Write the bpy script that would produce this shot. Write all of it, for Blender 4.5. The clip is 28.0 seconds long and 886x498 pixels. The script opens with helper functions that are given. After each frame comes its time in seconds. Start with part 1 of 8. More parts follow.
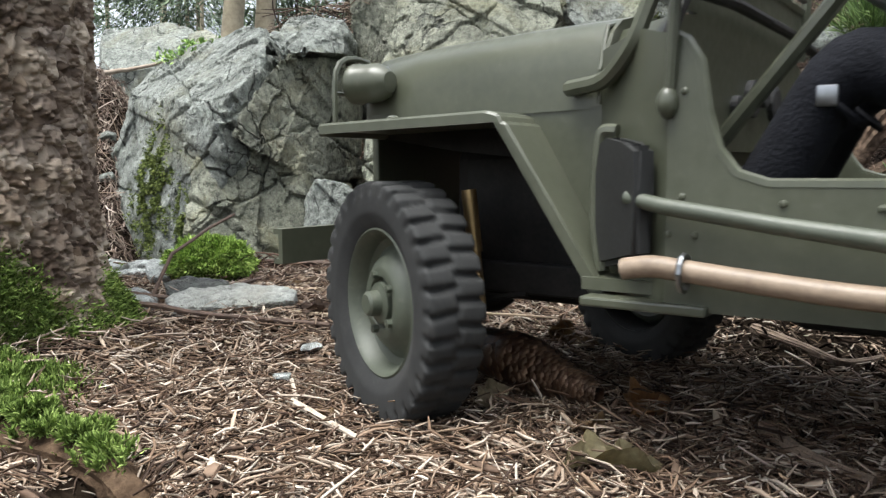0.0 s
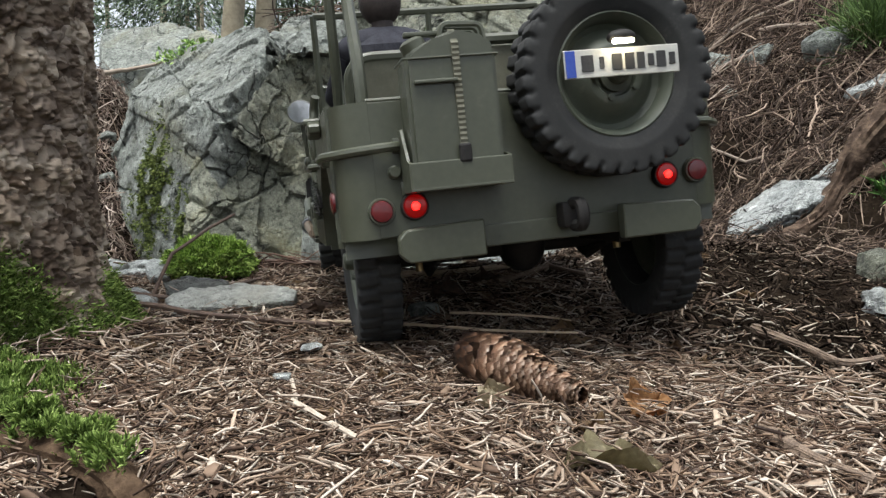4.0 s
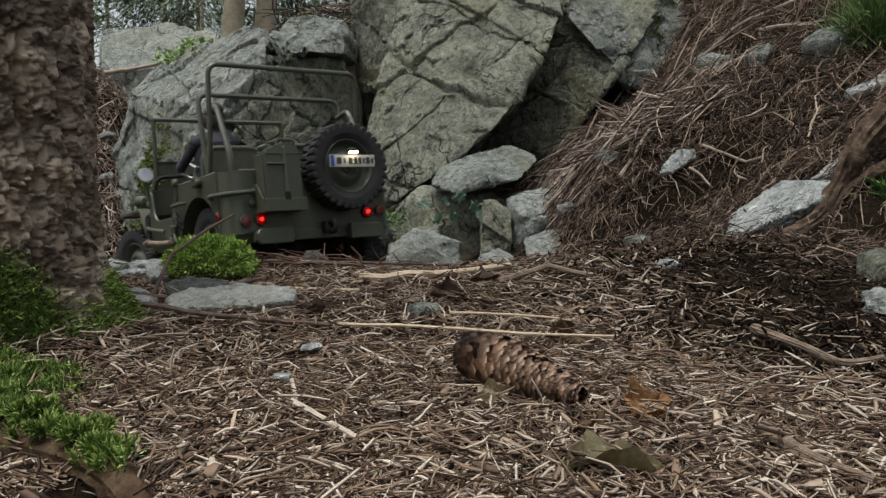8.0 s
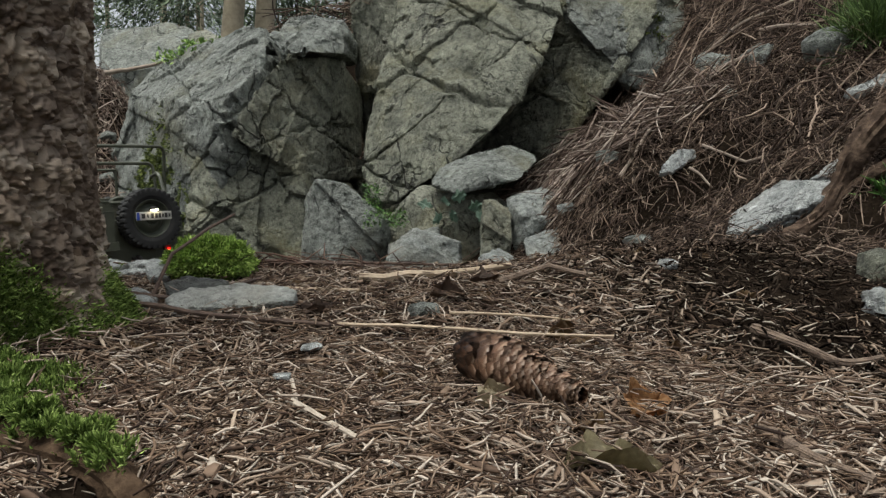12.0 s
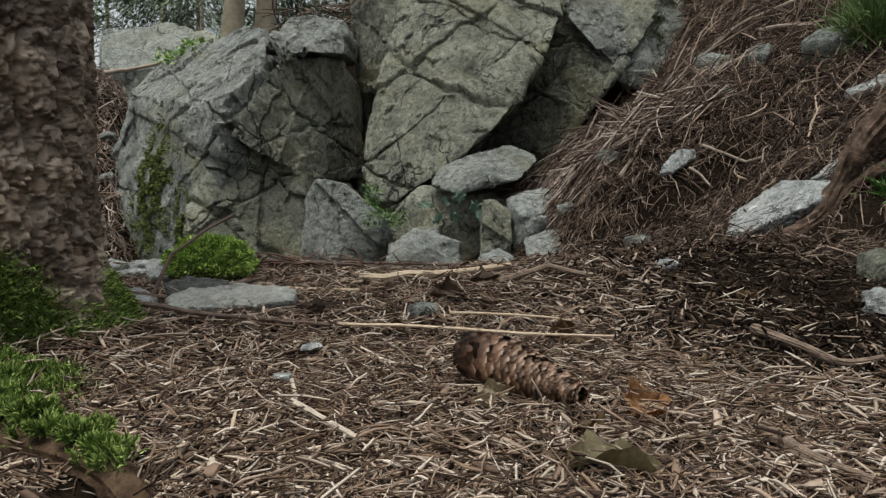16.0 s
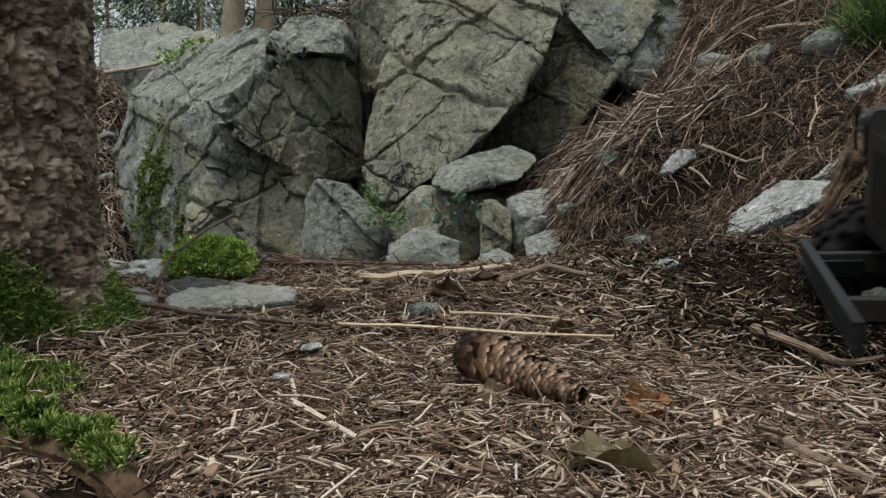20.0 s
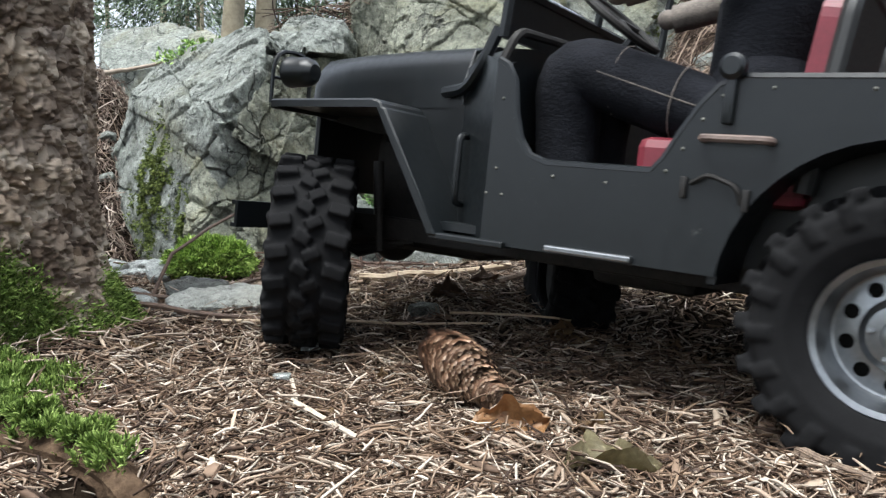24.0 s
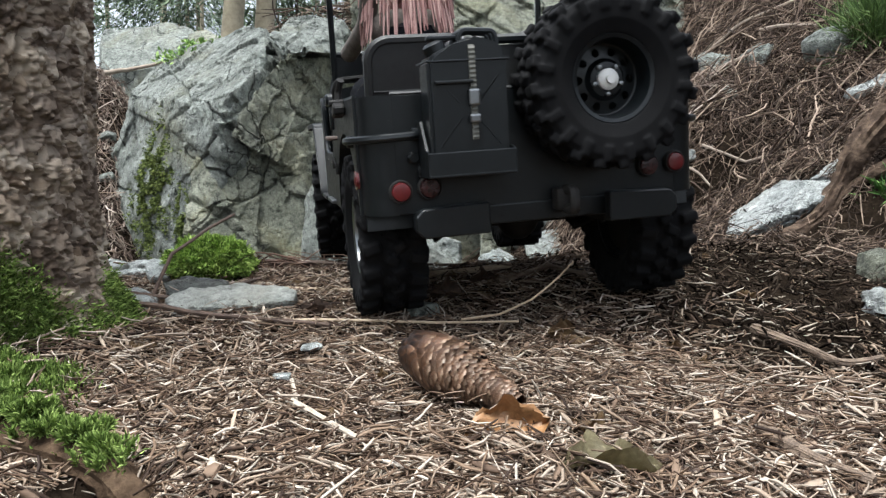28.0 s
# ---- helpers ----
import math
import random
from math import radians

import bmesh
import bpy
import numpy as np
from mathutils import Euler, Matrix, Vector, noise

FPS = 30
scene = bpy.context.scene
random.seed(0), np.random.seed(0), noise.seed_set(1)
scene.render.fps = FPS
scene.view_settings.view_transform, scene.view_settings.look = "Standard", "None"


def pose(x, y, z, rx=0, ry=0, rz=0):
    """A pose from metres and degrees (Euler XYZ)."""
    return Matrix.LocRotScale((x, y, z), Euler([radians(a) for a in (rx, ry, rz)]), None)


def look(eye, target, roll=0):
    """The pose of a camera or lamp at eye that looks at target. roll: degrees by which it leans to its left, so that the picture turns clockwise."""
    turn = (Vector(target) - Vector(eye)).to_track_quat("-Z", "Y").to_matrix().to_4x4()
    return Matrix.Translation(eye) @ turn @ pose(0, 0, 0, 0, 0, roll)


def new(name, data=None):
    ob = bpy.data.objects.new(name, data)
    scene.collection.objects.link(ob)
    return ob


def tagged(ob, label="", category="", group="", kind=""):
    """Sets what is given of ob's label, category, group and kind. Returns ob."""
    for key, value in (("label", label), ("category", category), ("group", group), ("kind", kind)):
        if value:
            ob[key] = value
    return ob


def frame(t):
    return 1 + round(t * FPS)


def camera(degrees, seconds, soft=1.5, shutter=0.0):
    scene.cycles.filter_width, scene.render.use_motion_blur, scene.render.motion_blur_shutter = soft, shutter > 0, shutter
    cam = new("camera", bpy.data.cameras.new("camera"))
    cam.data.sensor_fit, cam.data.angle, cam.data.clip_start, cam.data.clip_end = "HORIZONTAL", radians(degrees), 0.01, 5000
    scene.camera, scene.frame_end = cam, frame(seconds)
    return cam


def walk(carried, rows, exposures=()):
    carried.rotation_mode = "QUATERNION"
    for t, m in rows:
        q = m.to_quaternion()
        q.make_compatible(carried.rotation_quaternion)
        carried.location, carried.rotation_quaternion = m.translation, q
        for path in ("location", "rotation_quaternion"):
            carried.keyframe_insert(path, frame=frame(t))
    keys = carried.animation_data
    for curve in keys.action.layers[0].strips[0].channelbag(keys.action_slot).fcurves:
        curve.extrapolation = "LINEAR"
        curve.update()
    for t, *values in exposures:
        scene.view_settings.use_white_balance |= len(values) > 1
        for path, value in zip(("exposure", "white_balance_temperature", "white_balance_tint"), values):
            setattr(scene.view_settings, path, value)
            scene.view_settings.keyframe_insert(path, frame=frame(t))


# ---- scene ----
# The camera stands still, low over the forest floor.
cam = camera(57.8, 28.0, soft=1.35, shutter=0.5)
EYE = (0.0, 0.0, 0.125)
STAND = pose(*EYE, 84.25, 0, 0)
walk(cam, [(0.0, STAND), (28.0, STAND)],
     exposures=[(0.0, 1.98, 6450, 9), (2.0, 1.92, 6450, 9), (3.5, 1.68, 6450, 9), (5.5, 1.4, 6550, 8), (6.5, 1.18, 6600, 8), (8.0, 0.86, 6650, 8), (12.0, 0.84, 6700, 8), (19.0, 0.84, 6700, 8), (21.5, 0.88, 6650, 8), (23.5, 1.95, 6300, 8), (25.0, 1.95, 6250, 8), (28.0, 1.85, 6250, 8)])

# Daylight under an overcast sky, filtered by the forest.
world = bpy.data.worlds.new("sky")
scene.world = world
world.use_nodes = True
wn = world.node_tree.nodes
sky = wn.new("ShaderNodeTexSky")
sky.sky_type = "NISHITA"
sky.sun_disc = False
sky.sun_elevation, sky.sun_rotation = radians(76.5), radians(228)
sky.dust_density = 4.0
grey = wn.new("ShaderNodeHueSaturation")
grey.inputs["Saturation"].default_value = 0.4
world.node_tree.links.new(sky.outputs[0], grey.inputs["Color"])
world.node_tree.links.new(grey.outputs[0], wn["Background"].inputs[0])
wn["Background"].inputs[1].default_value = 0.105
sun_data = bpy.data.lights.new("sun", "SUN")
sun_data.energy, sun_data.angle, sun_data.color = 2.1, radians(38), (0.98, 0.99, 0.97)
sun = new("sun", sun_data)
sun.matrix_world = look((-0.5, 0.55, 2.8), (0, 1.0, 0))

# ---- materials ----


def nodes_of(name):
    m = bpy.data.materials.new(name)
    m.use_nodes = True
    return m, m.node_tree.nodes, m.node_tree.links, m.node_tree.nodes["Principled BSDF"]


def ramp(n, stops):
    r = n.new("ShaderNodeValToRGB")
    while len(r.color_ramp.elements) < len(stops):
        r.color_ramp.elements.new(0.5)
    for e, (at, c) in zip(r.color_ramp.elements, stops):
        e.position, e.color = at, (*c, 1)
    return r


def surface(name, stops, rough=0.6, metal=0.0, scale=20.0, bump=0.3, dist=0.002, fine=8.0, rough_var=0.15, island=0.0, coat=0.0, spots=None):
    """Principled surface: colours from coarse and fine noise, with bump. island: share of the random tone per loose piece. spots: (scale, low, high, colour)."""
    m, n, l, b = nodes_of(name)
    tc = n.new("ShaderNodeTexCoord")
    big = n.new("ShaderNodeTexNoise")
    big.inputs["Scale"].default_value, big.inputs["Detail"].default_value, big.inputs["Roughness"].default_value = scale, 6, 0.6
    small = n.new("ShaderNodeTexNoise")
    small.inputs["Scale"].default_value, small.inputs["Detail"].default_value = scale * fine, 4
    l.new(tc.outputs["Object"], big.inputs["Vector"])
    l.new(tc.outputs["Object"], small.inputs["Vector"])
    mix = n.new("ShaderNodeMix")
    mix.inputs[0].default_value = 0.35
    l.new(big.outputs[0], mix.inputs[2])
    l.new(small.outputs[0], mix.inputs[3])
    val = mix.outputs[0]
    if island:
        geo = n.new("ShaderNodeNewGeometry")
        mi = n.new("ShaderNodeMix")
        mi.inputs[0].default_value = island
        l.new(val, mi.inputs[2])
        l.new(geo.outputs["Random Per Island"], mi.inputs[3])
        val = mi.outputs[0]
    r = ramp(n, stops)
    l.new(val, r.inputs[0])
    colour = r.outputs[0]
    if spots:
        sp = n.new("ShaderNodeTexNoise")
        sp.inputs["Scale"].default_value, sp.inputs["Detail"].default_value, sp.inputs["Roughness"].default_value = spots[0], 7, 0.65
        l.new(tc.outputs["Object"], sp.inputs["Vector"])
        mr = n.new("ShaderNodeMapRange")
        mr.inputs[1].default_value, mr.inputs[2].default_value = spots[1], spots[2]
        l.new(sp.outputs[0], mr.inputs[0])
        mc = n.new("ShaderNodeMix")
        mc.data_type = "RGBA"
        l.new(mr.outputs[0], mc.inputs[0])
        l.new(colour, mc.inputs[6])
        mc.inputs[7].default_value = (*spots[3], 1)
        colour = mc.outputs[2]
    l.new(colour, b.inputs["Base Color"])
    rr = n.new("ShaderNodeMapRange")
    rr.inputs[3].default_value, rr.inputs[4].default_value = rough - rough_var, min(1, rough + rough_var)
    l.new(small.outputs[0], rr.inputs[0])
    l.new(rr.outputs[0], b.inputs["Roughness"])
    b.inputs["Metallic"].default_value = metal
    b.inputs["Coat Weight"].default_value = coat
    if bump:
        bp = n.new("ShaderNodeBump")
        bp.inputs["Strength"].default_value, bp.inputs["Distance"].default_value = bump, dist
        l.new(mix.outputs[0], bp.inputs["Height"])
        l.new(bp.outputs[0], b.inputs["Normal"])
    return m


def rock_surface(name, light, dark, ochre, moss=0.0):
    """Weathered grey rock: pale and dark patches, ochre stain, fine cracks, a little lichen."""
    m, n, l, b = nodes_of(name)
    tc = n.new("ShaderNodeTexCoord")

    def nz(scale, detail=6, rough=0.6, dist=0.0):
        t = n.new("ShaderNodeTexNoise")
        t.inputs["Scale"].default_value, t.inputs["Detail"].default_value, t.inputs["Roughness"].default_value = scale, detail, rough
        t.inputs["Distortion"].default_value = dist
        l.new(tc.outputs["Object"], t.inputs["Vector"])
        return t.outputs[0]

    def blend(fac, a, c, lo=0.0, hi=1.0):
        mr = n.new("ShaderNodeMapRange")
        mr.inputs[1].default_value, mr.inputs[2].default_value = lo, hi
        l.new(fac, mr.inputs[0])
        mc = n.new("ShaderNodeMix")
        mc.data_type = "RGBA"
        l.new(mr.outputs[0], mc.inputs[0])
        for slot, v in ((6, a), (7, c)):
            if isinstance(v, tuple):
                mc.inputs[slot].default_value = (*v, 1)
            else:
                l.new(v, mc.inputs[slot])
        return mc.outputs[2]
    mid = tuple((a + c) / 2 for a, c in zip(light, dark))
    grain = nz(160, 6, 0.7)
    blotch = nz(16, 8, 0.72)
    broad = nz(4.5, 5, 0.6, 0.6)
    col = blend(blotch, dark, light, 0.36, 0.62)
    speck = nz(75, 7, 0.8)
    col = blend(speck, tuple(c * 0.35 for c in dark), col, 0.36, 0.52)
    col = blend(broad, col, ochre, 0.52, 0.75)
    col = blend(grain, mid, col, 0.25, 0.5)
    pale = nz(38, 8, 0.75, 0.3)
    col = blend(pale, col, tuple(min(1, c * 1.5) for c in light), 0.62, 0.72)
    if moss:
        col = blend(nz(7, 8, 0.75), col, (0.035, 0.06, 0.015), 0.72 - moss * 0.3, 0.82 - moss * 0.3)
    mottle = n.new("ShaderNodeMapRange")
    mottle.inputs[1].default_value, mottle.inputs[2].default_value, mottle.inputs[3].default_value, mottle.inputs[4].default_value = 0.3, 0.7, 0.55, 1.45
    l.new(nz(95, 9, 0.8), mottle.inputs[0])
    hsv = n.new("ShaderNodeHueSaturation")
    l.new(mottle.outputs[0], hsv.inputs["Value"])
    l.new(col, hsv.inputs["Color"])
    col = hsv.outputs[0]
    vor = n.new("ShaderNodeTexVoronoi")
    vor.feature = "DISTANCE_TO_EDGE"
    vor.inputs["Scale"].default_value = 4.5
    warp = n.new("ShaderNodeMix")
    warp.data_type = "VECTOR"
    warp.inputs[0].default_value = 0.16
    wz = n.new("ShaderNodeTexNoise")
    wz.inputs["Scale"].default_value, wz.inputs["Detail"].default_value = 7, 6
    l.new(tc.outputs["Object"], wz.inputs["Vector"])
    l.new(tc.outputs["Object"], warp.inputs[4])
    l.new(wz.outputs["Color"], warp.inputs[5])
    mp = n.new("ShaderNodeMapping")
    mp.inputs["Rotation"].default_value, mp.inputs["Scale"].default_value = (0.3, 0.7, 0.2), (1.7, 1.0, 0.5)
    l.new(warp.outputs[1], mp.inputs["Vector"])
    l.new(mp.outputs[0], vor.inputs["Vector"])
    crack = n.new("ShaderNodeMapRange")
    crack.inputs[1].default_value, crack.inputs[2].default_value = 0.0, 0.012
    l.new(vor.outputs[0], crack.inputs[0])
    gate = n.new("ShaderNodeMapRange")
    gate.inputs[1].default_value, gate.inputs[2].default_value = 0.44, 0.5
    l.new(nz(5, 3), gate.inputs[0])
    open_c = n.new("ShaderNodeMath")
    open_c.operation = "MAXIMUM"
    l.new(crack.outputs[0], open_c.inputs[0])
    l.new(gate.outputs[0], open_c.inputs[1])
    col = blend(open_c.outputs[0], tuple(c * 0.25 for c in dark), col)
    for scale, wide, lo, turn in ((13.0, 0.018, 0.56, (0.9, 0.2, 0.5)), (9.0, 0.010, 0.54, (0.2, 1.1, 0.9))):
        v2 = n.new("ShaderNodeTexVoronoi")
        v2.feature = "DISTANCE_TO_EDGE"
        v2.inputs["Scale"].default_value = scale
        mp2 = n.new("ShaderNodeMapping")
        mp2.inputs["Rotation"].default_value, mp2.inputs["Scale"].default_value = turn, (2.2, 1.0, 0.55)
        l.new(warp.outputs[1], mp2.inputs["Vector"])
        l.new(mp2.outputs[0], v2.inputs["Vector"])
        c2 = n.new("ShaderNodeMapRange")
        c2.inputs[1].default_value, c2.inputs[2].default_value = 0.0, wide
        l.new(v2.outputs[0], c2.inputs[0])
        g3 = n.new("ShaderNodeMapRange")
        g3.inputs[1].default_value, g3.inputs[2].default_value = lo, lo + 0.06
        l.new(nz(scale * 0.6, 3), g3.inputs[0])
        inv = n.new("ShaderNodeMath")
        inv.operation = "SUBTRACT"
        inv.inputs[0].default_value = 1.0
        l.new(g3.outputs[0], inv.inputs[1])
        o2 = n.new("ShaderNodeMath")
        o2.operation = "MAXIMUM"
        l.new(c2.outputs[0], o2.inputs[0])
        l.new(inv.outputs[0], o2.inputs[1])
        col = blend(o2.outputs[0], tuple(c * 0.35 for c in dark), col)
        both = n.new("ShaderNodeMath")
        both.operation = "MINIMUM"
        l.new(open_c.outputs[0], both.inputs[0])
        l.new(o2.outputs[0], both.inputs[1])
        open_c = both
    l.new(col, b.inputs["Base Color"])
    b.inputs["Roughness"].default_value = 0.85
    h = n.new("ShaderNodeMath")
    h.operation = "ADD"
    hs = n.new("ShaderNodeMath")
    hs.operation = "MULTIPLY_ADD"
    hs.inputs[1].default_value = 0.55
    l.new(speck, hs.inputs[0])
    l.new(blotch, hs.inputs[2])
    l.new(hs.outputs[0], h.inputs[0])
    g2 = n.new("ShaderNodeMath")
    g2.operation = "MULTIPLY_ADD"
    g2.inputs[1].default_value = 0.6
    l.new(grain, g2.inputs[0])
    l.new(open_c.outputs[0], g2.inputs[2])
    l.new(g2.outputs[0], h.inputs[1])
    bp = n.new("ShaderNodeBump")
    bp.inputs["Strength"].default_value, bp.inputs["Distance"].default_value = 1.0, 0.016
    l.new(h.outputs[0], bp.inputs["Height"])
    l.new(bp.outputs[0], b.inputs["Normal"])
    return m


def bark_surface(name):
    """Spruce bark: flakes of their own tone, from dark red-brown to pale grey tan, with fine grain."""
    m, n, l, b = nodes_of(name)
    tc = n.new("ShaderNodeTexCoord")
    wz = n.new("ShaderNodeTexNoise")
    wz.inputs["Scale"].default_value, wz.inputs["Detail"].default_value = 30, 5
    l.new(tc.outputs["Object"], wz.inputs["Vector"])
    warp = n.new("ShaderNodeMix")
    warp.data_type = "VECTOR"
    warp.inputs[0].default_value = 0.035
    l.new(tc.outputs["Object"], warp.inputs[4])
    l.new(wz.outputs["Color"], warp.inputs[5])
    mp = n.new("ShaderNodeMapping")
    mp.inputs["Scale"].default_value = (1.0, 1.0, 2.1)
    l.new(warp.outputs[1], mp.inputs["Vector"])
    tones = []
    for scale in (28, 56):
        vor = n.new("ShaderNodeTexVoronoi")
        vor.inputs["Scale"].default_value = scale
        l.new(mp.outputs[0], vor.inputs["Vector"])
        sep = n.new("ShaderNodeSeparateColor")
        l.new(vor.outputs["Color"], sep.inputs[0])
        tones.append(sep.outputs[0])
    grain = n.new("ShaderNodeTexNoise")
    grain.inputs["Scale"].default_value, grain.inputs["Detail"].default_value, grain.inputs["Roughness"].default_value = 260, 6, 0.7
    l.new(mp.outputs[0], grain.inputs["Vector"])
    broad = n.new("ShaderNodeTexNoise")
    broad.inputs["Scale"].default_value, broad.inputs["Detail"].default_value, broad.inputs["Roughness"].default_value = 26, 8, 0.7
    l.new(mp.outputs[0], broad.inputs["Vector"])
    acc = broad.outputs[0]
    for v, w in ((tones[0], 0.42), (tones[1], 0.36), (grain.outputs[0], 0.14)):
        mi = n.new("ShaderNodeMix")
        mi.inputs[0].default_value = w
        l.new(acc, mi.inputs[2])
        l.new(v, mi.inputs[3])
        acc = mi.outputs[0]
    r = ramp(n, [(0.2, (0.045, 0.032, 0.024)), (0.36, (0.13, 0.096, 0.071)), (0.5, (0.235, 0.19, 0.15)), (0.64, (0.385, 0.33, 0.275)), (0.8, (0.53, 0.485, 0.42))])
    l.new(acc, r.inputs[0])
    tint = n.new("ShaderNodeMix")
    tint.data_type, tint.blend_type = "RGBA", "MULTIPLY"
    l.new(tones[0], tint.inputs[0])
    l.new(r.outputs[0], tint.inputs[6])
    tint.inputs[7].default_value = (0.97, 0.92, 0.83, 1)
    l.new(tint.outputs[2], b.inputs["Base Color"])
    b.inputs["Roughness"].default_value = 0.85
    bp = n.new("ShaderNodeBump")
    bp.inputs["Strength"].default_value, bp.inputs["Distance"].default_value = 1.0, 0.004
    l.new(acc, bp.inputs["Height"])
    l.new(bp.outputs[0], b.inputs["Normal"])
    return m


def scale_surface(name):
    """A cone scale: root darkened for the shade between scales, red-brown along its back with fine streaks, a pale worn
    rim; each scale of its own tone.
    """
    m, n, l, b = nodes_of(name)
    tc = n.new("ShaderNodeTexCoord")
    sep = n.new("ShaderNodeSeparateXYZ")
    l.new(tc.outputs["Object"], sep.inputs[0])
    mp = n.new("ShaderNodeMapping")
    mp.inputs["Scale"].default_value = (0.25, 1.6, 1.0)
    l.new(tc.outputs["Object"], mp.inputs["Vector"])
    info = n.new("ShaderNodeObjectInfo")
    streak = n.new("ShaderNodeTexNoise")
    streak.noise_dimensions = "4D"
    streak.inputs["Scale"].default_value, streak.inputs["Detail"].default_value = 900, 5
    l.new(mp.outputs[0], streak.inputs["Vector"])
    l.new(info.outputs["Random"], streak.inputs["W"])
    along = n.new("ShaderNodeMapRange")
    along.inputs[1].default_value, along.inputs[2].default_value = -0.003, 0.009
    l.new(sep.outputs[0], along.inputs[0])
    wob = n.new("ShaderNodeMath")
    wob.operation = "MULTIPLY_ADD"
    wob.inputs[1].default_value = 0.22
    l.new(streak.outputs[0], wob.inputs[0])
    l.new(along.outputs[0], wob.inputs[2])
    # the near-black first stop paints the shaded gaps into the scale's root
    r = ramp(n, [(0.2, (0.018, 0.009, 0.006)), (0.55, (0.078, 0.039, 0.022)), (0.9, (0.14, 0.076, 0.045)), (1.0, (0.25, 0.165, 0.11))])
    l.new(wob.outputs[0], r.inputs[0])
    tone = n.new("ShaderNodeMapRange")
    tone.inputs[3].default_value, tone.inputs[4].default_value = 0.62, 1.25
    l.new(info.outputs["Random"], tone.inputs[0])
    hsv = n.new("ShaderNodeHueSaturation")
    l.new(tone.outputs[0], hsv.inputs["Value"])
    l.new(r.outputs[0], hsv.inputs["Color"])
    l.new(hsv.outputs[0], b.inputs["Base Color"])
    b.inputs["Roughness"].default_value = 0.42
    bp = n.new("ShaderNodeBump")
    bp.inputs["Strength"].default_value, bp.inputs["Distance"].default_value = 0.5, 0.0004
    l.new(streak.outputs[0], bp.inputs["Height"])
    l.new(bp.outputs[0], b.inputs["Normal"])
    return m


def glow(name, colour, strength, base=(0.3, 0.01, 0.01)):
    m, n, l, b = nodes_of(name)
    b.inputs["Base Color"].default_value = (*base, 1)
    b.inputs["Emission Color"].default_value = (*colour, 1)
    b.inputs["Emission Strength"].default_value = strength
    b.inputs["Roughness"].default_value = 0.2
    return m


def glass(name, colour=(1, 1, 1)):
    m, n, l, b = nodes_of(name)
    b.inputs["Base Color"].default_value = (*colour, 1)
    b.inputs["Transmission Weight"].default_value = 1.0
    b.inputs["Roughness"].default_value = 0.03
    b.inputs["IOR"].default_value = 1.1
    return m


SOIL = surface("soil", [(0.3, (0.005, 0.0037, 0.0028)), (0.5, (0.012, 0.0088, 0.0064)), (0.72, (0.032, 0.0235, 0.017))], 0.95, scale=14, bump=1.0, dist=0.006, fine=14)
NEEDLE = surface("dry_needle", [(0.1, (0.03, 0.019, 0.014)), (0.34, (0.098, 0.062, 0.042)), (0.58, (0.20, 0.138, 0.094)), (0.77, (0.325, 0.258, 0.20)), (0.93, (0.55, 0.48, 0.40))], 0.6, scale=60, bump=0.4, dist=0.0005, island=0.85)
BANK_TWIG = surface("dead_twig", [(0.1, (0.022, 0.0145, 0.0105)), (0.4, (0.058, 0.039, 0.029)), (0.65, (0.125, 0.088, 0.066)), (0.9, (0.36, 0.275, 0.21))], 0.75, scale=60, bump=0.5, dist=0.001, island=0.8)
CHIP = surface("bark_chip", [(0.1, (0.03, 0.02, 0.014)), (0.4, (0.10, 0.066, 0.046)), (0.7, (0.22, 0.155, 0.11)), (0.92, (0.42, 0.34, 0.26))], 0.75, scale=80, bump=0.5, dist=0.0006, island=0.85)
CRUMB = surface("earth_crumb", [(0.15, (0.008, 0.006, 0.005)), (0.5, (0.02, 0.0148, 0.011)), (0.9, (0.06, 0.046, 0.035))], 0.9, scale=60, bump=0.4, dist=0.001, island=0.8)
TWIG_PALE = surface("pale_dry_stick", [(0.3, (0.30, 0.22, 0.14)), (0.7, (0.55, 0.44, 0.31))], 0.6, scale=40, bump=0.4, dist=0.001)
TWIG_MID = surface("brown_twig", [(0.3, (0.07, 0.048, 0.035)), (0.7, (0.24, 0.175, 0.125))], 0.8, scale=90, bump=1.0, dist=0.0015)
TWIG_WHITE = surface("whitish_twig", [(0.3, (0.24, 0.195, 0.15)), (0.7, (0.55, 0.48, 0.39))], 0.7, scale=90, bump=0.6, dist=0.001)
TWIG_DARK = surface("dark_stick", [(0.3, (0.035, 0.022, 0.018)), (0.7, (0.13, 0.085, 0.06))], 0.8, scale=60, bump=0.8, dist=0.001)
RED_TWIG = surface("reddish_twig", [(0.1, (0.03, 0.017, 0.012)), (0.5, (0.10, 0.058, 0.042)), (0.9, (0.26, 0.18, 0.13))], 0.75, scale=60, bump=0.5, dist=0.001, island=0.8)
ROOT = surface("root_bark", [(0.3, (0.02, 0.0135, 0.0095)), (0.5, (0.065, 0.044, 0.031)), (0.7, (0.19, 0.135, 0.095))], 0.85, scale=50, bump=0.8, dist=0.004, fine=5)
BROKEN_ROOT = surface("rotten_root", [(0.3, (0.014, 0.009, 0.006)), (0.5, (0.05, 0.031, 0.018)), (0.7, (0.13, 0.088, 0.055))], 0.9, scale=45, bump=1.0, dist=0.005, fine=5)
STALK = surface("dead_stalk", [(0.1, (0.04, 0.026, 0.019)), (0.4, (0.115, 0.083, 0.067)), (0.65, (0.225, 0.175, 0.145)), (0.9, (0.47, 0.40, 0.335))], 0.75, scale=60, bump=0.5, dist=0.001, island=0.8)
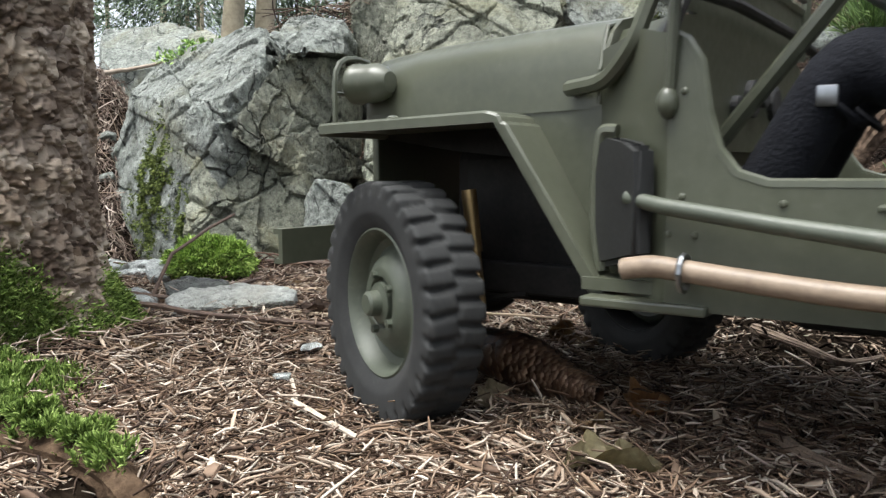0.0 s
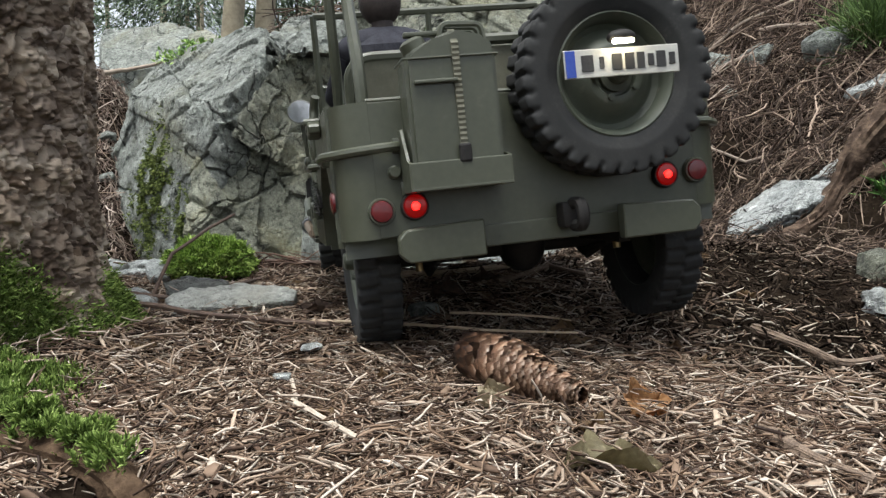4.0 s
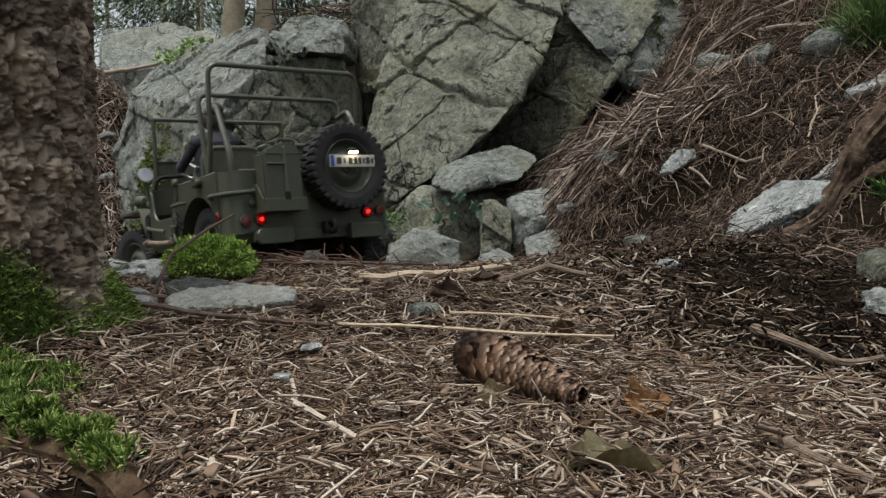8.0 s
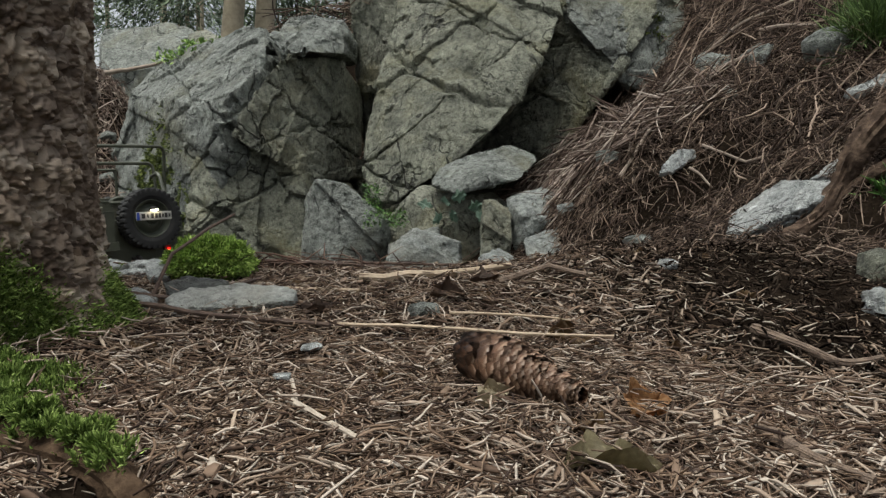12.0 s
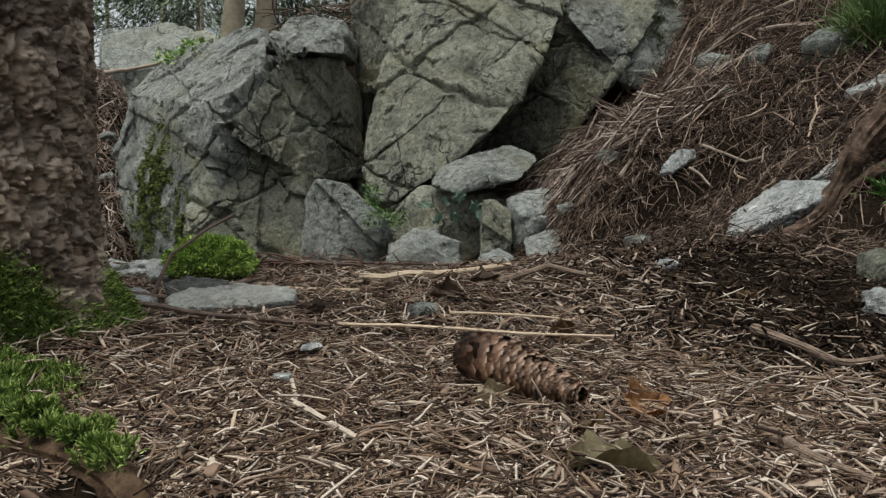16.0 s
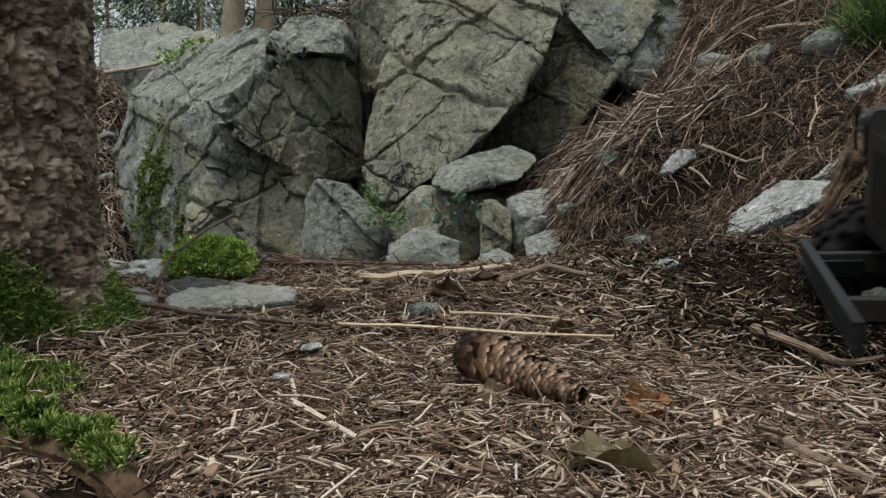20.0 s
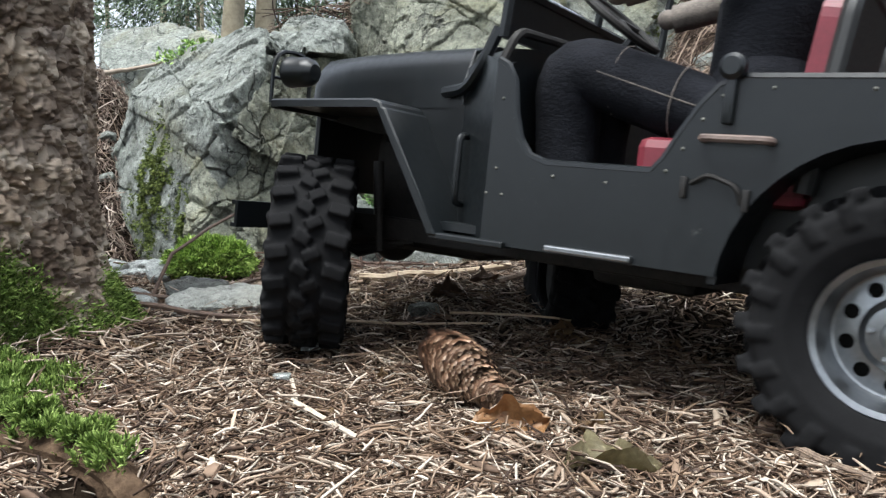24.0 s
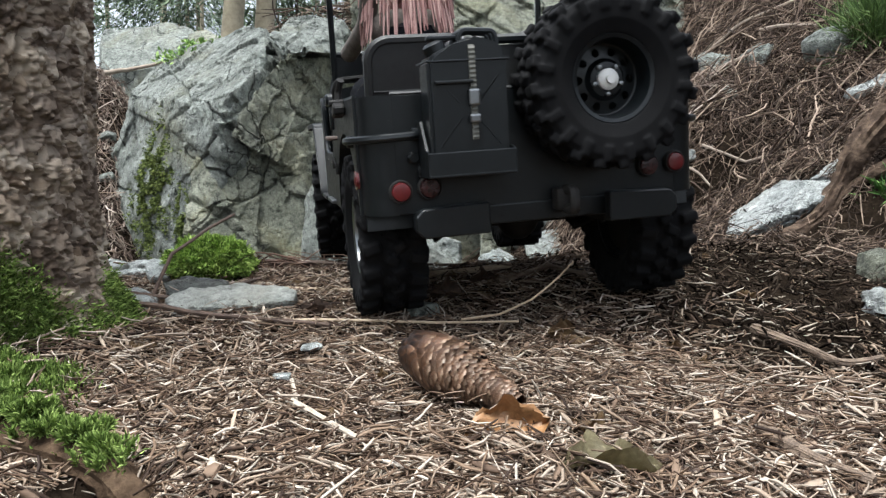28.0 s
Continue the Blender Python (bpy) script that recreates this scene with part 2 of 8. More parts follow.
TWIG_GREY = surface("weathered_stick", [(0.3, (0.15, 0.112, 0.085)), (0.7, (0.38, 0.31, 0.245))], 0.75, scale=60, bump=0.6, dist=0.001)
MOSS_ROCK = surface("rock_moss_tip", [(0.15, (0.03, 0.045, 0.01)), (0.5, (0.085, 0.115, 0.025)), (0.85, (0.20, 0.24, 0.06))], 0.9, scale=40, bump=0.2, dist=0.001, island=0.7)
BARK = bark_surface("spruce_bark")
ROCK_GREY = rock_surface("grey_rock", (0.335, 0.362, 0.325), (0.115, 0.127, 0.112), (0.19, 0.188, 0.12))
ROCK_WARM = rock_surface("ochre_grey_rock", (0.315, 0.328, 0.25), (0.12, 0.127, 0.097), (0.245, 0.232, 0.125), moss=0.05)
ROCK_DARK = rock_surface("mossy_dark_rock", (0.36, 0.37, 0.29), (0.15, 0.158, 0.122), (0.30, 0.265, 0.14), moss=0.16)
STONE_PALE = rock_surface("pale_stone", (0.62, 0.65, 0.63), (0.36, 0.385, 0.37), (0.50, 0.51, 0.46))
STONE_GREY = rock_surface("grey_stone", (0.42, 0.45, 0.42), (0.17, 0.187, 0.174), (0.27, 0.27, 0.22))
STONE_MID = rock_surface("mid_grey_stone", (0.60, 0.625, 0.585), (0.34, 0.36, 0.33), (0.47, 0.465, 0.40))
STONE_DARK = rock_surface("dark_stone", (0.13, 0.137, 0.125), (0.045, 0.049, 0.043), (0.10, 0.10, 0.075))
MOSS = surface("moss", [(0.15, (0.055, 0.10, 0.02)), (0.45, (0.20, 0.32, 0.06)), (0.8, (0.46, 0.60, 0.17))], 0.85, scale=40, bump=0.3, dist=0.001, island=0.7)
MOSS_DARK = surface("deep_green_moss", [(0.15, (0.036, 0.062, 0.014)), (0.5, (0.132, 0.20, 0.044)), (0.85, (0.32, 0.42, 0.125))], 0.9, scale=40, bump=0.3, dist=0.001, island=0.7)
FERN = surface("fern_leaf", [(0.2, (0.02, 0.05, 0.012)), (0.5, (0.06, 0.15, 0.03)), (0.85, (0.16, 0.30, 0.06))], 0.6, scale=30, bump=0.0, island=0.7)
CONIFER = surface("conifer_foliage", [(0.2, (0.03, 0.05, 0.028)), (0.6, (0.08, 0.12, 0.065)), (0.9, (0.18, 0.24, 0.13))], 0.7, scale=3, bump=0.0, island=0.7)
GRASS = surface("bank_grass", [(0.2, (0.035, 0.07, 0.015)), (0.5, (0.085, 0.15, 0.038)), (0.85, (0.19, 0.28, 0.09))], 0.6, scale=30, bump=0.0, island=0.7)
FERN_PALE = surface("pale_fern", [(0.2, (0.07, 0.15, 0.03)), (0.5, (0.17, 0.30, 0.07)), (0.85, (0.34, 0.48, 0.14))], 0.6, scale=30, bump=0.0, island=0.7)
TRUNK_FAR = surface("far_bark", [(0.3, (0.22, 0.185, 0.125)), (0.7, (0.46, 0.40, 0.28))], 0.9, scale=5, bump=0.6, dist=0.02)
DEAD_LEAF = surface("dead_leaf", [(0.25, (0.06, 0.035, 0.018)), (0.5, (0.17, 0.105, 0.05)), (0.8, (0.33, 0.24, 0.13))], 0.55, scale=50, bump=0.5, dist=0.001)
LEAF_OLIVE = surface("olive_dead_leaf", [(0.25, (0.08, 0.065, 0.033)), (0.5, (0.19, 0.16, 0.085)), (0.8, (0.36, 0.32, 0.19))], 0.6, scale=50, bump=0.8, dist=0.001)
ORANGE_LEAF = surface("orange_dead_leaf", [(0.25, (0.13, 0.06, 0.022)), (0.5, (0.30, 0.15, 0.06)), (0.8, (0.50, 0.32, 0.17))], 0.5, scale=50, bump=0.6, dist=0.001)
LEAF_TAN = surface("tan_dead_leaf", [(0.25, (0.24, 0.19, 0.12)), (0.5, (0.38, 0.32, 0.215)), (0.8, (0.48, 0.41, 0.28))], 0.6, scale=50, bump=0.6, dist=0.001)
BROWN_LEAF = surface("brown_dead_leaf", [(0.25, (0.03, 0.018, 0.012)), (0.5, (0.08, 0.048, 0.03)), (0.8, (0.18, 0.12, 0.075))], 0.6, scale=50, bump=0.8, dist=0.001)
IVY = surface("ivy_leaf", [(0.3, (0.09, 0.16, 0.11)), (0.7, (0.24, 0.34, 0.26))], 0.5, scale=40, bump=0.2, dist=0.001)
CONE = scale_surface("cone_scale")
CONE_CORE = surface("cone_core", [(0.3, (0.03, 0.014, 0.008)), (0.7, (0.07, 0.035, 0.02))], 0.8, scale=60)

for earthy in (SOIL, NEEDLE, BANK_TWIG, CHIP, CRUMB, ROOT, BROKEN_ROOT, STALK, RED_TWIG, BARK, MOSS, MOSS_DARK):
    earthy.node_tree.nodes["Principled BSDF"].inputs["Specular IOR Level"].default_value = 0.15

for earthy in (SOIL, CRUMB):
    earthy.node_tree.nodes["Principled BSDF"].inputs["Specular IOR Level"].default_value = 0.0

OLIVE = surface("olive_paint", [(0.3, (0.050, 0.055, 0.037)), (0.7, (0.073, 0.078, 0.054))], 0.36, scale=30, bump=0.12, dist=0.0004, spots=(120, 0.62, 0.75, (0.08, 0.083, 0.062)))
OLIVE_WORN = surface("dusty_olive_paint", [(0.3, (0.045, 0.053, 0.038)), (0.7, (0.07, 0.079, 0.057))], 0.52, scale=60, bump=0.2, dist=0.0005, spots=(90, 0.58, 0.75, (0.11, 0.108, 0.085)))
BLACK_PAINT = surface("satin_black_paint", [(0.3, (0.0028, 0.004, 0.0048)), (0.7, (0.0062, 0.0082, 0.0094))], 0.36, scale=30, bump=0.15, dist=0.0004, spots=(150, 0.69, 0.76, (0.05, 0.052, 0.05)))
BLACK_PAINT.node_tree.nodes["Principled BSDF"].inputs["Specular IOR Level"].default_value = 0.42
RUBBER_DUSTY = surface("dusty_tyre_rubber", [(0.3, (0.009, 0.0094, 0.0094)), (0.55, (0.018, 0.0188, 0.0184)), (0.8, (0.048, 0.046, 0.042))], 0.85, scale=60, bump=0.3, dist=0.0006, rough_var=0.1)
RUBBER = surface("tyre_rubber", [(0.3, (0.0028, 0.0028, 0.0032)), (0.6, (0.0065, 0.0065, 0.007)), (0.8, (0.024, 0.023, 0.021))], 0.85, scale=60, bump=0.4, dist=0.0006, rough_var=0.1)
RUBBER.node_tree.nodes["Principled BSDF"].inputs["Specular IOR Level"].default_value = 0.16
CHASSIS = surface("chassis_black", [(0.3, (0.01, 0.01, 0.01)), (0.7, (0.03, 0.028, 0.026))], 0.6, scale=60, bump=0.3, dist=0.0005)
CHASSIS.node_tree.nodes["Principled BSDF"].inputs["Specular IOR Level"].default_value = 0.2
STEEL = surface("brushed_steel", [(0.3, (0.20, 0.21, 0.218)), (0.7, (0.31, 0.322, 0.333))], 0.30, 0.96, rough_var=0.03, scale=40, bump=0.05, dist=0.0002)
BRASS = surface("brass_tube", [(0.3, (0.30, 0.20, 0.09)), (0.7, (0.46, 0.33, 0.16))], 0.4, 0.8, scale=60, bump=0.1, dist=0.0003)
WOOD = surface("pale_ash_wood", [(0.3, (0.135, 0.098, 0.067)), (0.7, (0.25, 0.19, 0.135))], 0.5, scale=60, bump=0.2, dist=0.0004)
CANVAS = surface("olive_canvas", [(0.3, (0.085, 0.085, 0.06)), (0.7, (0.135, 0.132, 0.095))], 0.85, scale=120, bump=0.4, dist=0.0004)
HANDLE = surface("worn_handle", [(0.3, (0.07, 0.048, 0.04)), (0.7, (0.16, 0.115, 0.095))], 0.6, scale=90, bump=0.3, dist=0.0005)
WEB = surface("grey_webbing", [(0.3, (0.07, 0.07, 0.06)), (0.7, (0.14, 0.14, 0.12))], 0.8, scale=300, bump=0.6, dist=0.0004)
RED_SEAT = surface("red_leatherette", [(0.3, (0.10, 0.009, 0.016)), (0.7, (0.17, 0.018, 0.03))], 0.5, scale=80, bump=0.2, dist=0.0004)
BLACK_SEAT = surface("black_leatherette", [(0.3, (0.008, 0.0082, 0.008)), (0.7, (0.02, 0.0205, 0.02))], 0.5, scale=80, bump=0.3, dist=0.0004)
DENIM = surface("dark_denim", [(0.3, (0.004, 0.0045, 0.006)), (0.7, (0.013, 0.014, 0.018))], 0.95, scale=80, bump=0.9, dist=0.002, rough_var=0.05)
DENIM.node_tree.nodes["Principled BSDF"].inputs["Specular IOR Level"].default_value = 0.15
SHIRT = surface("grey_blue_cloth", [(0.3, (0.028, 0.029, 0.036)), (0.7, (0.062, 0.063, 0.076))], 0.95, scale=120, bump=0.8, dist=0.001, rough_var=0.05)
SHIRT.node_tree.nodes["Principled BSDF"].inputs["Specular IOR Level"].default_value = 0.15
HAIR = surface("dark_hair", [(0.3, (0.02, 0.014, 0.012)), (0.7, (0.06, 0.045, 0.04))], 0.6, scale=200, bump=0.8, dist=0.001)
PINK_FRINGE = surface("dusty_pink_fringe", [(0.2, (0.20, 0.10, 0.09)), (0.5, (0.42, 0.24, 0.22)), (0.8, (0.60, 0.40, 0.36))], 0.8, scale=150, bump=0.4, dist=0.0006, island=0.8)
FUR = surface("grey_beige_sleeve", [(0.3, (0.07, 0.06, 0.052)), (0.6, (0.17, 0.145, 0.125)), (0.8, (0.30, 0.265, 0.225))], 0.9, scale=110, bump=0.8, dist=0.001)
PLATE = surface("white_plate", [(0.3, (0.42, 0.42, 0.38)), (0.7, (0.5, 0.5, 0.46))], 0.4, scale=60)
PLATE_BLUE = surface("blue_strip", [(0.3, (0.02, 0.05, 0.28)), (0.7, (0.03, 0.07, 0.36))], 0.4, scale=60)
INK = surface("black_ink", [(0.3, (0.015, 0.015, 0.015)), (0.7, (0.03, 0.03, 0.03))], 0.6, scale=60)
RED_LENS = surface("red_reflector", [(0.3, (0.075, 0.005, 0.006)), (0.7, (0.13, 0.009, 0.011))], 0.18, scale=200, coat=0.5)
TAIL_GLOW = glow("lit_tail_lamp", (1.0, 0.004, 0.004), 0.05, (0.06, 0.003, 0.003))
TAIL_CORE = glow("lit_bulb", (1.0, 0.008, 0.006), 3.5)
DIM_LENS = surface("smoked_red_lens", [(0.3, (0.018, 0.004, 0.004)), (0.7, (0.04, 0.007, 0.007))], 0.2, scale=200)
PLATE_GLOW = glow("lit_plate_lamp", (1.0, 0.86, 0.6), 22.0, (0.8, 0.8, 0.7))
AMBER_GLOW = glow("lit_amber_marker", (1.0, 0.62, 0.08), 0.35, (0.5, 0.3, 0.02))
WHITE_PLASTIC = surface("white_plastic", [(0.3, (0.55, 0.55, 0.53)), (0.7, (0.7, 0.7, 0.68))], 0.4, scale=60)
WINDOW = glass("clear_pane")
MIRROR = surface("mirror_face", [(0.3, (0.34, 0.36, 0.37)), (0.7, (0.42, 0.44, 0.45))], 0.05, 1.0, scale=10, bump=0.0, rough_var=0.02)

# ---- building helpers ----


def part(name, bm, material, parent=None, label="", smooth=False):
    """Links a bmesh as one mesh object, under parent where one is given."""
    me = bpy.data.meshes.new(name)
    bmesh.ops.recalc_face_normals(bm, faces=bm.faces)
    bm.to_mesh(me)
    bm.free()
    for m in material if isinstance(material, (list, tuple)) else [material]:
        me.materials.append(m)
    if smooth:
        me.polygons.foreach_set("use_smooth", [True] * len(me.polygons))
        me.set_sharp_from_angle(angle=radians(38))
    ob = new(name, me)
    ob.parent = parent
    if label:
        tagged(ob, label)
    return ob


def arrays(name, verts, faces, material, parent=None, smooth=True):
    """One mesh object from numpy arrays; faces all of one length."""
    me = bpy.data.meshes.new(name)
    verts, faces = np.asarray(verts, np.float32), np.asarray(faces, np.int32)
    k = faces.shape[1]
    me.vertices.add(len(verts))
    me.vertices.foreach_set("co", verts.ravel())
    me.loops.add(faces.size)
    me.loops.foreach_set("vertex_index", faces.ravel())
    me.polygons.add(len(faces))
    me.polygons.foreach_set("loop_start", np.arange(0, faces.size, k, dtype=np.int32))
    me.polygons.foreach_set("use_smooth", np.full(len(faces), smooth))
    me.materials.append(material)
    me.update(calc_edges=True)
    me.validate()
    ob = new(name, me)
    ob.parent = parent
    return ob


def box(bm, c, s, bev=0.0, m=None, mi=0):
    """A box of size s round c, with bevelled edges; m places it."""
    r = bmesh.ops.create_cube(bm, size=1.0)
    vs = r["verts"]
    for v in vs:
        v.co = Vector((v.co.x * s[0] + c[0], v.co.y * s[1] + c[1], v.co.z * s[2] + c[2]))
    fs = list({f for v in vs for f in v.link_faces})
    if bev:
        es = list({e for v in vs for e in v.link_edges})
        out = bmesh.ops.bevel(bm, geom=es, offset=bev, segments=2, affect="EDGES", profile=0.5)
        vs = list({v for f in out["faces"] for v in f.verts} | {v for v in vs if v.is_valid})
        fs = list({f for v in vs for f in v.link_faces})
    for f in fs:
        f.material_index = mi
    if m is not None:
        for v in vs:
            v.co = m @ v.co
    return vs


def tube(bm, pts, r, n=8, mi=0, taper=None):
    """A round bar along points. taper: radius at each point as a share of r."""
    pts = [Vector(p) for p in pts]
    rings = []
    up = Vector((0.3, 0.2, 1)).normalized()
    for i, p in enumerate(pts):
        d = (pts[min(i + 1, len(pts) - 1)] - pts[max(i - 1, 0)]).normalized()
        if abs(d.dot(up)) > 0.95:
            up = Vector((1, 0.1, 0.2)).normalized()
        a = d.cross(up).normalized()
        b = d.cross(a).normalized()
        up = -b if i and up.dot(-b) > 0 else up
        k = r * (taper[i] if taper else 1)
        rings.append([bm.verts.new(p + (a * math.cos(t) + b * math.sin(t)) * k) for t in [2 * math.pi * j / n for j in range(n)]])
    made = []
    for q, w in zip(rings, rings[1:]):
        for j in range(n):
            made.append(bm.faces.new((q[j], q[(j + 1) % n], w[(j + 1) % n], w[j])))
    made.append(bm.faces.new(rings[0][::-1]))
    made.append(bm.faces.new(rings[-1]))
    for f in made:
        f.material_index = mi


def bent(pts, r=0.01, n=4):
    """Points with their corners rounded by r."""
    pts = [Vector(p) for p in pts]
    out = [pts[0]]
    for a, b, c in zip(pts, pts[1:], pts[2:]):
        u, w = (a - b), (c - b)
        k = min(r, u.length * 0.45, w.length * 0.45)
        p, q = b + u.normalized() * k, b + w.normalized() * k
        for i in range(n + 1):
            t = i / n
            out.append(p * (1 - t) ** 2 + b * 2 * t * (1 - t) + q * t ** 2)
    return out + [pts[-1]]


def lathe(bm, prof, n=32, m=None, mi=0):
    """A body turned about z from (radius, height) pairs."""
    m = m or Matrix()
    rings = []
    for r, h in prof:
        if r < 1e-6:
            rings.append([bm.verts.new(m @ Vector((0, 0, h)))])
        else:
            rings.append([bm.verts.new(m @ Vector((r * math.cos(2 * math.pi * j / n), r * math.sin(2 * math.pi * j / n), h))) for j in range(n)])
    for q, w in zip(rings, rings[1:]):
        for j in range(n):
            k = (j + 1) % n
            vs = [q[j % len(q)], q[k % len(q)], w[k % len(w)], w[j % len(w)]]
            vs = list(dict.fromkeys(vs))
            if len(vs) > 2:
                bm.faces.new(vs).material_index = mi


def slab(bm, outline, t, m=None, mi=0):
    """A flat plate: outline (x, y) pairs, thickness t along z from 0, placed by m."""
    m = m or Matrix()
    a = [bm.verts.new(m @ Vector((x, y, 0))) for x, y in outline]
    b = [bm.verts.new(m @ Vector((x, y, t))) for x, y in outline]
    fs = [bm.faces.new(a[::-1]), bm.faces.new(b)]
    for i in range(len(a)):
        j = (i + 1) % len(a)
        fs.append(bm.faces.new((a[i], a[j], b[j], b[i])))
    for f in fs:
        f.material_index = mi


def ball(bm, c, s, n=12, mi=0, m=None):
    """An ellipsoid of half-axes s round c."""
    mm = (m or Matrix()) @ Matrix.Translation(c) @ Matrix.Diagonal((*s, 1))
    prof = [(math.sin(math.pi * i / n), -math.cos(math.pi * i / n)) for i in range(n + 1)]
    lathe(bm, prof, n * 2, mm, mi)

# ---- the ground ----
from mathutils.bvhtree import BVHTree
SIDE = Matrix(((1, 0, 0, 0), (0, 0, 1, 0), (0, 1, 0, 0), (0, 0, 0, 1)))  # plate drawn in x, z and thick along y
WAVES = [(2.0 * math.cos(a) * f, 2.0 * math.sin(a) * f, ph, 0.22 / f) for a, f, ph in
         [(random.uniform(0, 6.28), random.choice((6, 9, 14, 21, 30)), random.uniform(0, 6.28)) for _ in range(26)]]


def ease(a, b, v):
    t = np.clip((v - a) / (b - a), 0, 1)
    return t * t * (3 - 2 * t)


def ground_z(x, y):
    """The height of the forest floor: a low crest, a hollow behind it, a bank on one side, a hillside at the back."""
    x, y = np.asarray(x, float), np.asarray(y, float)
    lump = sum(k * np.sin(ax * x + ay * y + ph) for ax, ay, ph, k in WAVES) * 0.035
    flat = -0.006 + 0.014 * ease(0.45, 0.85, y) - 0.18 * ease(0.88, 1.5, y) + 0.020 * ease(-0.1, 0.25, x) * ease(0.5, 0.9, y)
    flat = flat + 0.03 * ease(-0.2, -0.42, x) * ease(0.95, 0.5, y)
    s = (x - 0.5) * 0.863 + (y - 0.75) * 0.505
    s = s - 0.6 * np.clip(0.7 - y, 0, 2)
    bank = 0.72 * s + 2.0 * lump - 0.05 * np.exp(-((x - 0.42) / 0.1) ** 2 - ((y - 1.22) / 0.08) ** 2)
    bank = bank - 0.30 * np.clip(y - 1.5, 0, 1.0) * ease(0.78, 0.36, x)
    bank = bank + 0.011 * np.sin(x * 61 + 3 * np.sin(y * 23)) * np.sin(y * 57 + 2 * np.sin(x * 31)) + 0.007 * np.sin(x * 97 + 2 * np.sin(y * 41) + 1) * np.sin(y * 88 + x * 20)
    # dip added under the thick root to deepen its shade
    bank = bank - 0.05 * np.exp(-((x - 0.47) / 0.07) ** 2 - ((y - 0.86) / 0.08) ** 2)
    bank = np.where(bank > 1.5, 1.5 + (bank - 1.5) * 0.1, bank)
    rise = -0.16 + 0.42 * (y - 2.35) + 0.25 * np.clip(-x - 1.4, 0, 3) + 3 * lump
    rise = np.where(rise > 0.5, 0.5 + (rise - 0.5) * 0.22, rise)
    rise = np.where(rise > 2.2, 2.2 + (rise - 2.2) * 0.02, rise)
    slope = np.minimum(-0.16 + 0.95 * (y - 2.12), 0.42 + 0.12 * (y - 2.7)) + 3 * lump - 1.3 * np.clip(x + 0.415 * y, 0, 9) - 1.6 * np.clip(-1.3 - x, 0, 9)
    bank = bank - 0.06 * ease(0.36, 0.14, x) * ease(1.05, 1.3, y)
    flat = flat - 0.030 * np.exp(-((x + 0.140) / 0.020) ** 2 - ((y - 0.312) / 0.022) ** 2)
    k = 0.02
    top = np.logaddexp(np.logaddexp(flat / k, bank / k), np.logaddexp(rise / k, np.maximum(slope, -1.0) / k)) * k
    return top - 0.0 + lump


def build_ground():
    u = np.linspace(-1, 1, 340)
    gx = 0.15 + 0.9 * np.sinh(u * 4.6) / np.sinh(4.6) * 90 * 0.6 + u * 1.2
    gy = 0.9 + np.sinh(u * 4.6) / np.sinh(4.6) * 60 + u * 1.2
    xx, yy = np.meshgrid(gx, gy)
    zz = ground_z(xx, yy)
    n = len(u)
    i = np.arange(n * n).reshape(n, n)
    faces = np.stack([i[:-1, :-1], i[:-1, 1:], i[1:, 1:], i[1:, :-1]], -1).reshape(-1, 4)
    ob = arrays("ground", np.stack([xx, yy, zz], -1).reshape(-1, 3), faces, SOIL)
    tagged(ob, "dark forest soil under a litter of needles", "ground", kind="structure")


build_ground()


def sticks(name, x, y, z, length, width, material, tilt=0.25, bend=0.25, sides=3, follow=0.0, rings=4, thick=0.7, heading=None):
    """Many bent slivers in one mesh, at x, y, z (arrays), lying flat to within tilt. heading: (mean, spread) of their plan direction in radians."""
    n = len(x)
    az = np.random.uniform(0, 2 * np.pi, n) if heading is None else np.random.normal(heading[0], heading[1], n)
    el = np.random.normal(0, tilt, n)
    d = np.stack([np.cos(az) * np.cos(el), np.sin(az) * np.cos(el), np.sin(el)], -1)
    if follow:
        e = 0.01
        gx = (ground_z(x + e, y) - ground_z(x - e, y)) / (2 * e)
        gy = (ground_z(x, y + e) - ground_z(x, y - e)) / (2 * e)
        d[:, 2] += follow * (gx * d[:, 0] + gy * d[:, 1])
        d /= np.linalg.norm(d, axis=1)[:, None]
    side = np.cross(d, [0, 0, 1.0])
    side /= np.linalg.norm(side, axis=1)[:, None] + 1e-9
    up = np.cross(side, d)
    roll = np.random.normal(0, 0.5, n)[:, None]
    side, up = side * np.cos(roll) + up * np.sin(roll), up * np.cos(roll) - side * np.sin(roll)
    c = np.stack([x, y, z], -1)
    curve = np.random.normal(0, bend, n)[:, None] * length[:, None]
    lift = np.random.normal(0, bend * 0.5, n)[:, None] * length[:, None]
    steps, girth = ((-0.5, -0.17, 0.17, 0.5), (0.6, 1.0, 0.9, 0.35)) if rings == 4 else ((-0.5, 0.05, 0.5), (0.75, 1.0, 0.5))
    spine = [c + d * length[:, None] * q + (side * curve + up * lift) * (0.25 - q * q) * 1.6 for q in steps]
    verts = []
    for k, s in zip(girth, spine):
        for j in range(sides):
            a = 2 * np.pi * j / sides + 0.5
            verts.append(s + (side * np.cos(a) + up * np.sin(a) * thick) * (width * k / 2)[:, None])
    v = np.stack(verts, 1).reshape(-1, 3)
    m = rings * sides
    f = []
    for r in range(rings - 1):
        for j in range(sides):
            q = (j + 1) % sides
            f.append([r * sides + j, r * sides + q, (r + 1) * sides + q, (r + 1) * sides + j])
    f = (np.arange(n)[:, None, None] * m + np.array(f)[None]).reshape(-1, 4)
    return arrays(name, v, f, material)


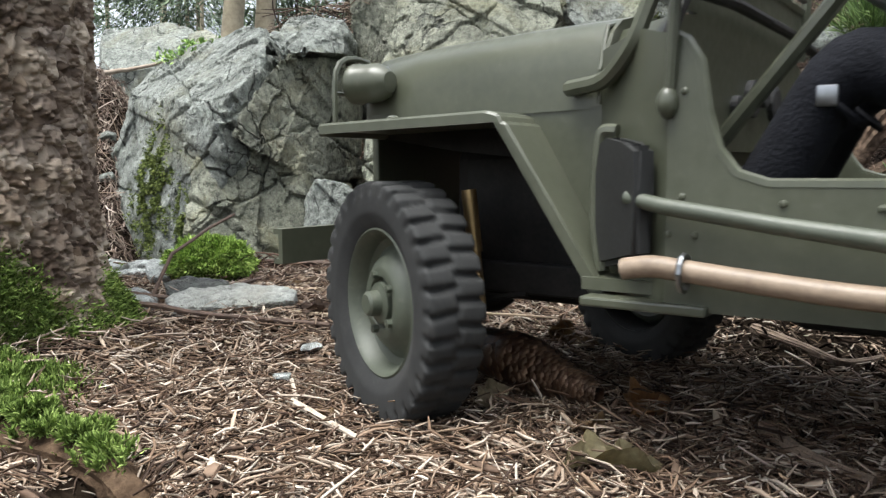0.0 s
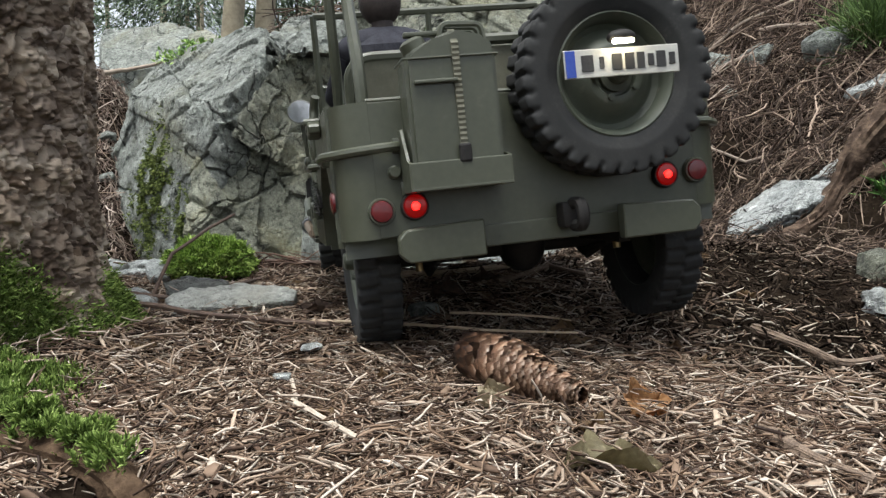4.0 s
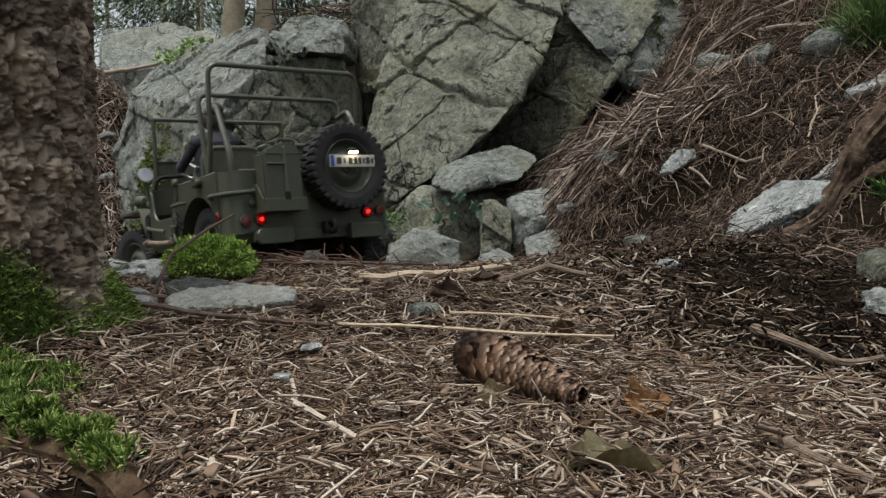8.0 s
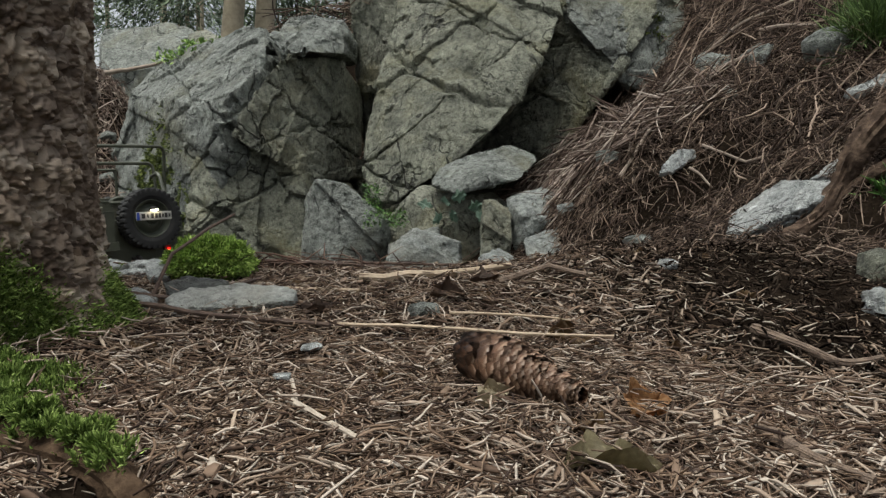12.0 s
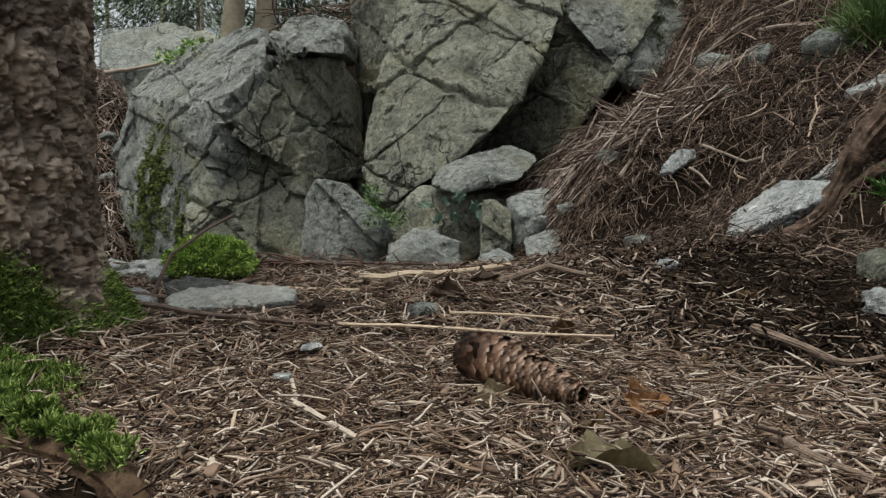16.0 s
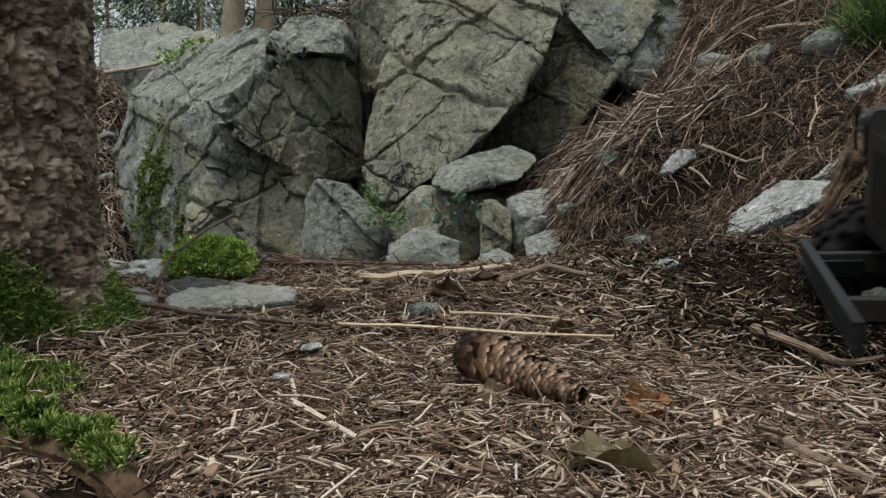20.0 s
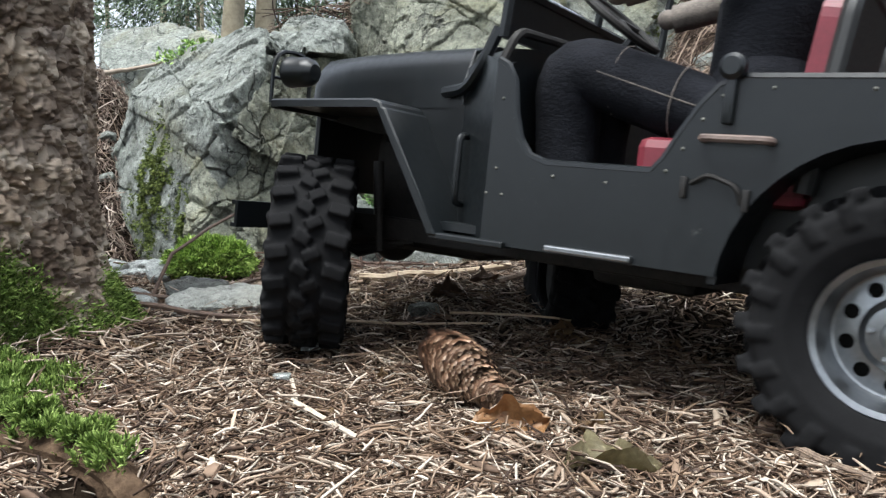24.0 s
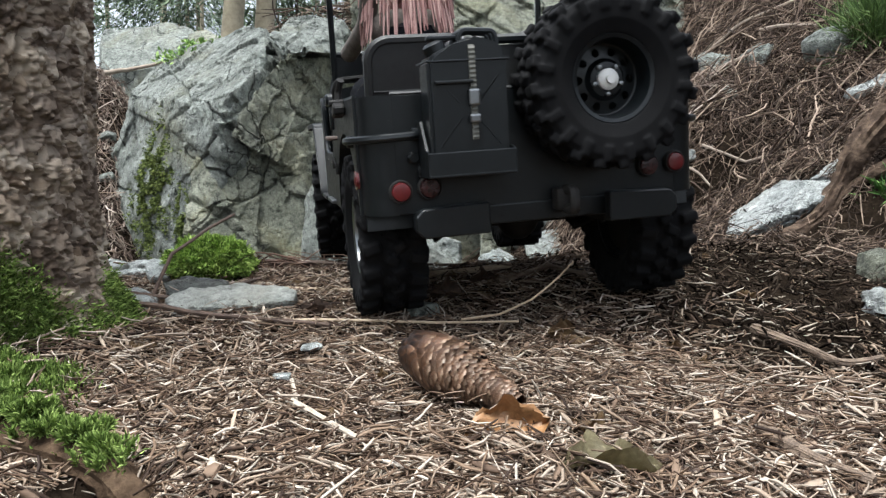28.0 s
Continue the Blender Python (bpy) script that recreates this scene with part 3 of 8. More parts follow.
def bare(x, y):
    """How bare the dark earth lies, 0 to 1: in patches on the bank, and at its foot; also bared to paint shade under
    the root and in a small hollow.
    """
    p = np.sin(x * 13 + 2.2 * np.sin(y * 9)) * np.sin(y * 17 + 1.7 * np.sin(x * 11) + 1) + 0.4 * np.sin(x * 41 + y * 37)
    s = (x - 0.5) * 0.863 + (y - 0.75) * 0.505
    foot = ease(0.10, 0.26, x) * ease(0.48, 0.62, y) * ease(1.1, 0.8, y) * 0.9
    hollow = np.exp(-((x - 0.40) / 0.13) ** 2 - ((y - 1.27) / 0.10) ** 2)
    # bared under the root: the dark soil also stands for its shade
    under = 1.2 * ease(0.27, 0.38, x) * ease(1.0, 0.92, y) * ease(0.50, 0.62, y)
    # the small hollow's shade is painted by baring dark soil in it
    burrow_shade = np.exp(-((x + 0.140) / 0.026) ** 2 - ((y - 0.312) / 0.026) ** 2) * 1.4
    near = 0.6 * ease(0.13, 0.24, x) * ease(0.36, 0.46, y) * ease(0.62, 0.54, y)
    return np.clip(ease(-0.2, 0.6, p) * ease(-0.1, 0.1, s) + foot + near + hollow + under + burrow_shade, 0, 1)


def scattered(n, near, far, spread=0.66, keep_bare=0.85):
    """Places on the floor in a fan before the track's start, even in the logarithm of their distance, sparse where the earth is bare."""
    r = np.exp(np.random.uniform(np.log(near), np.log(far), n))
    th = np.random.uniform(-spread, spread, n)
    x, y = r * np.sin(th), r * np.cos(th)
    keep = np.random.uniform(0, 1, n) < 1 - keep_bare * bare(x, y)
    return x[keep], y[keep]


def litter():
    """The needle litter on the track, thickest near the crest, and the twigs on the bank and in the hollow."""
    x, y = scattered(84000, 0.22, 1.7)
    n = len(x)
    ln, wd = 0.0128 * np.random.gamma(6, 1 / 6, n), 0.0008 + np.random.gamma(2.0, 0.00030, n)
    z = ground_z(x, y) + np.random.exponential(0.0024, n) + 0.0006
    ob = sticks("needle_litter", x, y, z, ln, wd, NEEDLE, 0.26, 0.19, follow=1.0, rings=3)
    tagged(ob, "tan and brown dry needles and slivers covering the floor", "needles", kind="stuff")
    n = 9000
    x, y = np.random.uniform(-2.6, 2.2, n), np.random.uniform(-2.0, 2.4, n)
    keep = (np.hypot(x, y) > 0.2) & ((np.abs(x) > 0.7 * np.abs(y)) | (y < 0)) & (x + 0.6 * y < 1.6)
    x, y = x[keep], y[keep]
    n = len(x)
    ob = sticks("strewn_twig", x, y, ground_z(x, y) + 0.002, np.random.uniform(0.02, 0.06, n), np.random.uniform(0.0015, 0.004, n), NEEDLE, 0.2, 0.3, 3, 1.0, 3)
    tagged(ob, "brown twigs strewn beside the track", "twigs", kind="stuff")
    x, y = scattered(3400, 0.22, 1.1)
    n = len(x)
    ob = sticks("bark_chip", x, y, ground_z(x, y) + 0.0024 + np.random.exponential(0.002, n), np.random.uniform(0.005, 0.014, n), 0.0014 + np.random.gamma(2, 0.0009, n), CHIP, 0.35, 0.2, 4, 1.0, 3, 0.22)
    tagged(ob, "brown and grey flakes of bark and cone scales in the litter", "chips", kind="stuff")
    x, y = scattered(1300, 0.25, 1.5, 0.62)
    n = len(x)
    ob = sticks("litter_twig", x, y, ground_z(x, y) + 0.004, np.random.uniform(0.022, 0.055, n), np.random.uniform(0.0014, 0.003, n), NEEDLE, 0.12, 0.09, 5, 1.0)
    tagged(ob, "short dry twigs strewn over the needle litter", "twigs", kind="stuff")
    n = 170000
    x, y = np.random.uniform(0.12, 1.35, n), 0.7 + 1.5 * np.random.uniform(0, 1, n) ** 1.5
    s = (x - 0.5) * 0.863 + (y - 0.75) * 0.505
    ok = (s > -0.06) & (np.abs(x) < 0.58 * y + 0.06) & (np.random.uniform(0, 1, n) < 1 - np.where(y < 1.02, 0.85, 0.4) * bare(x, y) - 0.55 * np.exp(-((x - 0.37) / 0.13) ** 2 - ((y - 1.25) / 0.07) ** 2)) & (np.hypot((x - 0.43) / 0.062, (y - 1.03) / 0.07) > 1)
    x, y = x[ok], y[ok]
    n = len(x)
    z = ground_z(x, y) + np.random.exponential(0.006, n)
    ob = sticks("bank_twig", x, y, z, 0.010 + np.random.gamma(2, 0.0085, n), np.random.uniform(0.0009, 0.0024, n), BANK_TWIG, 0.35, 0.28, 3, 1.0, 3)
    tagged(ob, "matted dead twigs and needles on the dark earth bank", "twigs", kind="stuff")
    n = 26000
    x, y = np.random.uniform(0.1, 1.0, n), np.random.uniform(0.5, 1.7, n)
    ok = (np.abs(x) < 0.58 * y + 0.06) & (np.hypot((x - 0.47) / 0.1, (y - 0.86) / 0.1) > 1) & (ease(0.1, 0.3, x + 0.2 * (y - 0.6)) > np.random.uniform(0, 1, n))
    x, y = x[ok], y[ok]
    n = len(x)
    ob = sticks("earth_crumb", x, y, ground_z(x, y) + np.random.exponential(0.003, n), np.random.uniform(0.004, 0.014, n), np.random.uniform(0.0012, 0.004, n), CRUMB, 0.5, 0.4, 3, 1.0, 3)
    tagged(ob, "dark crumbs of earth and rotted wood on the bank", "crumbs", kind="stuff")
    n = 9000
    x, y = np.random.uniform(-1.7, 0.2, n), np.random.uniform(1.6, 3.6, n)
    z = ground_z(x, y) + np.random.exponential(0.01, n)
    ob = sticks("hollow_debris", x, y, z, 0.02 + np.random.gamma(2, 0.02, n), np.random.uniform(0.0015, 0.005, n), BANK_TWIG, 0.35, 0.3, 3, 1.0, 3)
    tagged(ob, "brown twigs and bark debris in the hollow", "debris", kind="stuff")
    n = 6500
    y = np.random.uniform(1.2, 3.4, n)
    x = -np.random.uniform(0.33, 0.47, n) * y
    ob = sticks("slope_debris", x, y, ground_z(x, y) + np.random.exponential(0.008, n), 0.012 + np.random.gamma(2, 0.018, n), np.random.uniform(0.002, 0.007, n), STALK, 0.4, 0.3, 4, 1.0, 3, 0.5)
    tagged(ob, "broken stalks and bark strewn down the slope beside the cliff", "debris", kind="stuff")


litter()

# ---- cliff, boulders and stones ----
JOINTS = [Vector((0.58, 0.10, 0.81)).normalized(), Vector((0.93, 0.30, -0.22)).normalized(), Vector((-0.55, 0.25, 0.80)).normalized()]


def roughen(co, normal, seed, amp, joints=1.0):
    """Vertices moved along their normals: tilted facets, chips, and steps and clefts along three sets of joints."""
    off = Vector((seed * 3.17, seed * 1.71, seed * 2.3))
    fine = min(0.011 / amp if amp > 0 else 1.0, 6.0)
    out = np.empty(len(co))
    warp = np.empty(len(co))
    gate = np.empty(len(co))
    for i, p in enumerate(co):
        v = (Vector(p) + off) * fine
        a = noise.noise(v * 3.0)
        b = noise.noise(v * 9.0)
        c = noise.noise(v * 26.0)
        d = noise.noise(v * 70.0)
        w = Vector((v.x * 5.6 + 1.6 * v.z, v.y * 4.6, v.z * 4.4 - 1.8 * v.x)) + Vector((b, c, a)) * 0.05
        far, pts = noise.voronoi(w)
        h = pts[0]
        tilt = Vector((math.sin(h.x * 91.7 + h.z * 13), math.sin(h.y * 57.3 + 2), math.sin(h.z * 77.1 + h.x * 5)))
        facet = (w - h).dot(tilt)
        w2 = v * 17.0 + Vector((c, b, d)) * 0.2
        far2, pts2 = noise.voronoi(w2)
        h = pts2[0]
        chip = (w2 - h).dot(Vector((math.sin(h.x * 71.7 + h.y * 3), math.sin(h.y * 37.3 + 4), math.sin(h.z * 97.1))))
        out[i] = 0.15 * a + 0.12 * b + 0.12 * c + 0.14 * d + 0.6 * facet + 0.42 * chip
        warp[i] = 0.10 * a + 0.07 * b + 0.03 * c
        gate[i] = a + 0.6 * b
    v = (co + np.array(off)) * fine
    for k, d in enumerate(JOINTS):
        s = v @ np.array(d) * (7.0, 5.0, 6.0)[k] + warp * 2.2
        s = s + 0.3 * np.sin(s * 2.3 + k + seed)
        cell = np.floor(s)
        fr = s - cell
        tone = np.modf(np.abs(np.sin(cell * 12.9898 + k * 78.2 + seed) * 43758.5453))[0]
        edge = np.minimum(fr, 1 - fr)
        shown = np.clip(np.sin(cell * 3.7 + k) * 0.6 + gate * 1.6 + 0.35, 0, 1)
        out += joints * (0.6 * (tone - 0.5) - 1.1 * shown * np.exp(-(edge / 0.022) ** 2))
    return co + normal * (amp * out)[:, None]


def split_off(bm, at_, d):
    """Take away what lies beyond the plane through at_ that faces along d, and close the cut."""
    cut = bmesh.ops.bisect_plane(bm, geom=bm.verts[:] + bm.edges[:] + bm.faces[:], plane_co=at_, plane_no=d, clear_outer=True)
    rim = [e for e in cut["geom_cut"] if isinstance(e, bmesh.types.BMEdge)]
    if rim:
        bmesh.ops.contextual_create(bm, geom=rim)


def hewn(centre, size, faces):
    """A block of the given size whose corners are split off: each face is (turn, rise, reach from the centre);
    a turn of 0 looks along -y, 90 along +x, and rise is in degrees above the level."""
    bm = bmesh.new()
    bmesh.ops.create_cube(bm, size=1.0, matrix=Matrix.Translation(centre) @ Matrix.Diagonal((*size, 1)))
    for turn, rise, reach in faces:
        a, e = radians(turn), radians(rise)
        d = Vector((math.sin(a) * math.cos(e), -math.cos(a) * math.cos(e), math.sin(e)))
        split_off(bm, Vector(centre) + d * reach, d)
    return bm


def rough_mesh(bm, voxel, seed, amp, cuts=0):
    """A convex block, split along joints and shifted a little, fused into one even mesh and roughened."""
    rng = random.Random(seed * 7 + 1)
    pieces = [bm]
    for k in range(cuts):
        lo = Vector([min(v.co[q] for b in pieces for v in b.verts) for q in range(3)])
        hi = Vector([max(v.co[q] for b in pieces for v in b.verts) for q in range(3)])
        at_ = Vector([lo[q] + (hi[q] - lo[q]) * rng.uniform(0.25, 0.75) for q in range(3)])
        d = (JOINTS[k % 3] + Vector([rng.uniform(-0.25, 0.25) for _ in range(3)])).normalized()
        move = Vector((0, rng.choice((-1, 1)) * rng.uniform(0.006, 0.018), 0))
        turn = Matrix.Rotation(radians(rng.uniform(-2, 2)), 4, "Z")
        made = []
        for b in pieces:
            for side in (1, -1):
                q = b.copy()
                split_off(q, at_ + d * side * 0.003, d * side)
                if len(q.verts) < 4:
                    q.free()
                    continue
                if side < 0:
                    for v in q.verts:
                        v.co = at_ + (turn @ (v.co - at_)) + move
                made.append(q)
            b.free()
        pieces = made
    bm = bmesh.new()
    for b in pieces:
        tmp = bpy.data.meshes.new("piece")
        b.to_mesh(tmp)
        b.free()
        bm.from_mesh(tmp)
        bpy.data.meshes.remove(tmp)
    me = bpy.data.meshes.new("rock")
    bm.to_mesh(me)
    bm.free()
    tmp = new("rock_tmp", me)
    mod = tmp.modifiers.new("even", "REMESH")
    mod.mode, mod.voxel_size, mod.adaptivity = "VOXEL", voxel, 0.0
    done = bpy.data.meshes.new_from_object(tmp.evaluated_get(bpy.context.evaluated_depsgraph_get()))
    bpy.data.objects.remove(tmp)
    n = len(done.vertices)
    co, no = np.empty(n * 3, np.float32), np.empty(n * 3, np.float32)
    done.vertices.foreach_get("co", co)
    done.vertices.foreach_get("normal", no)
    co = roughen(co.reshape(-1, 3), no.reshape(-1, 3), seed, amp)
    done.vertices.foreach_set("co", co.astype(np.float32).ravel())
    done.polygons.foreach_set("use_smooth", np.full(len(done.polygons), True))
    done.update()
    done.set_sharp_from_angle(angle=radians(27))
    return done


def rock(name, label, material, voxel, seed, centre, size, faces):
    """A boulder or a block of the cliff, hewn and meshed at the voxel's size."""
    amp = 0.028 if voxel > 0.015 else 0.006 if name == "boulder" and voxel > 0.0051 else 0.014 if voxel > 0.0051 else 0.0042
    splits = {2: 2, 3: 2, 4: 1}.get(seed, 5) if amp == 0.014 else 1 if amp < 0.01 else 2
    me = rough_mesh(hewn(centre, size, faces), voxel, seed, amp, splits)
    me.materials.clear()
    me.materials.append(material)
    return tagged(new(name, me), label, "rock")


rock_face = rock("cliff_block", "weathered grey rock face with fine cracks", ROCK_GREY, 0.0052, 1, (-0.712, 2.453, 0.088), (0.587, 0.966, 0.849), [(-48, 12, 0.216), (96, -12, 0.201), (-102, -48, 0.302), (-42, 48, 0.29), (144, -18, 0.249), (-42, 0, 0.247), (-96, 24, 0.297), (120, -72, 0.348), (-120, 78, 0.381), (96, 24, 0.367), (48, -6, 0.471), (-42, 6, 0.234)])
rock("cliff_block", "dark overhanging rock block stained ochre", ROCK_DARK, 0.0052, 2, (-0.359, 2.26, 0.256), (0.286, 0.68, 0.325), [(48, 4, 0.155), (-96, 30, 0.093), (-96, -54, 0.108), (-132, 18, 0.125), (66, 0, 0.127), (-108, 78, 0.132), (-90, 30, 0.105), (96, 36, 0.17), (42, 4, 0.172), (96, -6, 0.16), (60, 4, 0.138), (-138, -84, 0.149)])
rock("cliff_block", "ochre-stained lower rock block under a long crack", ROCK_WARM, 0.0052, 3, (-0.440, 2.165, -0.040), (0.37, 0.533, 0.531), [(102, 66, 0.184), (66, 8, 0.186), (-150, -6, 0.163), (96, -30, 0.176), (12, 14, 0.236), (-96, 36, 0.225), (-174, -84, 0.24), (-96, 0, 0.166), (6, 4, 0.258), (-30, 16, 0.288), (84, 60, 0.191), (-174, -42, 0.211), (72, 0, 0.178), (96, 0, 0.183)])
rock("cliff_block", "rounded grey cap rock on the boulder", ROCK_GREY, 0.0052, 4, (-0.348, 2.244, 0.466), (0.191, 0.489, 0.13), [(6, 60, 0.078), (108, -84, 0.054), (-96, -42, 0.072), (-90, 36, 0.077), (-156, -60, 0.092), (48, 36, 0.11), (108, 84, 0.064), (-12, 54, 0.094), (-96, 72, 0.063), (-90, -36, 0.078), (90, 24, 0.094), (-12, 60, 0.08), (96, -6, 0.105)])
rock("cliff_block", "dark rough rock rib between two boulders", ROCK_DARK, 0.009, 5, (-0.176, 2.608, 0.436), (0.191, 0.556, 0.735), [(90, -6, 0.062), (-36, -6, 0.212), (-90, -6, 0.098), (0, 12, 0.286), (-180, 12, 0.253), (12, -30, 0.264), (102, -60, 0.278), (-180, 84, 0.344), (-96, 0, 0.102), (-30, 0, 0.228), (-78, -6, 0.12)])
rock("cliff_block", "big pale leaning boulder with chipped edges", ROCK_WARM, 0.0052, 6, (0.043, 2.146, 0.436), (0.455, 0.812, 0.771), [(-18, 36, 0.169), (96, -36, 0.155), (162, -30, 0.199), (-90, 12, 0.173), (-30, 30, 0.164), (96, -54, 0.205), (96, -6, 0.193), (162, 78, 0.392), (-6, 42, 0.19), (96, -30, 0.146), (-96, -24, 0.312), (-102, 6, 0.196), (138, -36, 0.158), (-42, 18, 0.222)])
rock("cliff_block", "greenish rock face in the shade of the boulder", ROCK_WARM, 0.0052, 7, (0.267, 2.236, 0.411), (0.546, 0.592, 0.732), [(-72, 24, 0.11), (90, -36, 0.155), (-36, 12, 0.148), (-6, 30, 0.217), (-96, 24, 0.106), (96, -66, 0.223), (132, -30, 0.196), (96, -12, 0.204), (-36, 6, 0.158), (-180, 78, 0.358), (-90, 24, 0.101)])
rock_shoulder = rock("cliff_block", "grey rock shoulder above the bank", ROCK_GREY, 0.0052, 8, (0.479, 2.219, 0.542), (0.341, 0.599, 0.469), [(12, 30, 0.173), (96, -24, 0.128), (-96, -42, 0.165), (-168, -24, 0.163), (-132, 78, 0.212), (90, -12, 0.125), (96, -48, 0.165), (-96, -6, 0.152), (-108, -78, 0.209), (-90, -36, 0.175)])
rock("cliff_block", "dark rock at the foot of the cliff", ROCK_DARK, 0.016, 9, (-0.07, 2.569, -0.081), (0.621, 0.538, 0.644), [(-114, 78, 0.255), (-18, 18, 0.253), (-180, -18, 0.218), (96, 0, 0.281), (-180, -84, 0.292), (-12, 48, 0.284), (-96, 0, 0.291), (-96, 12, 0.29), (-12, 12, 0.251), (96, 6, 0.294), (-96, -6, 0.302)])
rock("boulder", "pale slab of rock with a broken dark underside", ROCK_GREY, 0.006, 10, (0.087, 1.747, 0.126), (0.217, 0.373, 0.1), [(-30, 66, 0.048), (96, -78, 0.034), (-96, 66, 0.036), (174, -60, 0.059), (18, 66, 0.058), (90, -54, 0.056), (-96, -72, 0.063), (96, 54, 0.08), (-36, 54, 0.069), (-96, 30, 0.071), (-96, 72, 0.034)])
rock("boulder", "pale grey boulder at the foot of the cliff", ROCK_GREY, 0.0052, 11, (-0.209, 1.802, -0.05), (0.192, 0.283, 0.303), [(96, 48, 0.102), (-24, 18, 0.125), (-18, -24, 0.136), (132, -78, 0.138), (162, 0, 0.119), (96, -6, 0.092), (-96, 24, 0.123), (48, -6, 0.145), (-96, 0, 0.096), (-36, -12, 0.128), (114, 78, 0.133), (132, -84, 0.14), (0, -18, 0.143), (-66, 12, 0.12)])
rock("boulder", "low grey stone half buried in twigs", STONE_GREY, 0.005, 12, (-0.053, 1.572, -0.04), (0.094, 0.183, 0.099), [(-96, 72, 0.035), (-162, -24, 0.052), (0, 36, 0.069), (-90, -12, 0.044), (12, 0, 0.082), (-126, -84, 0.044), (-96, 54, 0.035), (96, -6, 0.046), (6, 60, 0.056), (-96, -12, 0.042), (-6, 48, 0.061)])
rock("boulder", "upright dark block with a pale top", ROCK_DARK, 0.005, 13, (0.095, 1.491, -0.002), (0.058, 0.142, 0.137), [(18, 18, 0.052), (-156, -24, 0.035), (-96, 0, 0.025), (18, 0, 0.059), (102, 48, 0.054), (-138, -78, 0.059), (-90, 6, 0.029), (30, 24, 0.05), (138, -12, 0.043), (-114, 0, 0.029), (60, 60, 0.059)])
rock("boulder", "split grey stone with a dark broken face", STONE_GREY, 0.005, 14, (0.187, 1.556, 0.03), (0.13, 0.211, 0.11), [(24, 54, 0.058), (-156, -30, 0.06), (24, -24, 0.087), (96, -18, 0.055), (-96, -12, 0.055), (-102, 72, 0.054), (-138, -84, 0.048), (-72, 0, 0.079), (96, 12, 0.062), (12, 60, 0.057), (42, -12, 0.082)])
rock("boulder", "flat pale stone at the foot of the bank", STONE_GREY, 0.005, 15, (0.196, 1.43, -0.017), (0.114, 0.2, 0.076), [(24, 54, 0.041), (-150, -36, 0.037), (90, -30, 0.036), (-96, 72, 0.03), (-96, -24, 0.044), (30, 6, 0.068), (120, -84, 0.031), (12, 60, 0.04), (108, 78, 0.042), (42, 12, 0.058), (96, -36, 0.034)])
rock("boulder", "small grey stone in the needle litter", STONE_GREY, 0.004, 16, (0.091, 1.337, -0.03), (0.064, 0.114, 0.039), [(96, -66, 0.011), (6, 72, 0.018), (-96, -36, 0.02), (-150, -48, 0.019), (-96, 72, 0.017), (96, 66, 0.02), (96, -60, 0.011), (18, 66, 0.021), (-90, -36, 0.022), (12, 6, 0.052), (168, -60, 0.016)])
rock("boulder", "distant grey rock outcrop below the trees", ROCK_GREY, 0.020, 17, (-1.259, 3.738, 0.432), (0.454, 0.877, 0.624), [(-6, 54, 0.332), (-90, -6, 0.196), (-180, -18, 0.339), (18, -6, 0.418), (-162, -84, 0.273), (96, 54, 0.29), (-66, 6, 0.292), (-126, 84, 0.302), (96, -6, 0.226), (-102, -12, 0.219), (90, -6, 0.233)])
rock("boulder", "distant dark rock beside the outcrop", ROCK_DARK, 0.020, 18, (-0.928, 3.392, 0.401), (0.209, 0.585, 0.56), [(-66, 0, 0.141), (96, 54, 0.203), (90, -6, 0.095), (0, -12, 0.258), (-90, -6, 0.097), (-6, 54, 0.283), (-180, -12, 0.25), (-180, -84, 0.258), (132, 0, 0.182), (-96, -6, 0.103), (-138, 84, 0.274)])


rock("boulder", "mossy greenish rock in the gap under the slab", ROCK_DARK, 0.006, 19, (0.02, 1.70, -0.01), (0.27, 0.16, 0.20), [(-10, 40, 0.085), (-30, 10, 0.085), (30, 20, 0.09), (-90, 40, 0.12), (90, 40, 0.12), (0, 80, 0.09)])
rock("boulder", "pale wedge of stone leaning under the slab", STONE_GREY, 0.005, 20, (-0.035, 1.50, -0.024), (0.15, 0.10, 0.085), [(-20, 50, 0.026), (-70, 55, 0.034), (100, 75, 0.030), (0, 10, 0.04), (90, 0, 0.07), (-90, 0, 0.07), (180, 20, 0.04)])


def stone(x, y, size, turn, label, material=STONE_PALE, sink=0.3, lift=0.0, lean=(0, 0), seed=0, name="stone"):
    """A loose angular stone lying on the ground at x, y."""
    rng = random.Random(seed)
    pts = []
    for sx in (-1, 1):
        for sy in (-1, 1):
            for sz in (-1, 1):
                pts.append((sx * rng.uniform(0.55, 1), sy * rng.uniform(0.5, 1), sz * rng.uniform(0.55, 1)))
    pts += [(rng.uniform(0.8, 1.15), 0, 0), (-rng.uniform(0.8, 1.15), 0, 0), (rng.uniform(-0.4, 0.4), -1.1, 0.1), (0, 0, 1.1)]
    pts = [Vector((a * size[0] / 2, b * size[1] / 2, c * size[2] / 2)) for a, b, c in pts]
    bm = bmesh.new()
    got = bmesh.ops.convex_hull(bm, input=[bm.verts.new(p) for p in pts])
    bmesh.ops.delete(bm, geom=[g for g in got["geom_interior"] if isinstance(g, bmesh.types.BMVert)], context="VERTS")
    me = rough_mesh(bm, max(min(size) / 15, 0.0016), seed + 40, min(size) * 0.045)
    me.materials.clear()
    me.materials.append(material)
    ob = new(name, me)
    z = float(ground_z(x, y)) + size[2] * (0.5 - sink) + lift
    ob.matrix_world = pose(x, y, z, lean[0], lean[1], turn)
    return tagged(ob, label, "stone")


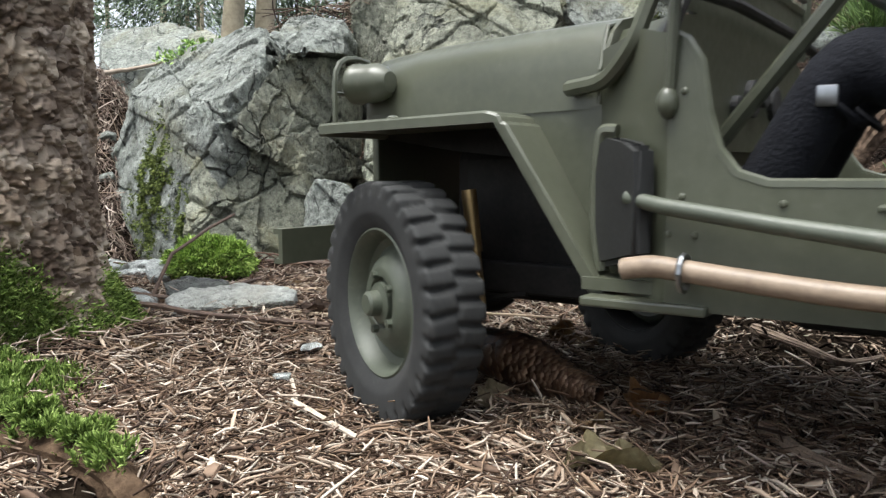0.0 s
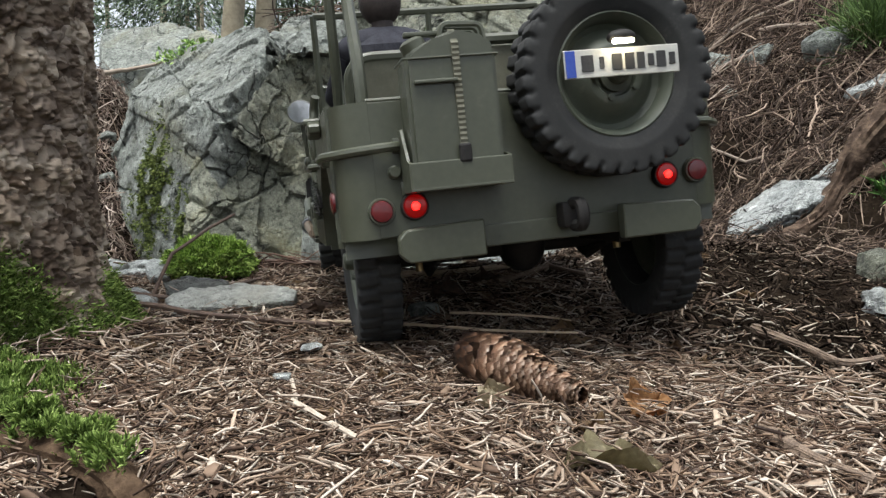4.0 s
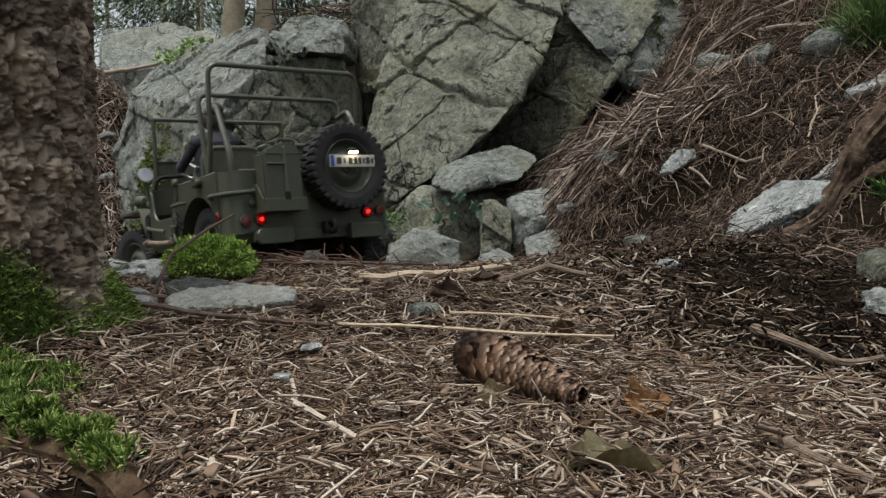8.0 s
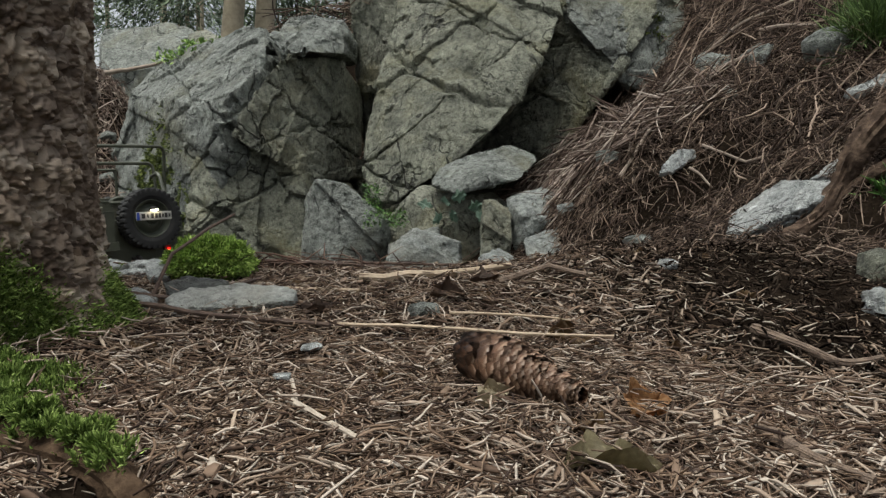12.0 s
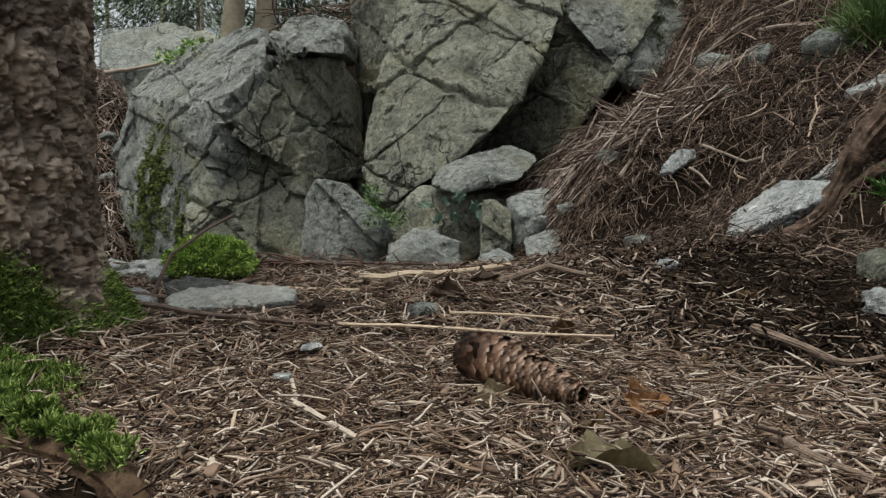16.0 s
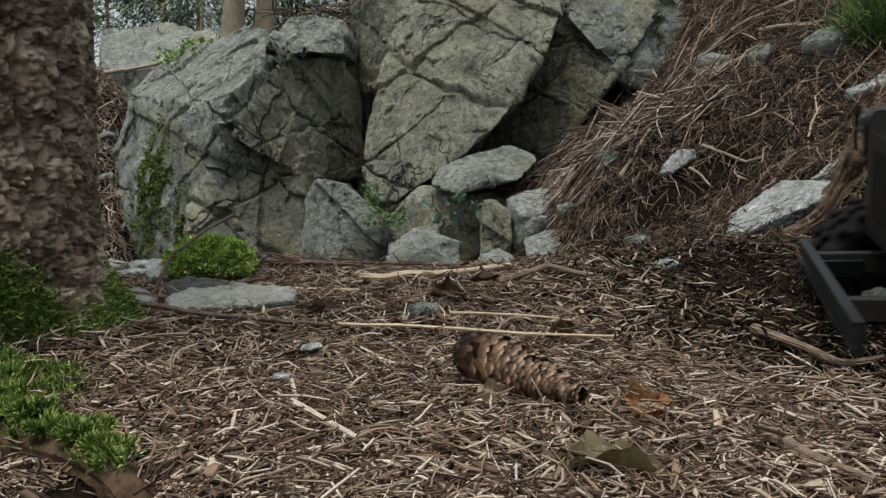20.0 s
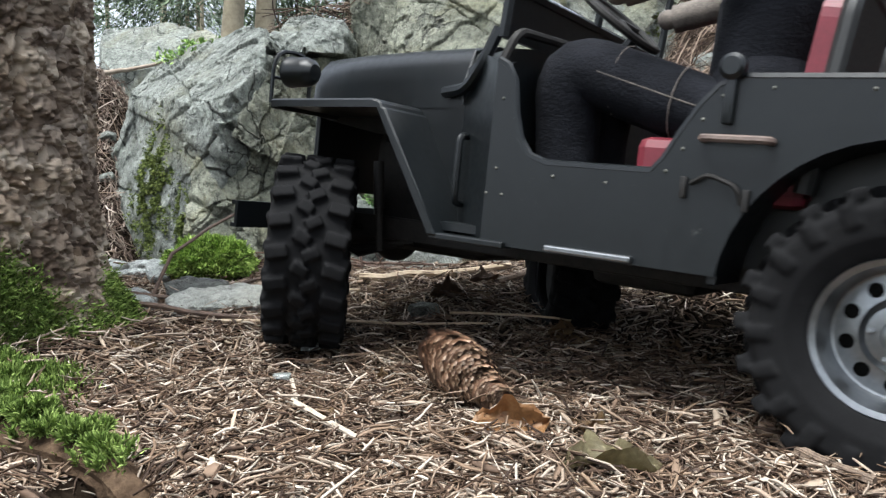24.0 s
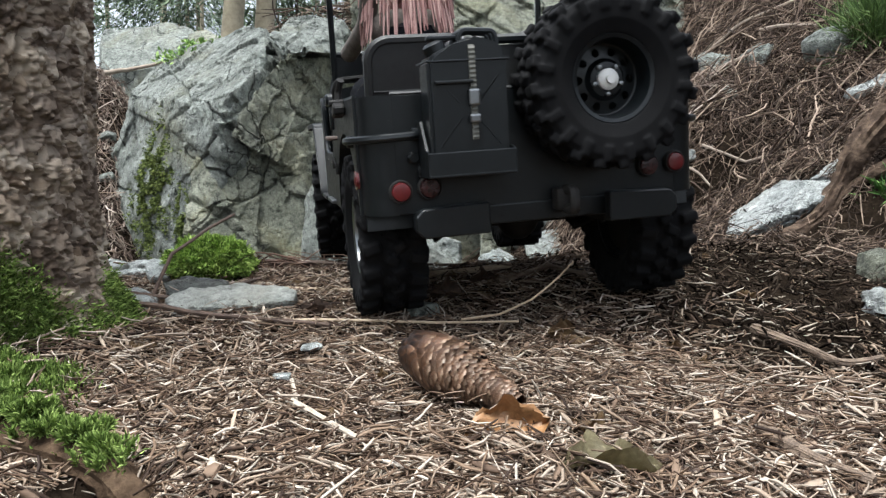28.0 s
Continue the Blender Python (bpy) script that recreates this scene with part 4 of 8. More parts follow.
def flat_stone(label, material, seed, centre, size, faces, name="stone"):
    """A flat broken stone, hewn like the rocks."""
    me = rough_mesh(hewn(centre, size, faces), 0.0028, seed, 0.0022)
    me.materials.clear()
    me.materials.append(material)
    return tagged(new(name, me), label, "stone")

# ---- the two model off-road cars, about 55 cm long (x forward, y to their left, z up from the tyre's foot at the back) ----


def arc(cx, cz, r, a0, a1, n):
    return [(cx + r * math.cos(radians(a0 + (a1 - a0) * i / n)), cz + r * math.sin(radians(a0 + (a1 - a0) * i / n))) for i in range(n + 1)]


def make_wheel(style, parent, name="wheel"):
    """A wheel about its own centre, outer face towards +y; the rim carries tyre, hub and bolts."""
    out = Matrix.Rotation(radians(-90), 4, "X")  # z to +y
    r, w, rim = style["tyre_r"], style["tyre_w"], style["rim_r"]
    h = w / 2
    bm = bmesh.new()
    if style["steel"]:
        ring, hole = rim * 0.68, rim * 0.105
        disc = [(rim * (0.84 - 0.02 * q), h * (0.02 + 0.004 * q)) for q in range(17)]
        lathe(bm, [(rim + 0.001, -h * 0.8), (rim + 0.003, h * 0.72), (rim + 0.0015, h * 0.80), (rim - 0.0012, h * 0.76), (rim - 0.0022, h * 0.5), (rim * 0.90, h * 0.16), (rim * 0.87, h * 0.04)] + disc
              + [(rim * 0.47, h * 0.16), (rim * 0.42, h * 0.24), (rim * 0.30, h * 0.26), (0, h * 0.26)], 140, out)
        spots = [Vector((ring * math.cos(2 * math.pi * i / 10), h * 0.05, ring * math.sin(2 * math.pi * i / 10))) for i in range(10)]

        def off(p, q):
            return math.hypot(p.x - q.x, p.z - q.z)
        gone = [f for f in bm.faces if abs(f.calc_center_median().y - h * 0.05) < h * 0.09 and min(off(f.calc_center_median(), q) for q in spots) < hole]
        bmesh.ops.delete(bm, geom=gone, context="FACES")
        for v in bm.verts:
            if v.is_boundary and abs(v.co.y - h * 0.05) < h * 0.1:
                q = min(spots, key=lambda c: off(v.co, c))
                d = off(v.co, q)
                if 0 < d < hole * 1.6:
                    v.co.x, v.co.z = q.x + (v.co.x - q.x) * hole / d, q.z + (v.co.z - q.z) * hole / d
    else:
        lathe(bm, [(rim + 0.001, -h * 0.8), (rim + 0.002, h * 0.70), (rim, h * 0.78), (rim - 0.002, h * 0.66), (rim - 0.0045, h * 0.15), (rim - 0.008, h * 0.02), (rim - 0.011, h * 0.1), (rim * 0.62, h * 0.42), (rim * 0.5, h * 0.62),
                   (rim * 0.46, h * 0.66), (rim * 0.36, h * 0.64), (rim * 0.33, h * 0.5), (0, h * 0.5)], 48, out)
    wheel = part(name, bm, style["rim_mat"], parent, style["rim_label"], smooth=True)
    bm = bmesh.new()
    k = r * (0.93 if style["steel"] else 0.952)
    lathe(bm, [(rim, -h * 0.7), (rim + 0.003, -h * 0.82), (rim + (k - rim) * 0.4, -h * 0.98), (k - 0.005, -h), (k - 0.001, -h * 0.88), (k, -h * 0.4), (k, h * 0.4), (k - 0.001, h * 0.88), (k - 0.005, h), (rim + (k - rim) * 0.4, h * 0.98),
               (rim + 0.003, h * 0.82), (rim, h * 0.7), (rim - 0.0005, 0), (rim, -h * 0.7)], 56, out)
    bmesh.ops.remove_doubles(bm, verts=bm.verts, dist=0.00005)
    n = style["lugs"]
    for i in range(n):
        for s in (-1, 1):
            a = 2 * math.pi * (i + (0.5 if s > 0 else 0)) / n
            m = Matrix.Rotation(a, 4, "Y")
            if style["steel"]:
                d = (r - k) * 1.25
                box(bm, (0, s * h * 0.72, k + d / 2 - 0.001), (0.0085, h * 0.55, d), 0.0009, m @ Matrix.Rotation(radians(s * 12), 4, "Z"))
                box(bm, (0.004, s * h * 0.22, k + d / 2 - 0.001), (0.0075, h * 0.42, d), 0.0009, m @ Matrix.Rotation(radians(s * -28), 4, "Z"))
                box(bm, (0, s * h * 0.97, k - 0.006), (0.006, h * 0.16, 0.011), 0.0008, m)
            else:
                d = (r - k) * 1.15
                box(bm, (0, s * h * 0.52, k + d / 2 - 0.0008), (0.0078, h * 0.92, d), 0.0006, m @ Matrix.Rotation(radians(s * 5), 4, "Z"))
                box(bm, (0, s * h * 0.97, k - 0.002), (0.007, h * 0.08, 0.007), 0.0005, m)
    tyre = part("tyre", bm, style["rubber"], wheel, style["tyre_label"], smooth=True)
    mod = tyre.modifiers.new("mould", "REMESH")
    mod.mode, mod.voxel_size = "VOXEL", 0.00135
    fused = bpy.data.meshes.new_from_object(tyre.evaluated_get(bpy.context.evaluated_depsgraph_get()))
    tyre.modifiers.clear()
    tyre.data = fused
    fused.materials.clear()
    fused.materials.append(style["rubber"])
    fused.polygons.foreach_set("use_smooth", [True] * len(fused.polygons))
    bm = bmesh.new()
    if style["steel"]:
        lathe(bm, [(0.0075, h * 0.1), (0.0075, h * 0.40), (0.006, h * 0.46), (0.003, h * 0.48), (0.003, h * 0.58), (0, h * 0.58)], 20, out)
    else:
        lathe(bm, [(0.0105, h * 0.4), (0.0105, h * 0.72), (0.0065, h * 0.78), (0.0062, h * 1.12), (0.0048, h * 1.2), (0, h * 1.2)], 20, out)
    part("hub", bm, style["hub_mat"], wheel, smooth=True)
    for i in range(0 if style["steel"] else 5):
        a = 2 * math.pi * i / 5
        bm = bmesh.new()
        lathe(bm, [(0.0022, 0), (0.0022, 0.003), (0, 0.0034)], 6, out @ Matrix.Translation((0.0145 * math.cos(a), 0.0145 * math.sin(a), h * 0.63)))
        part("wheel_nut", bm, style["rim_mat"], wheel)
    if style["steel"]:
        bm = bmesh.new()
        lathe(bm, [(rim * 0.9, -h * 0.5), (0, -h * 0.5)], 32, out)
        part("brake_drum", bm, CHASSIS, wheel, "black drum behind the rim")
    if style["steel"]:
        for i in range(5):
            a = 2 * math.pi * i / 5 + 0.3
            bm = bmesh.new()
            lathe(bm, [(0.0017, 0), (0.0017, 0.003), (0, 0.0032)], 6, out @ Matrix.Translation((rim * 0.36 * math.cos(a), rim * 0.36 * math.sin(a), h * 0.25)))
            part("wheel_nut", bm, STEEL, wheel)
    return wheel


def make_car(style):
    """One model car in open-tub army form. Returns its root and its four road wheels."""
    car = new("model_car")
    tagged(car, style["label"], "model car", group="model cars")
    paint = style["paint"]

    def p(name, bm, m=paint, label="", smooth=False, under=None):
        return part(name, bm, m, under or car, label, smooth)

    # tub sides, with wheel arch and scooped door opening
    outline = [(-0.070, 0.078), (-0.070, 0.162), (0.074, 0.162), (0.084, 0.158), (0.092, 0.149), (0.100, 0.136), (0.107, 0.123), (0.113, 0.1165), (0.170, 0.1165), (0.181, 0.120), (0.188, 0.129), (0.192, 0.142), (0.195, 0.160),
               (0.200, 0.168), (0.206, 0.171), (0.206, 0.070)] + [(0.080, 0.070)] + arc(0.003, 0.0635, 0.0735, 5, 172, 20)
    for s in (1, -1):
        bm = bmesh.new()
        slab(bm, outline, 0.004, Matrix.Translation((0, 0.127 if s > 0 else -0.131, 0)) @ SIDE)
        p("tub_side", bm)
        bm = bmesh.new()
        pts = [(x, s * 0.1292, z) for x, z in outline[1:15]]
        tube(bm, pts, 0.0022, 6)
        p("rolled_edge", bm, smooth=True)
        bm = bmesh.new()
        slab(bm, [(0.206, 0.070), (0.206, 0.171), (0.222, 0.176), (0.246, 0.172), (0.246, 0.070)], 0.004, Matrix.Translation((0, 0.127 if s > 0 else -0.131, 0)) @ SIDE)
        for v in bm.verts:
            v.co.y -= s * 0.030 * max(0, v.co.x - 0.206) / 0.04
        p("cowl_side", bm)
        bm = bmesh.new()
        n = 8
        for z0, z1 in ((0.078, 0.162),):
            ring = [(-0.070 - 0.0225 * math.sin(a), s * (0.1065 + 0.0225 * math.cos(a))) for a in [math.pi / 2 * i / n for i in range(n + 1)]]
            inner = [(-0.070 - 0.0185 * math.sin(a), s * (0.1065 + 0.0185 * math.cos(a))) for a in [math.pi / 2 * i / n for i in range(n + 1)]]
            slab(bm, ring + inner[::-1], z1 - z0, Matrix.Translation((0, 0, z0)))
        p("corner_panel", bm, smooth=True)
        bm = bmesh.new()
        slab(bm, [(x, z) for x, z in arc(0.003, 0.0635, 0.0775, 2, 178, 20)] + [(x, z) for x, z in arc(0.003, 0.0635, 0.0735, 178, 2, 20)], 0.040, Matrix.Translation((0, 0.087 if s > 0 else -0.127, 0)) @ SIDE)
        p("wheel_arch", bm, smooth=True)
        bm = bmesh.new()
        box(bm, (0.003, s * 0.085, 0.108), (0.15, 0.003, 0.07))
        p("inner_wall", bm)
    bm = bmesh.new()
    box(bm, (-0.0905, 0, 0.120), (0.004, 0.214, 0.084), 0.001)
    p("rear_panel", bm)
    bm = bmesh.new()
    tube(bm, [(-0.0905, 0.107, 0.162), (-0.0905, -0.107, 0.162)], 0.0022, 6)
    p("rolled_edge", bm, smooth=True)
    bm = bmesh.new()
    box(bm, (0.160, 0, 0.0765), (0.165, 0.252, 0.005))
    box(bm, (-0.005, 0, 0.0765), (0.168, 0.166, 0.005))
    p("floor_pan", bm)
    # cowl, dashboard, hood
    bm = bmesh.new()
    slab(bm, [(-0.126, 0.072), (0.126, 0.072), (0.126, 0.168), (0.112, 0.182), (0.06, 0.190), (-0.06, 0.190), (-0.112, 0.182), (-0.126, 0.168)], 0.030, Matrix(((0, 0, 1, 0.214), (1, 0, 0, 0), (0, 1, 0, 0), (0, 0, 0, 1))))
    for v in bm.verts:
        v.co.y *= 1 - 0.245 * (v.co.x - 0.206) / 0.04
    p("cowl", bm)
    bm = bmesh.new()
    slab(bm, [(-0.122, 0.130), (0.122, 0.130), (0.122, 0.166), (0.108, 0.174), (-0.108, 0.174), (-0.122, 0.166)], 0.003, Matrix(((0, 0, 1, 0.208), (1, 0, 0, 0), (0, 1, 0, 0), (0, 0, 0, 1))))
    dash = p("dashboard", bm)
    for yy, zz, rr in ((0.02, 0.155, 0.009), (0.0, 0.158, 0.006), (-0.02, 0.155, 0.009), (0.045, 0.150, 0.005)):
        bm = bmesh.new()
        lathe(bm, [(rr, 0), (rr, 0.003), (rr * 0.8, 0.0035), (0, 0.0032)], 16, Matrix.Translation((0.208, yy, zz)) @ Matrix.Rotation(radians(-90), 4, "Y"))
        part("gauge", bm, INK, dash)
    bm = bmesh.new()
    rows = []
    for x, w, dz in ((0.244, 0.100, 0.0), (0.262, 0.098, 0.0), (0.30, 0.092, 0.0), (0.36, 0.082, -0.001), (0.398, 0.075, -0.003), (0.404, 0.072, -0.006)):
        sec = [(w, 0.148), (w, 0.165 + dz), (w * 0.985, 0.174 + dz), (w * 0.94, 0.181 + dz), (w * 0.86, 0.1865 + dz), (w * 0.72, 0.190 + dz), (w * 0.45, 0.1925 + dz), (0, 0.1935 + dz)]
        sec = sec + [(-y, z) for y, z in sec[-2::-1]]
        rows.append([bm.verts.new((x, y, z)) for y, z in sec])
    for a, b in zip(rows, rows[1:]):
        for i in range(len(a) - 1):
            bm.faces.new((a[i], a[i + 1], b[i + 1], b[i]))
    bm.faces.new(rows[-1])
    bm.faces.new(rows[0])
    hood = p("hood", bm, smooth=True)
    for s in (1, -1):
        bm = bmesh.new()
        tube(bm, [(0.247, s * 0.1015, 0.1495), (0.247, s * 0.1015, 0.164), (0.247, s * 0.094, 0.183), (0.247, s * 0.05, 0.1935)], 0.0011, 6)
        part("hood_seam", bm, paint, hood)
        bm = bmesh.new()
        tube(bm, bent([(0.262, s * 0.1005, 0.157), (0.240, s * 0.110, 0.158), (0.226, s * 0.117, 0.170), (0.219, s * 0.113, 0.192)], 0.008), 0.0036, 8)
        p("hinge_bar", bm, smooth=True)
    # grille with upright bars
    bm = bmesh.new()
    box(bm, (0.402, 0, 0.128), (0.005, 0.136, 0.082), 0.002)
    grille = p("grille", bm)
    for i in range(9):
        bm = bmesh.new()
        box(bm, (0.4055, -0.04 + i * 0.01, 0.13), (0.002, 0.004, 0.055))
        part("grille_slot", bm, CHASSIS, grille)
    for s in (1, -1):
        bm = bmesh.new()
        ly = 0.100 if style["steel"] else 0.084
        lathe(bm, [(0, -0.013), (0.0055, -0.0125), (0.0088, -0.009), (0.0105, -0.004), (0.0105, 0.008), (0.0112, 0.009), (0.0112, 0.012), (0.0095, 0.013)], 24, Matrix.Translation((0.389, s * ly, 0.1695)) @ Matrix.Rotation(radians(90), 4, "Y"))
        lamp = p("headlight", bm, smooth=True)
        bm = bmesh.new()
        lathe(bm, [(0.0095, 0.0), (0.008, 0.002), (0, 0.004)], 24, Matrix.Translation((0.401, s * ly, 0.1695)) @ Matrix.Rotation(radians(90), 4, "Y"))
        part("lens", bm, MIRROR, lamp, "clear headlight lens")
        bm = bmesh.new()
        tube(bm, bent([(0.404, s * (ly - 0.022), 0.146), (0.404, s * (ly - 0.022), 0.184), (0.404, s * (ly + 0.014), 0.184), (0.404, s * (ly + 0.014), 0.146)], 0.016), 0.0016, 6)
        tube(bm, [(0.404, s * (ly - 0.021), 0.164), (0.404, s * (ly + 0.013), 0.164)], 0.0012, 6)
        p("lamp_guard", bm, smooth=True)
        # front fender: flat top, lip, sloping rear
        bm = bmesh.new()
        prof = [(0.392, 0.1395), (0.392, 0.1460), (0.290, 0.1480), (0.284, 0.1462), (0.240, 0.0705), (0.2335, 0.0705), (0.2365, 0.0765), (0.280, 0.1425), (0.286, 0.1438), (0.386, 0.1420), (0.386, 0.1395)]
        wide = 0.012 if style["steel"] else 0.0
        prof = [(x - wide if x > 0.3 else x, z) for x, z in prof]
        slab(bm, prof, 0.050 + wide, Matrix.Translation((0, 0.074 if s > 0 else -0.124 - wide, 0)) @ SIDE)
        bmesh.ops.bevel(bm, geom=[e for e in bm.edges], offset=0.0012, segments=1, affect="EDGES")
        fender = p("front_fender", bm)
        bm = bmesh.new()
        slab(bm, [(0.386, 0.1395), (0.386, 0.1440), (0.288, 0.1455), (0.262, 0.1080), (0.275, 0.118), (0.30, 0.128), (0.34, 0.132)], 0.003, Matrix.Translation((0, 0.072 if s > 0 else -0.075, 0)) @ SIDE)
        part("fender_skirt", bm, CHASSIS, fender)
        bm = bmesh.new()
        slab(bm, [(0.240, 0.072), (0.240, 0.153), (0.40, 0.153), (0.40, 0.1425), (0.296, 0.1445), (0.286, 0.1425), (0.248, 0.078)], 0.003, Matrix.Translation((0, -0.0015, 0)) @ SIDE)
        for v in bm.verts:
            v.co.y += s * (0.0985 - (v.co.x - 0.244) * 0.158)
        p("engine_side", bm)
        bm = bmesh.new()
        lathe(bm, [(0.0032, 0), (0.0032, 0.0015), (0.002, 0.0024), (0, 0.0028)], 14, Matrix.Translation((0.352, s * 0.112, 0.1465)))
        part("marker_lamp", bm, AMBER_GLOW if style["steel"] else paint, fender, "amber marker lamp" if style["steel"] else "")
        bm = bmesh.new()
        box(bm, (0.2145, s * 0.1285, 0.0705), (0.05, 0.012, 0.004), 0.001)
        p("step_plate", bm)
        if style["steel"]:
            bm = bmesh.new()
            box(bm, (0.140, s * 0.1328, 0.0725), (0.048, 0.005, 0.0035), 0.001)
            p("sill_plate", bm, STEEL, "worn metal sill plate")
        # frame rail and leaf springs
        bm = bmesh.new()
        box(bm, (0.18, s * 0.058, 0.066), (0.52, 0.008, 0.016), 0.001)
        p("frame_rail", bm, CHASSIS)
        for xc in (0.0, 0.355):
            for k in range(4):
                bm = bmesh.new()
                tube(bm, [(xc - 0.05 + k * 0.008, s * 0.062, 0.058 - k * 0.0022), (xc, s * 0.062, 0.050 - k * 0.0022), (xc + 0.05 - k * 0.008, s * 0.062, 0.058 - k * 0.0022)], 0.0018, 4)
                p("spring_leaf", bm, CHASSIS)
            bm = bmesh.new()
            tube(bm, [(xc - 0.03, s * 0.074, 0.050), (xc - 0.026, s * 0.074, 0.082)], 0.0028, 10)
            tube(bm, [(xc - 0.026, s * 0.074, 0.080), (xc - 0.022, s * 0.074, 0.112)], 0.0040, 10)
            p("shock_absorber", bm, BRASS if not style["steel"] else CHASSIS, "", True)
    for xc in (0.0, 0.355):
        bm = bmesh.new()
        tube(bm, [(xc, 0.098, 0.058), (xc, -0.098, 0.058)], 0.0065, 10)
        ball(bm, (xc, 0.02 if xc else -0.01, 0.058), (0.020, 0.018, 0.020), 8)
        p("axle", bm, CHASSIS, "", True)
    bm = bmesh.new()
    tube(bm, [(0.02, -0.01, 0.060), (0.14, 0.0, 0.066), (0.32, 0.02, 0.060)], 0.0052, 8)
    p("drive_shaft", bm, CHASSIS, "", True)
    bm = bmesh.new()
    box(bm, (0.31, 0, 0.095), (0.11, 0.09, 0.09), 0.012)
    p("engine_block", bm, CHASSIS)
    bm = bmesh.new()
    box(bm, (0.15, 0.0, 0.062), (0.07, 0.06, 0.028), 0.006)
    p("gearbox", bm, CHASSIS)
    bm = bmesh.new()
    for a, b in (((0.432, 0.108), (0.432, -0.108)),):
        slab(bm, [(0.4315, 0.0735), (0.4315, 0.0935), (0.4385, 0.0935), (0.4385, 0.0905), (0.4345, 0.0905), (0.4345, 0.0765), (0.4385, 0.0765), (0.4385, 0.0735)], 0.212, Matrix.Translation((0.008, -0.106, style["bumper_z"])) @ SIDE)
    p("front_bumper", bm)
    for s in (1, -1):
        bm = bmesh.new()
        box(bm, (0.424, s * 0.055, 0.082 + style["bumper_z"]), (0.035, 0.008, 0.014), 0.001)
        p("bumper_bracket", bm)

    # windshield
    wx, wz0, wz1, wy = 0.216, 0.187, style["screen_top"], 0.113
    bm = bmesh.new()
    for a, b in (((wx, wy, wz0), (wx - 0.008, wy, wz1)), ((wx, -wy, wz0), (wx - 0.008, -wy, wz1)), ((wx - 0.008, wy, wz1), (wx - 0.008, -wy, wz1)), ((wx, wy, wz0 + 0.029), (wx, -wy, wz0 + 0.029)), ((wx - 0.002, 0, wz0 + 0.03), (wx - 0.008, 0, wz1))):
        tube(bm, [a, b], 0.0034, 6)
    screen = p("windshield_frame", bm)
    bm = bmesh.new()
    box(bm, (wx, 0, wz0 + 0.014), (0.003, 2 * wy, 0.028))
    part("lower_panel", bm, paint, screen)
    for s in (1, -1):
        bm = bmesh.new()
        box(bm, (wx - 0.0045, s * wy / 2, (wz0 + 0.03 + wz1) / 2), (0.0012, wy - 0.006, wz1 - wz0 - 0.034), 0, Matrix.Translation((wx, 0, wz0)) @ Matrix.Rotation(radians(-4.5), 4, "Y") @ Matrix.Translation((-wx + 0.005, 0, -wz0)))
        pane = part("pane", bm, WINDOW, screen, "clear flat pane")
        pane.visible_shadow = False
        bm = bmesh.new()
        box(bm, (wx - 0.006, s * 0.09, wz0 + 0.033), (0.003, 0.012, 0.0035), 0.0006)
        part("wiper", bm, STEEL, screen, "steel wiper block")
        bm = bmesh.new()
        tube(bm, bent([(0.211, s * 0.118, 0.172), (0.206, s * 0.114, 0.190), (0.206, s * 0.05, 0.194), (0.206, s * 0.0, 0.194)], 0.012), 0.0028, 8)
        p("cowl_tube", bm, CHASSIS, "", True)

    # seats
    for s in (1, -1):
        y0 = 0.058 if s > 0 else -0.068
        bm = bmesh.new()
        box(bm, (0.092, y0, 0.1205), (0.088, 0.080, 0.032), 0.006)
        seat = p("seat_cushion", bm, style["seat_front"], style["seat_label"])
        bm = bmesh.new()
        tube(bm, bent([(0.128, y0 - 0.046, 0.09), (0.128, y0 - 0.046, 0.112), (0.128, y0 + 0.046, 0.112), (0.128, y0 + 0.046, 0.09)], 0.010), 0.0034, 8)
        part("seat_rail", bm, paint, seat, smooth=True)
        bm = bmesh.new()
        back = [(-0.043, 0), (0.043, 0), (0.043, 0.082)] + [(0.043 - 0.018 * (1 - math.cos(a)), 0.082 + 0.018 * math.sin(a)) for a in [radians(k * 15) for k in range(1, 7)]]
        back = back + [(-x, z) for x, z in back[::-1][:-2]]
        m = Matrix.Translation((0.046, y0, 0.112)) @ Matrix.Rotation(radians(-7), 4, "Y") @ Matrix(((0, 0, 1, 0), (1, 0, 0, 0), (0, 1, 0, 0), (0, 0, 0, 1)))
        slab(bm, back, 0.006, m)
        part("seat_back", bm, style["seat_back"], seat, style["seat_back_label"])
        bm = bmesh.new()
        slab(bm, [(x * 0.99, z * 0.99 + 0.0005) for x, z in back], 0.010, m @ Matrix.Translation((0, 0, 0.0062)))
        part("back_pad", bm, style["piping"] if style["steel"] else style["seat_front"], seat, style["piping_label"])
        bm = bmesh.new()
        loop = [m @ Vector((x * 1.02, z, 0.003)) for x, z in back[1:-1]]
        tube(bm, loop, 0.0046, 8)
        part("back_frame", bm, BLACK_SEAT if style["steel"] else style["paint"], seat, "", True)
        for zz in (0.034, 0.058):
            bm = bmesh.new()
            tube(bm, [m @ Vector((-0.041, zz, -0.0005)), m @ Vector((0.041, zz, -0.0005))], 0.0009, 5)
            part("rib", bm, style["seat_back"], seat)
    # rear bench
    bm = bmesh.new()
    box(bm, (-0.045, 0, 0.118), (0.045, 0.15, 0.014), 0.004)
    bench = p("rear_bench", bm, style["seat_front"])
    bm = bmesh.new()
    tube(bm, bent([(-0.072, 0.062, 0.12), (-0.076, 0.062, 0.198), (-0.076, -0.100, 0.198), (-0.072, -0.100, 0.12)], 0.014), 0.0038, 8)
    part("bench_frame", bm, paint, bench, smooth=True)
    bm = bmesh.new()
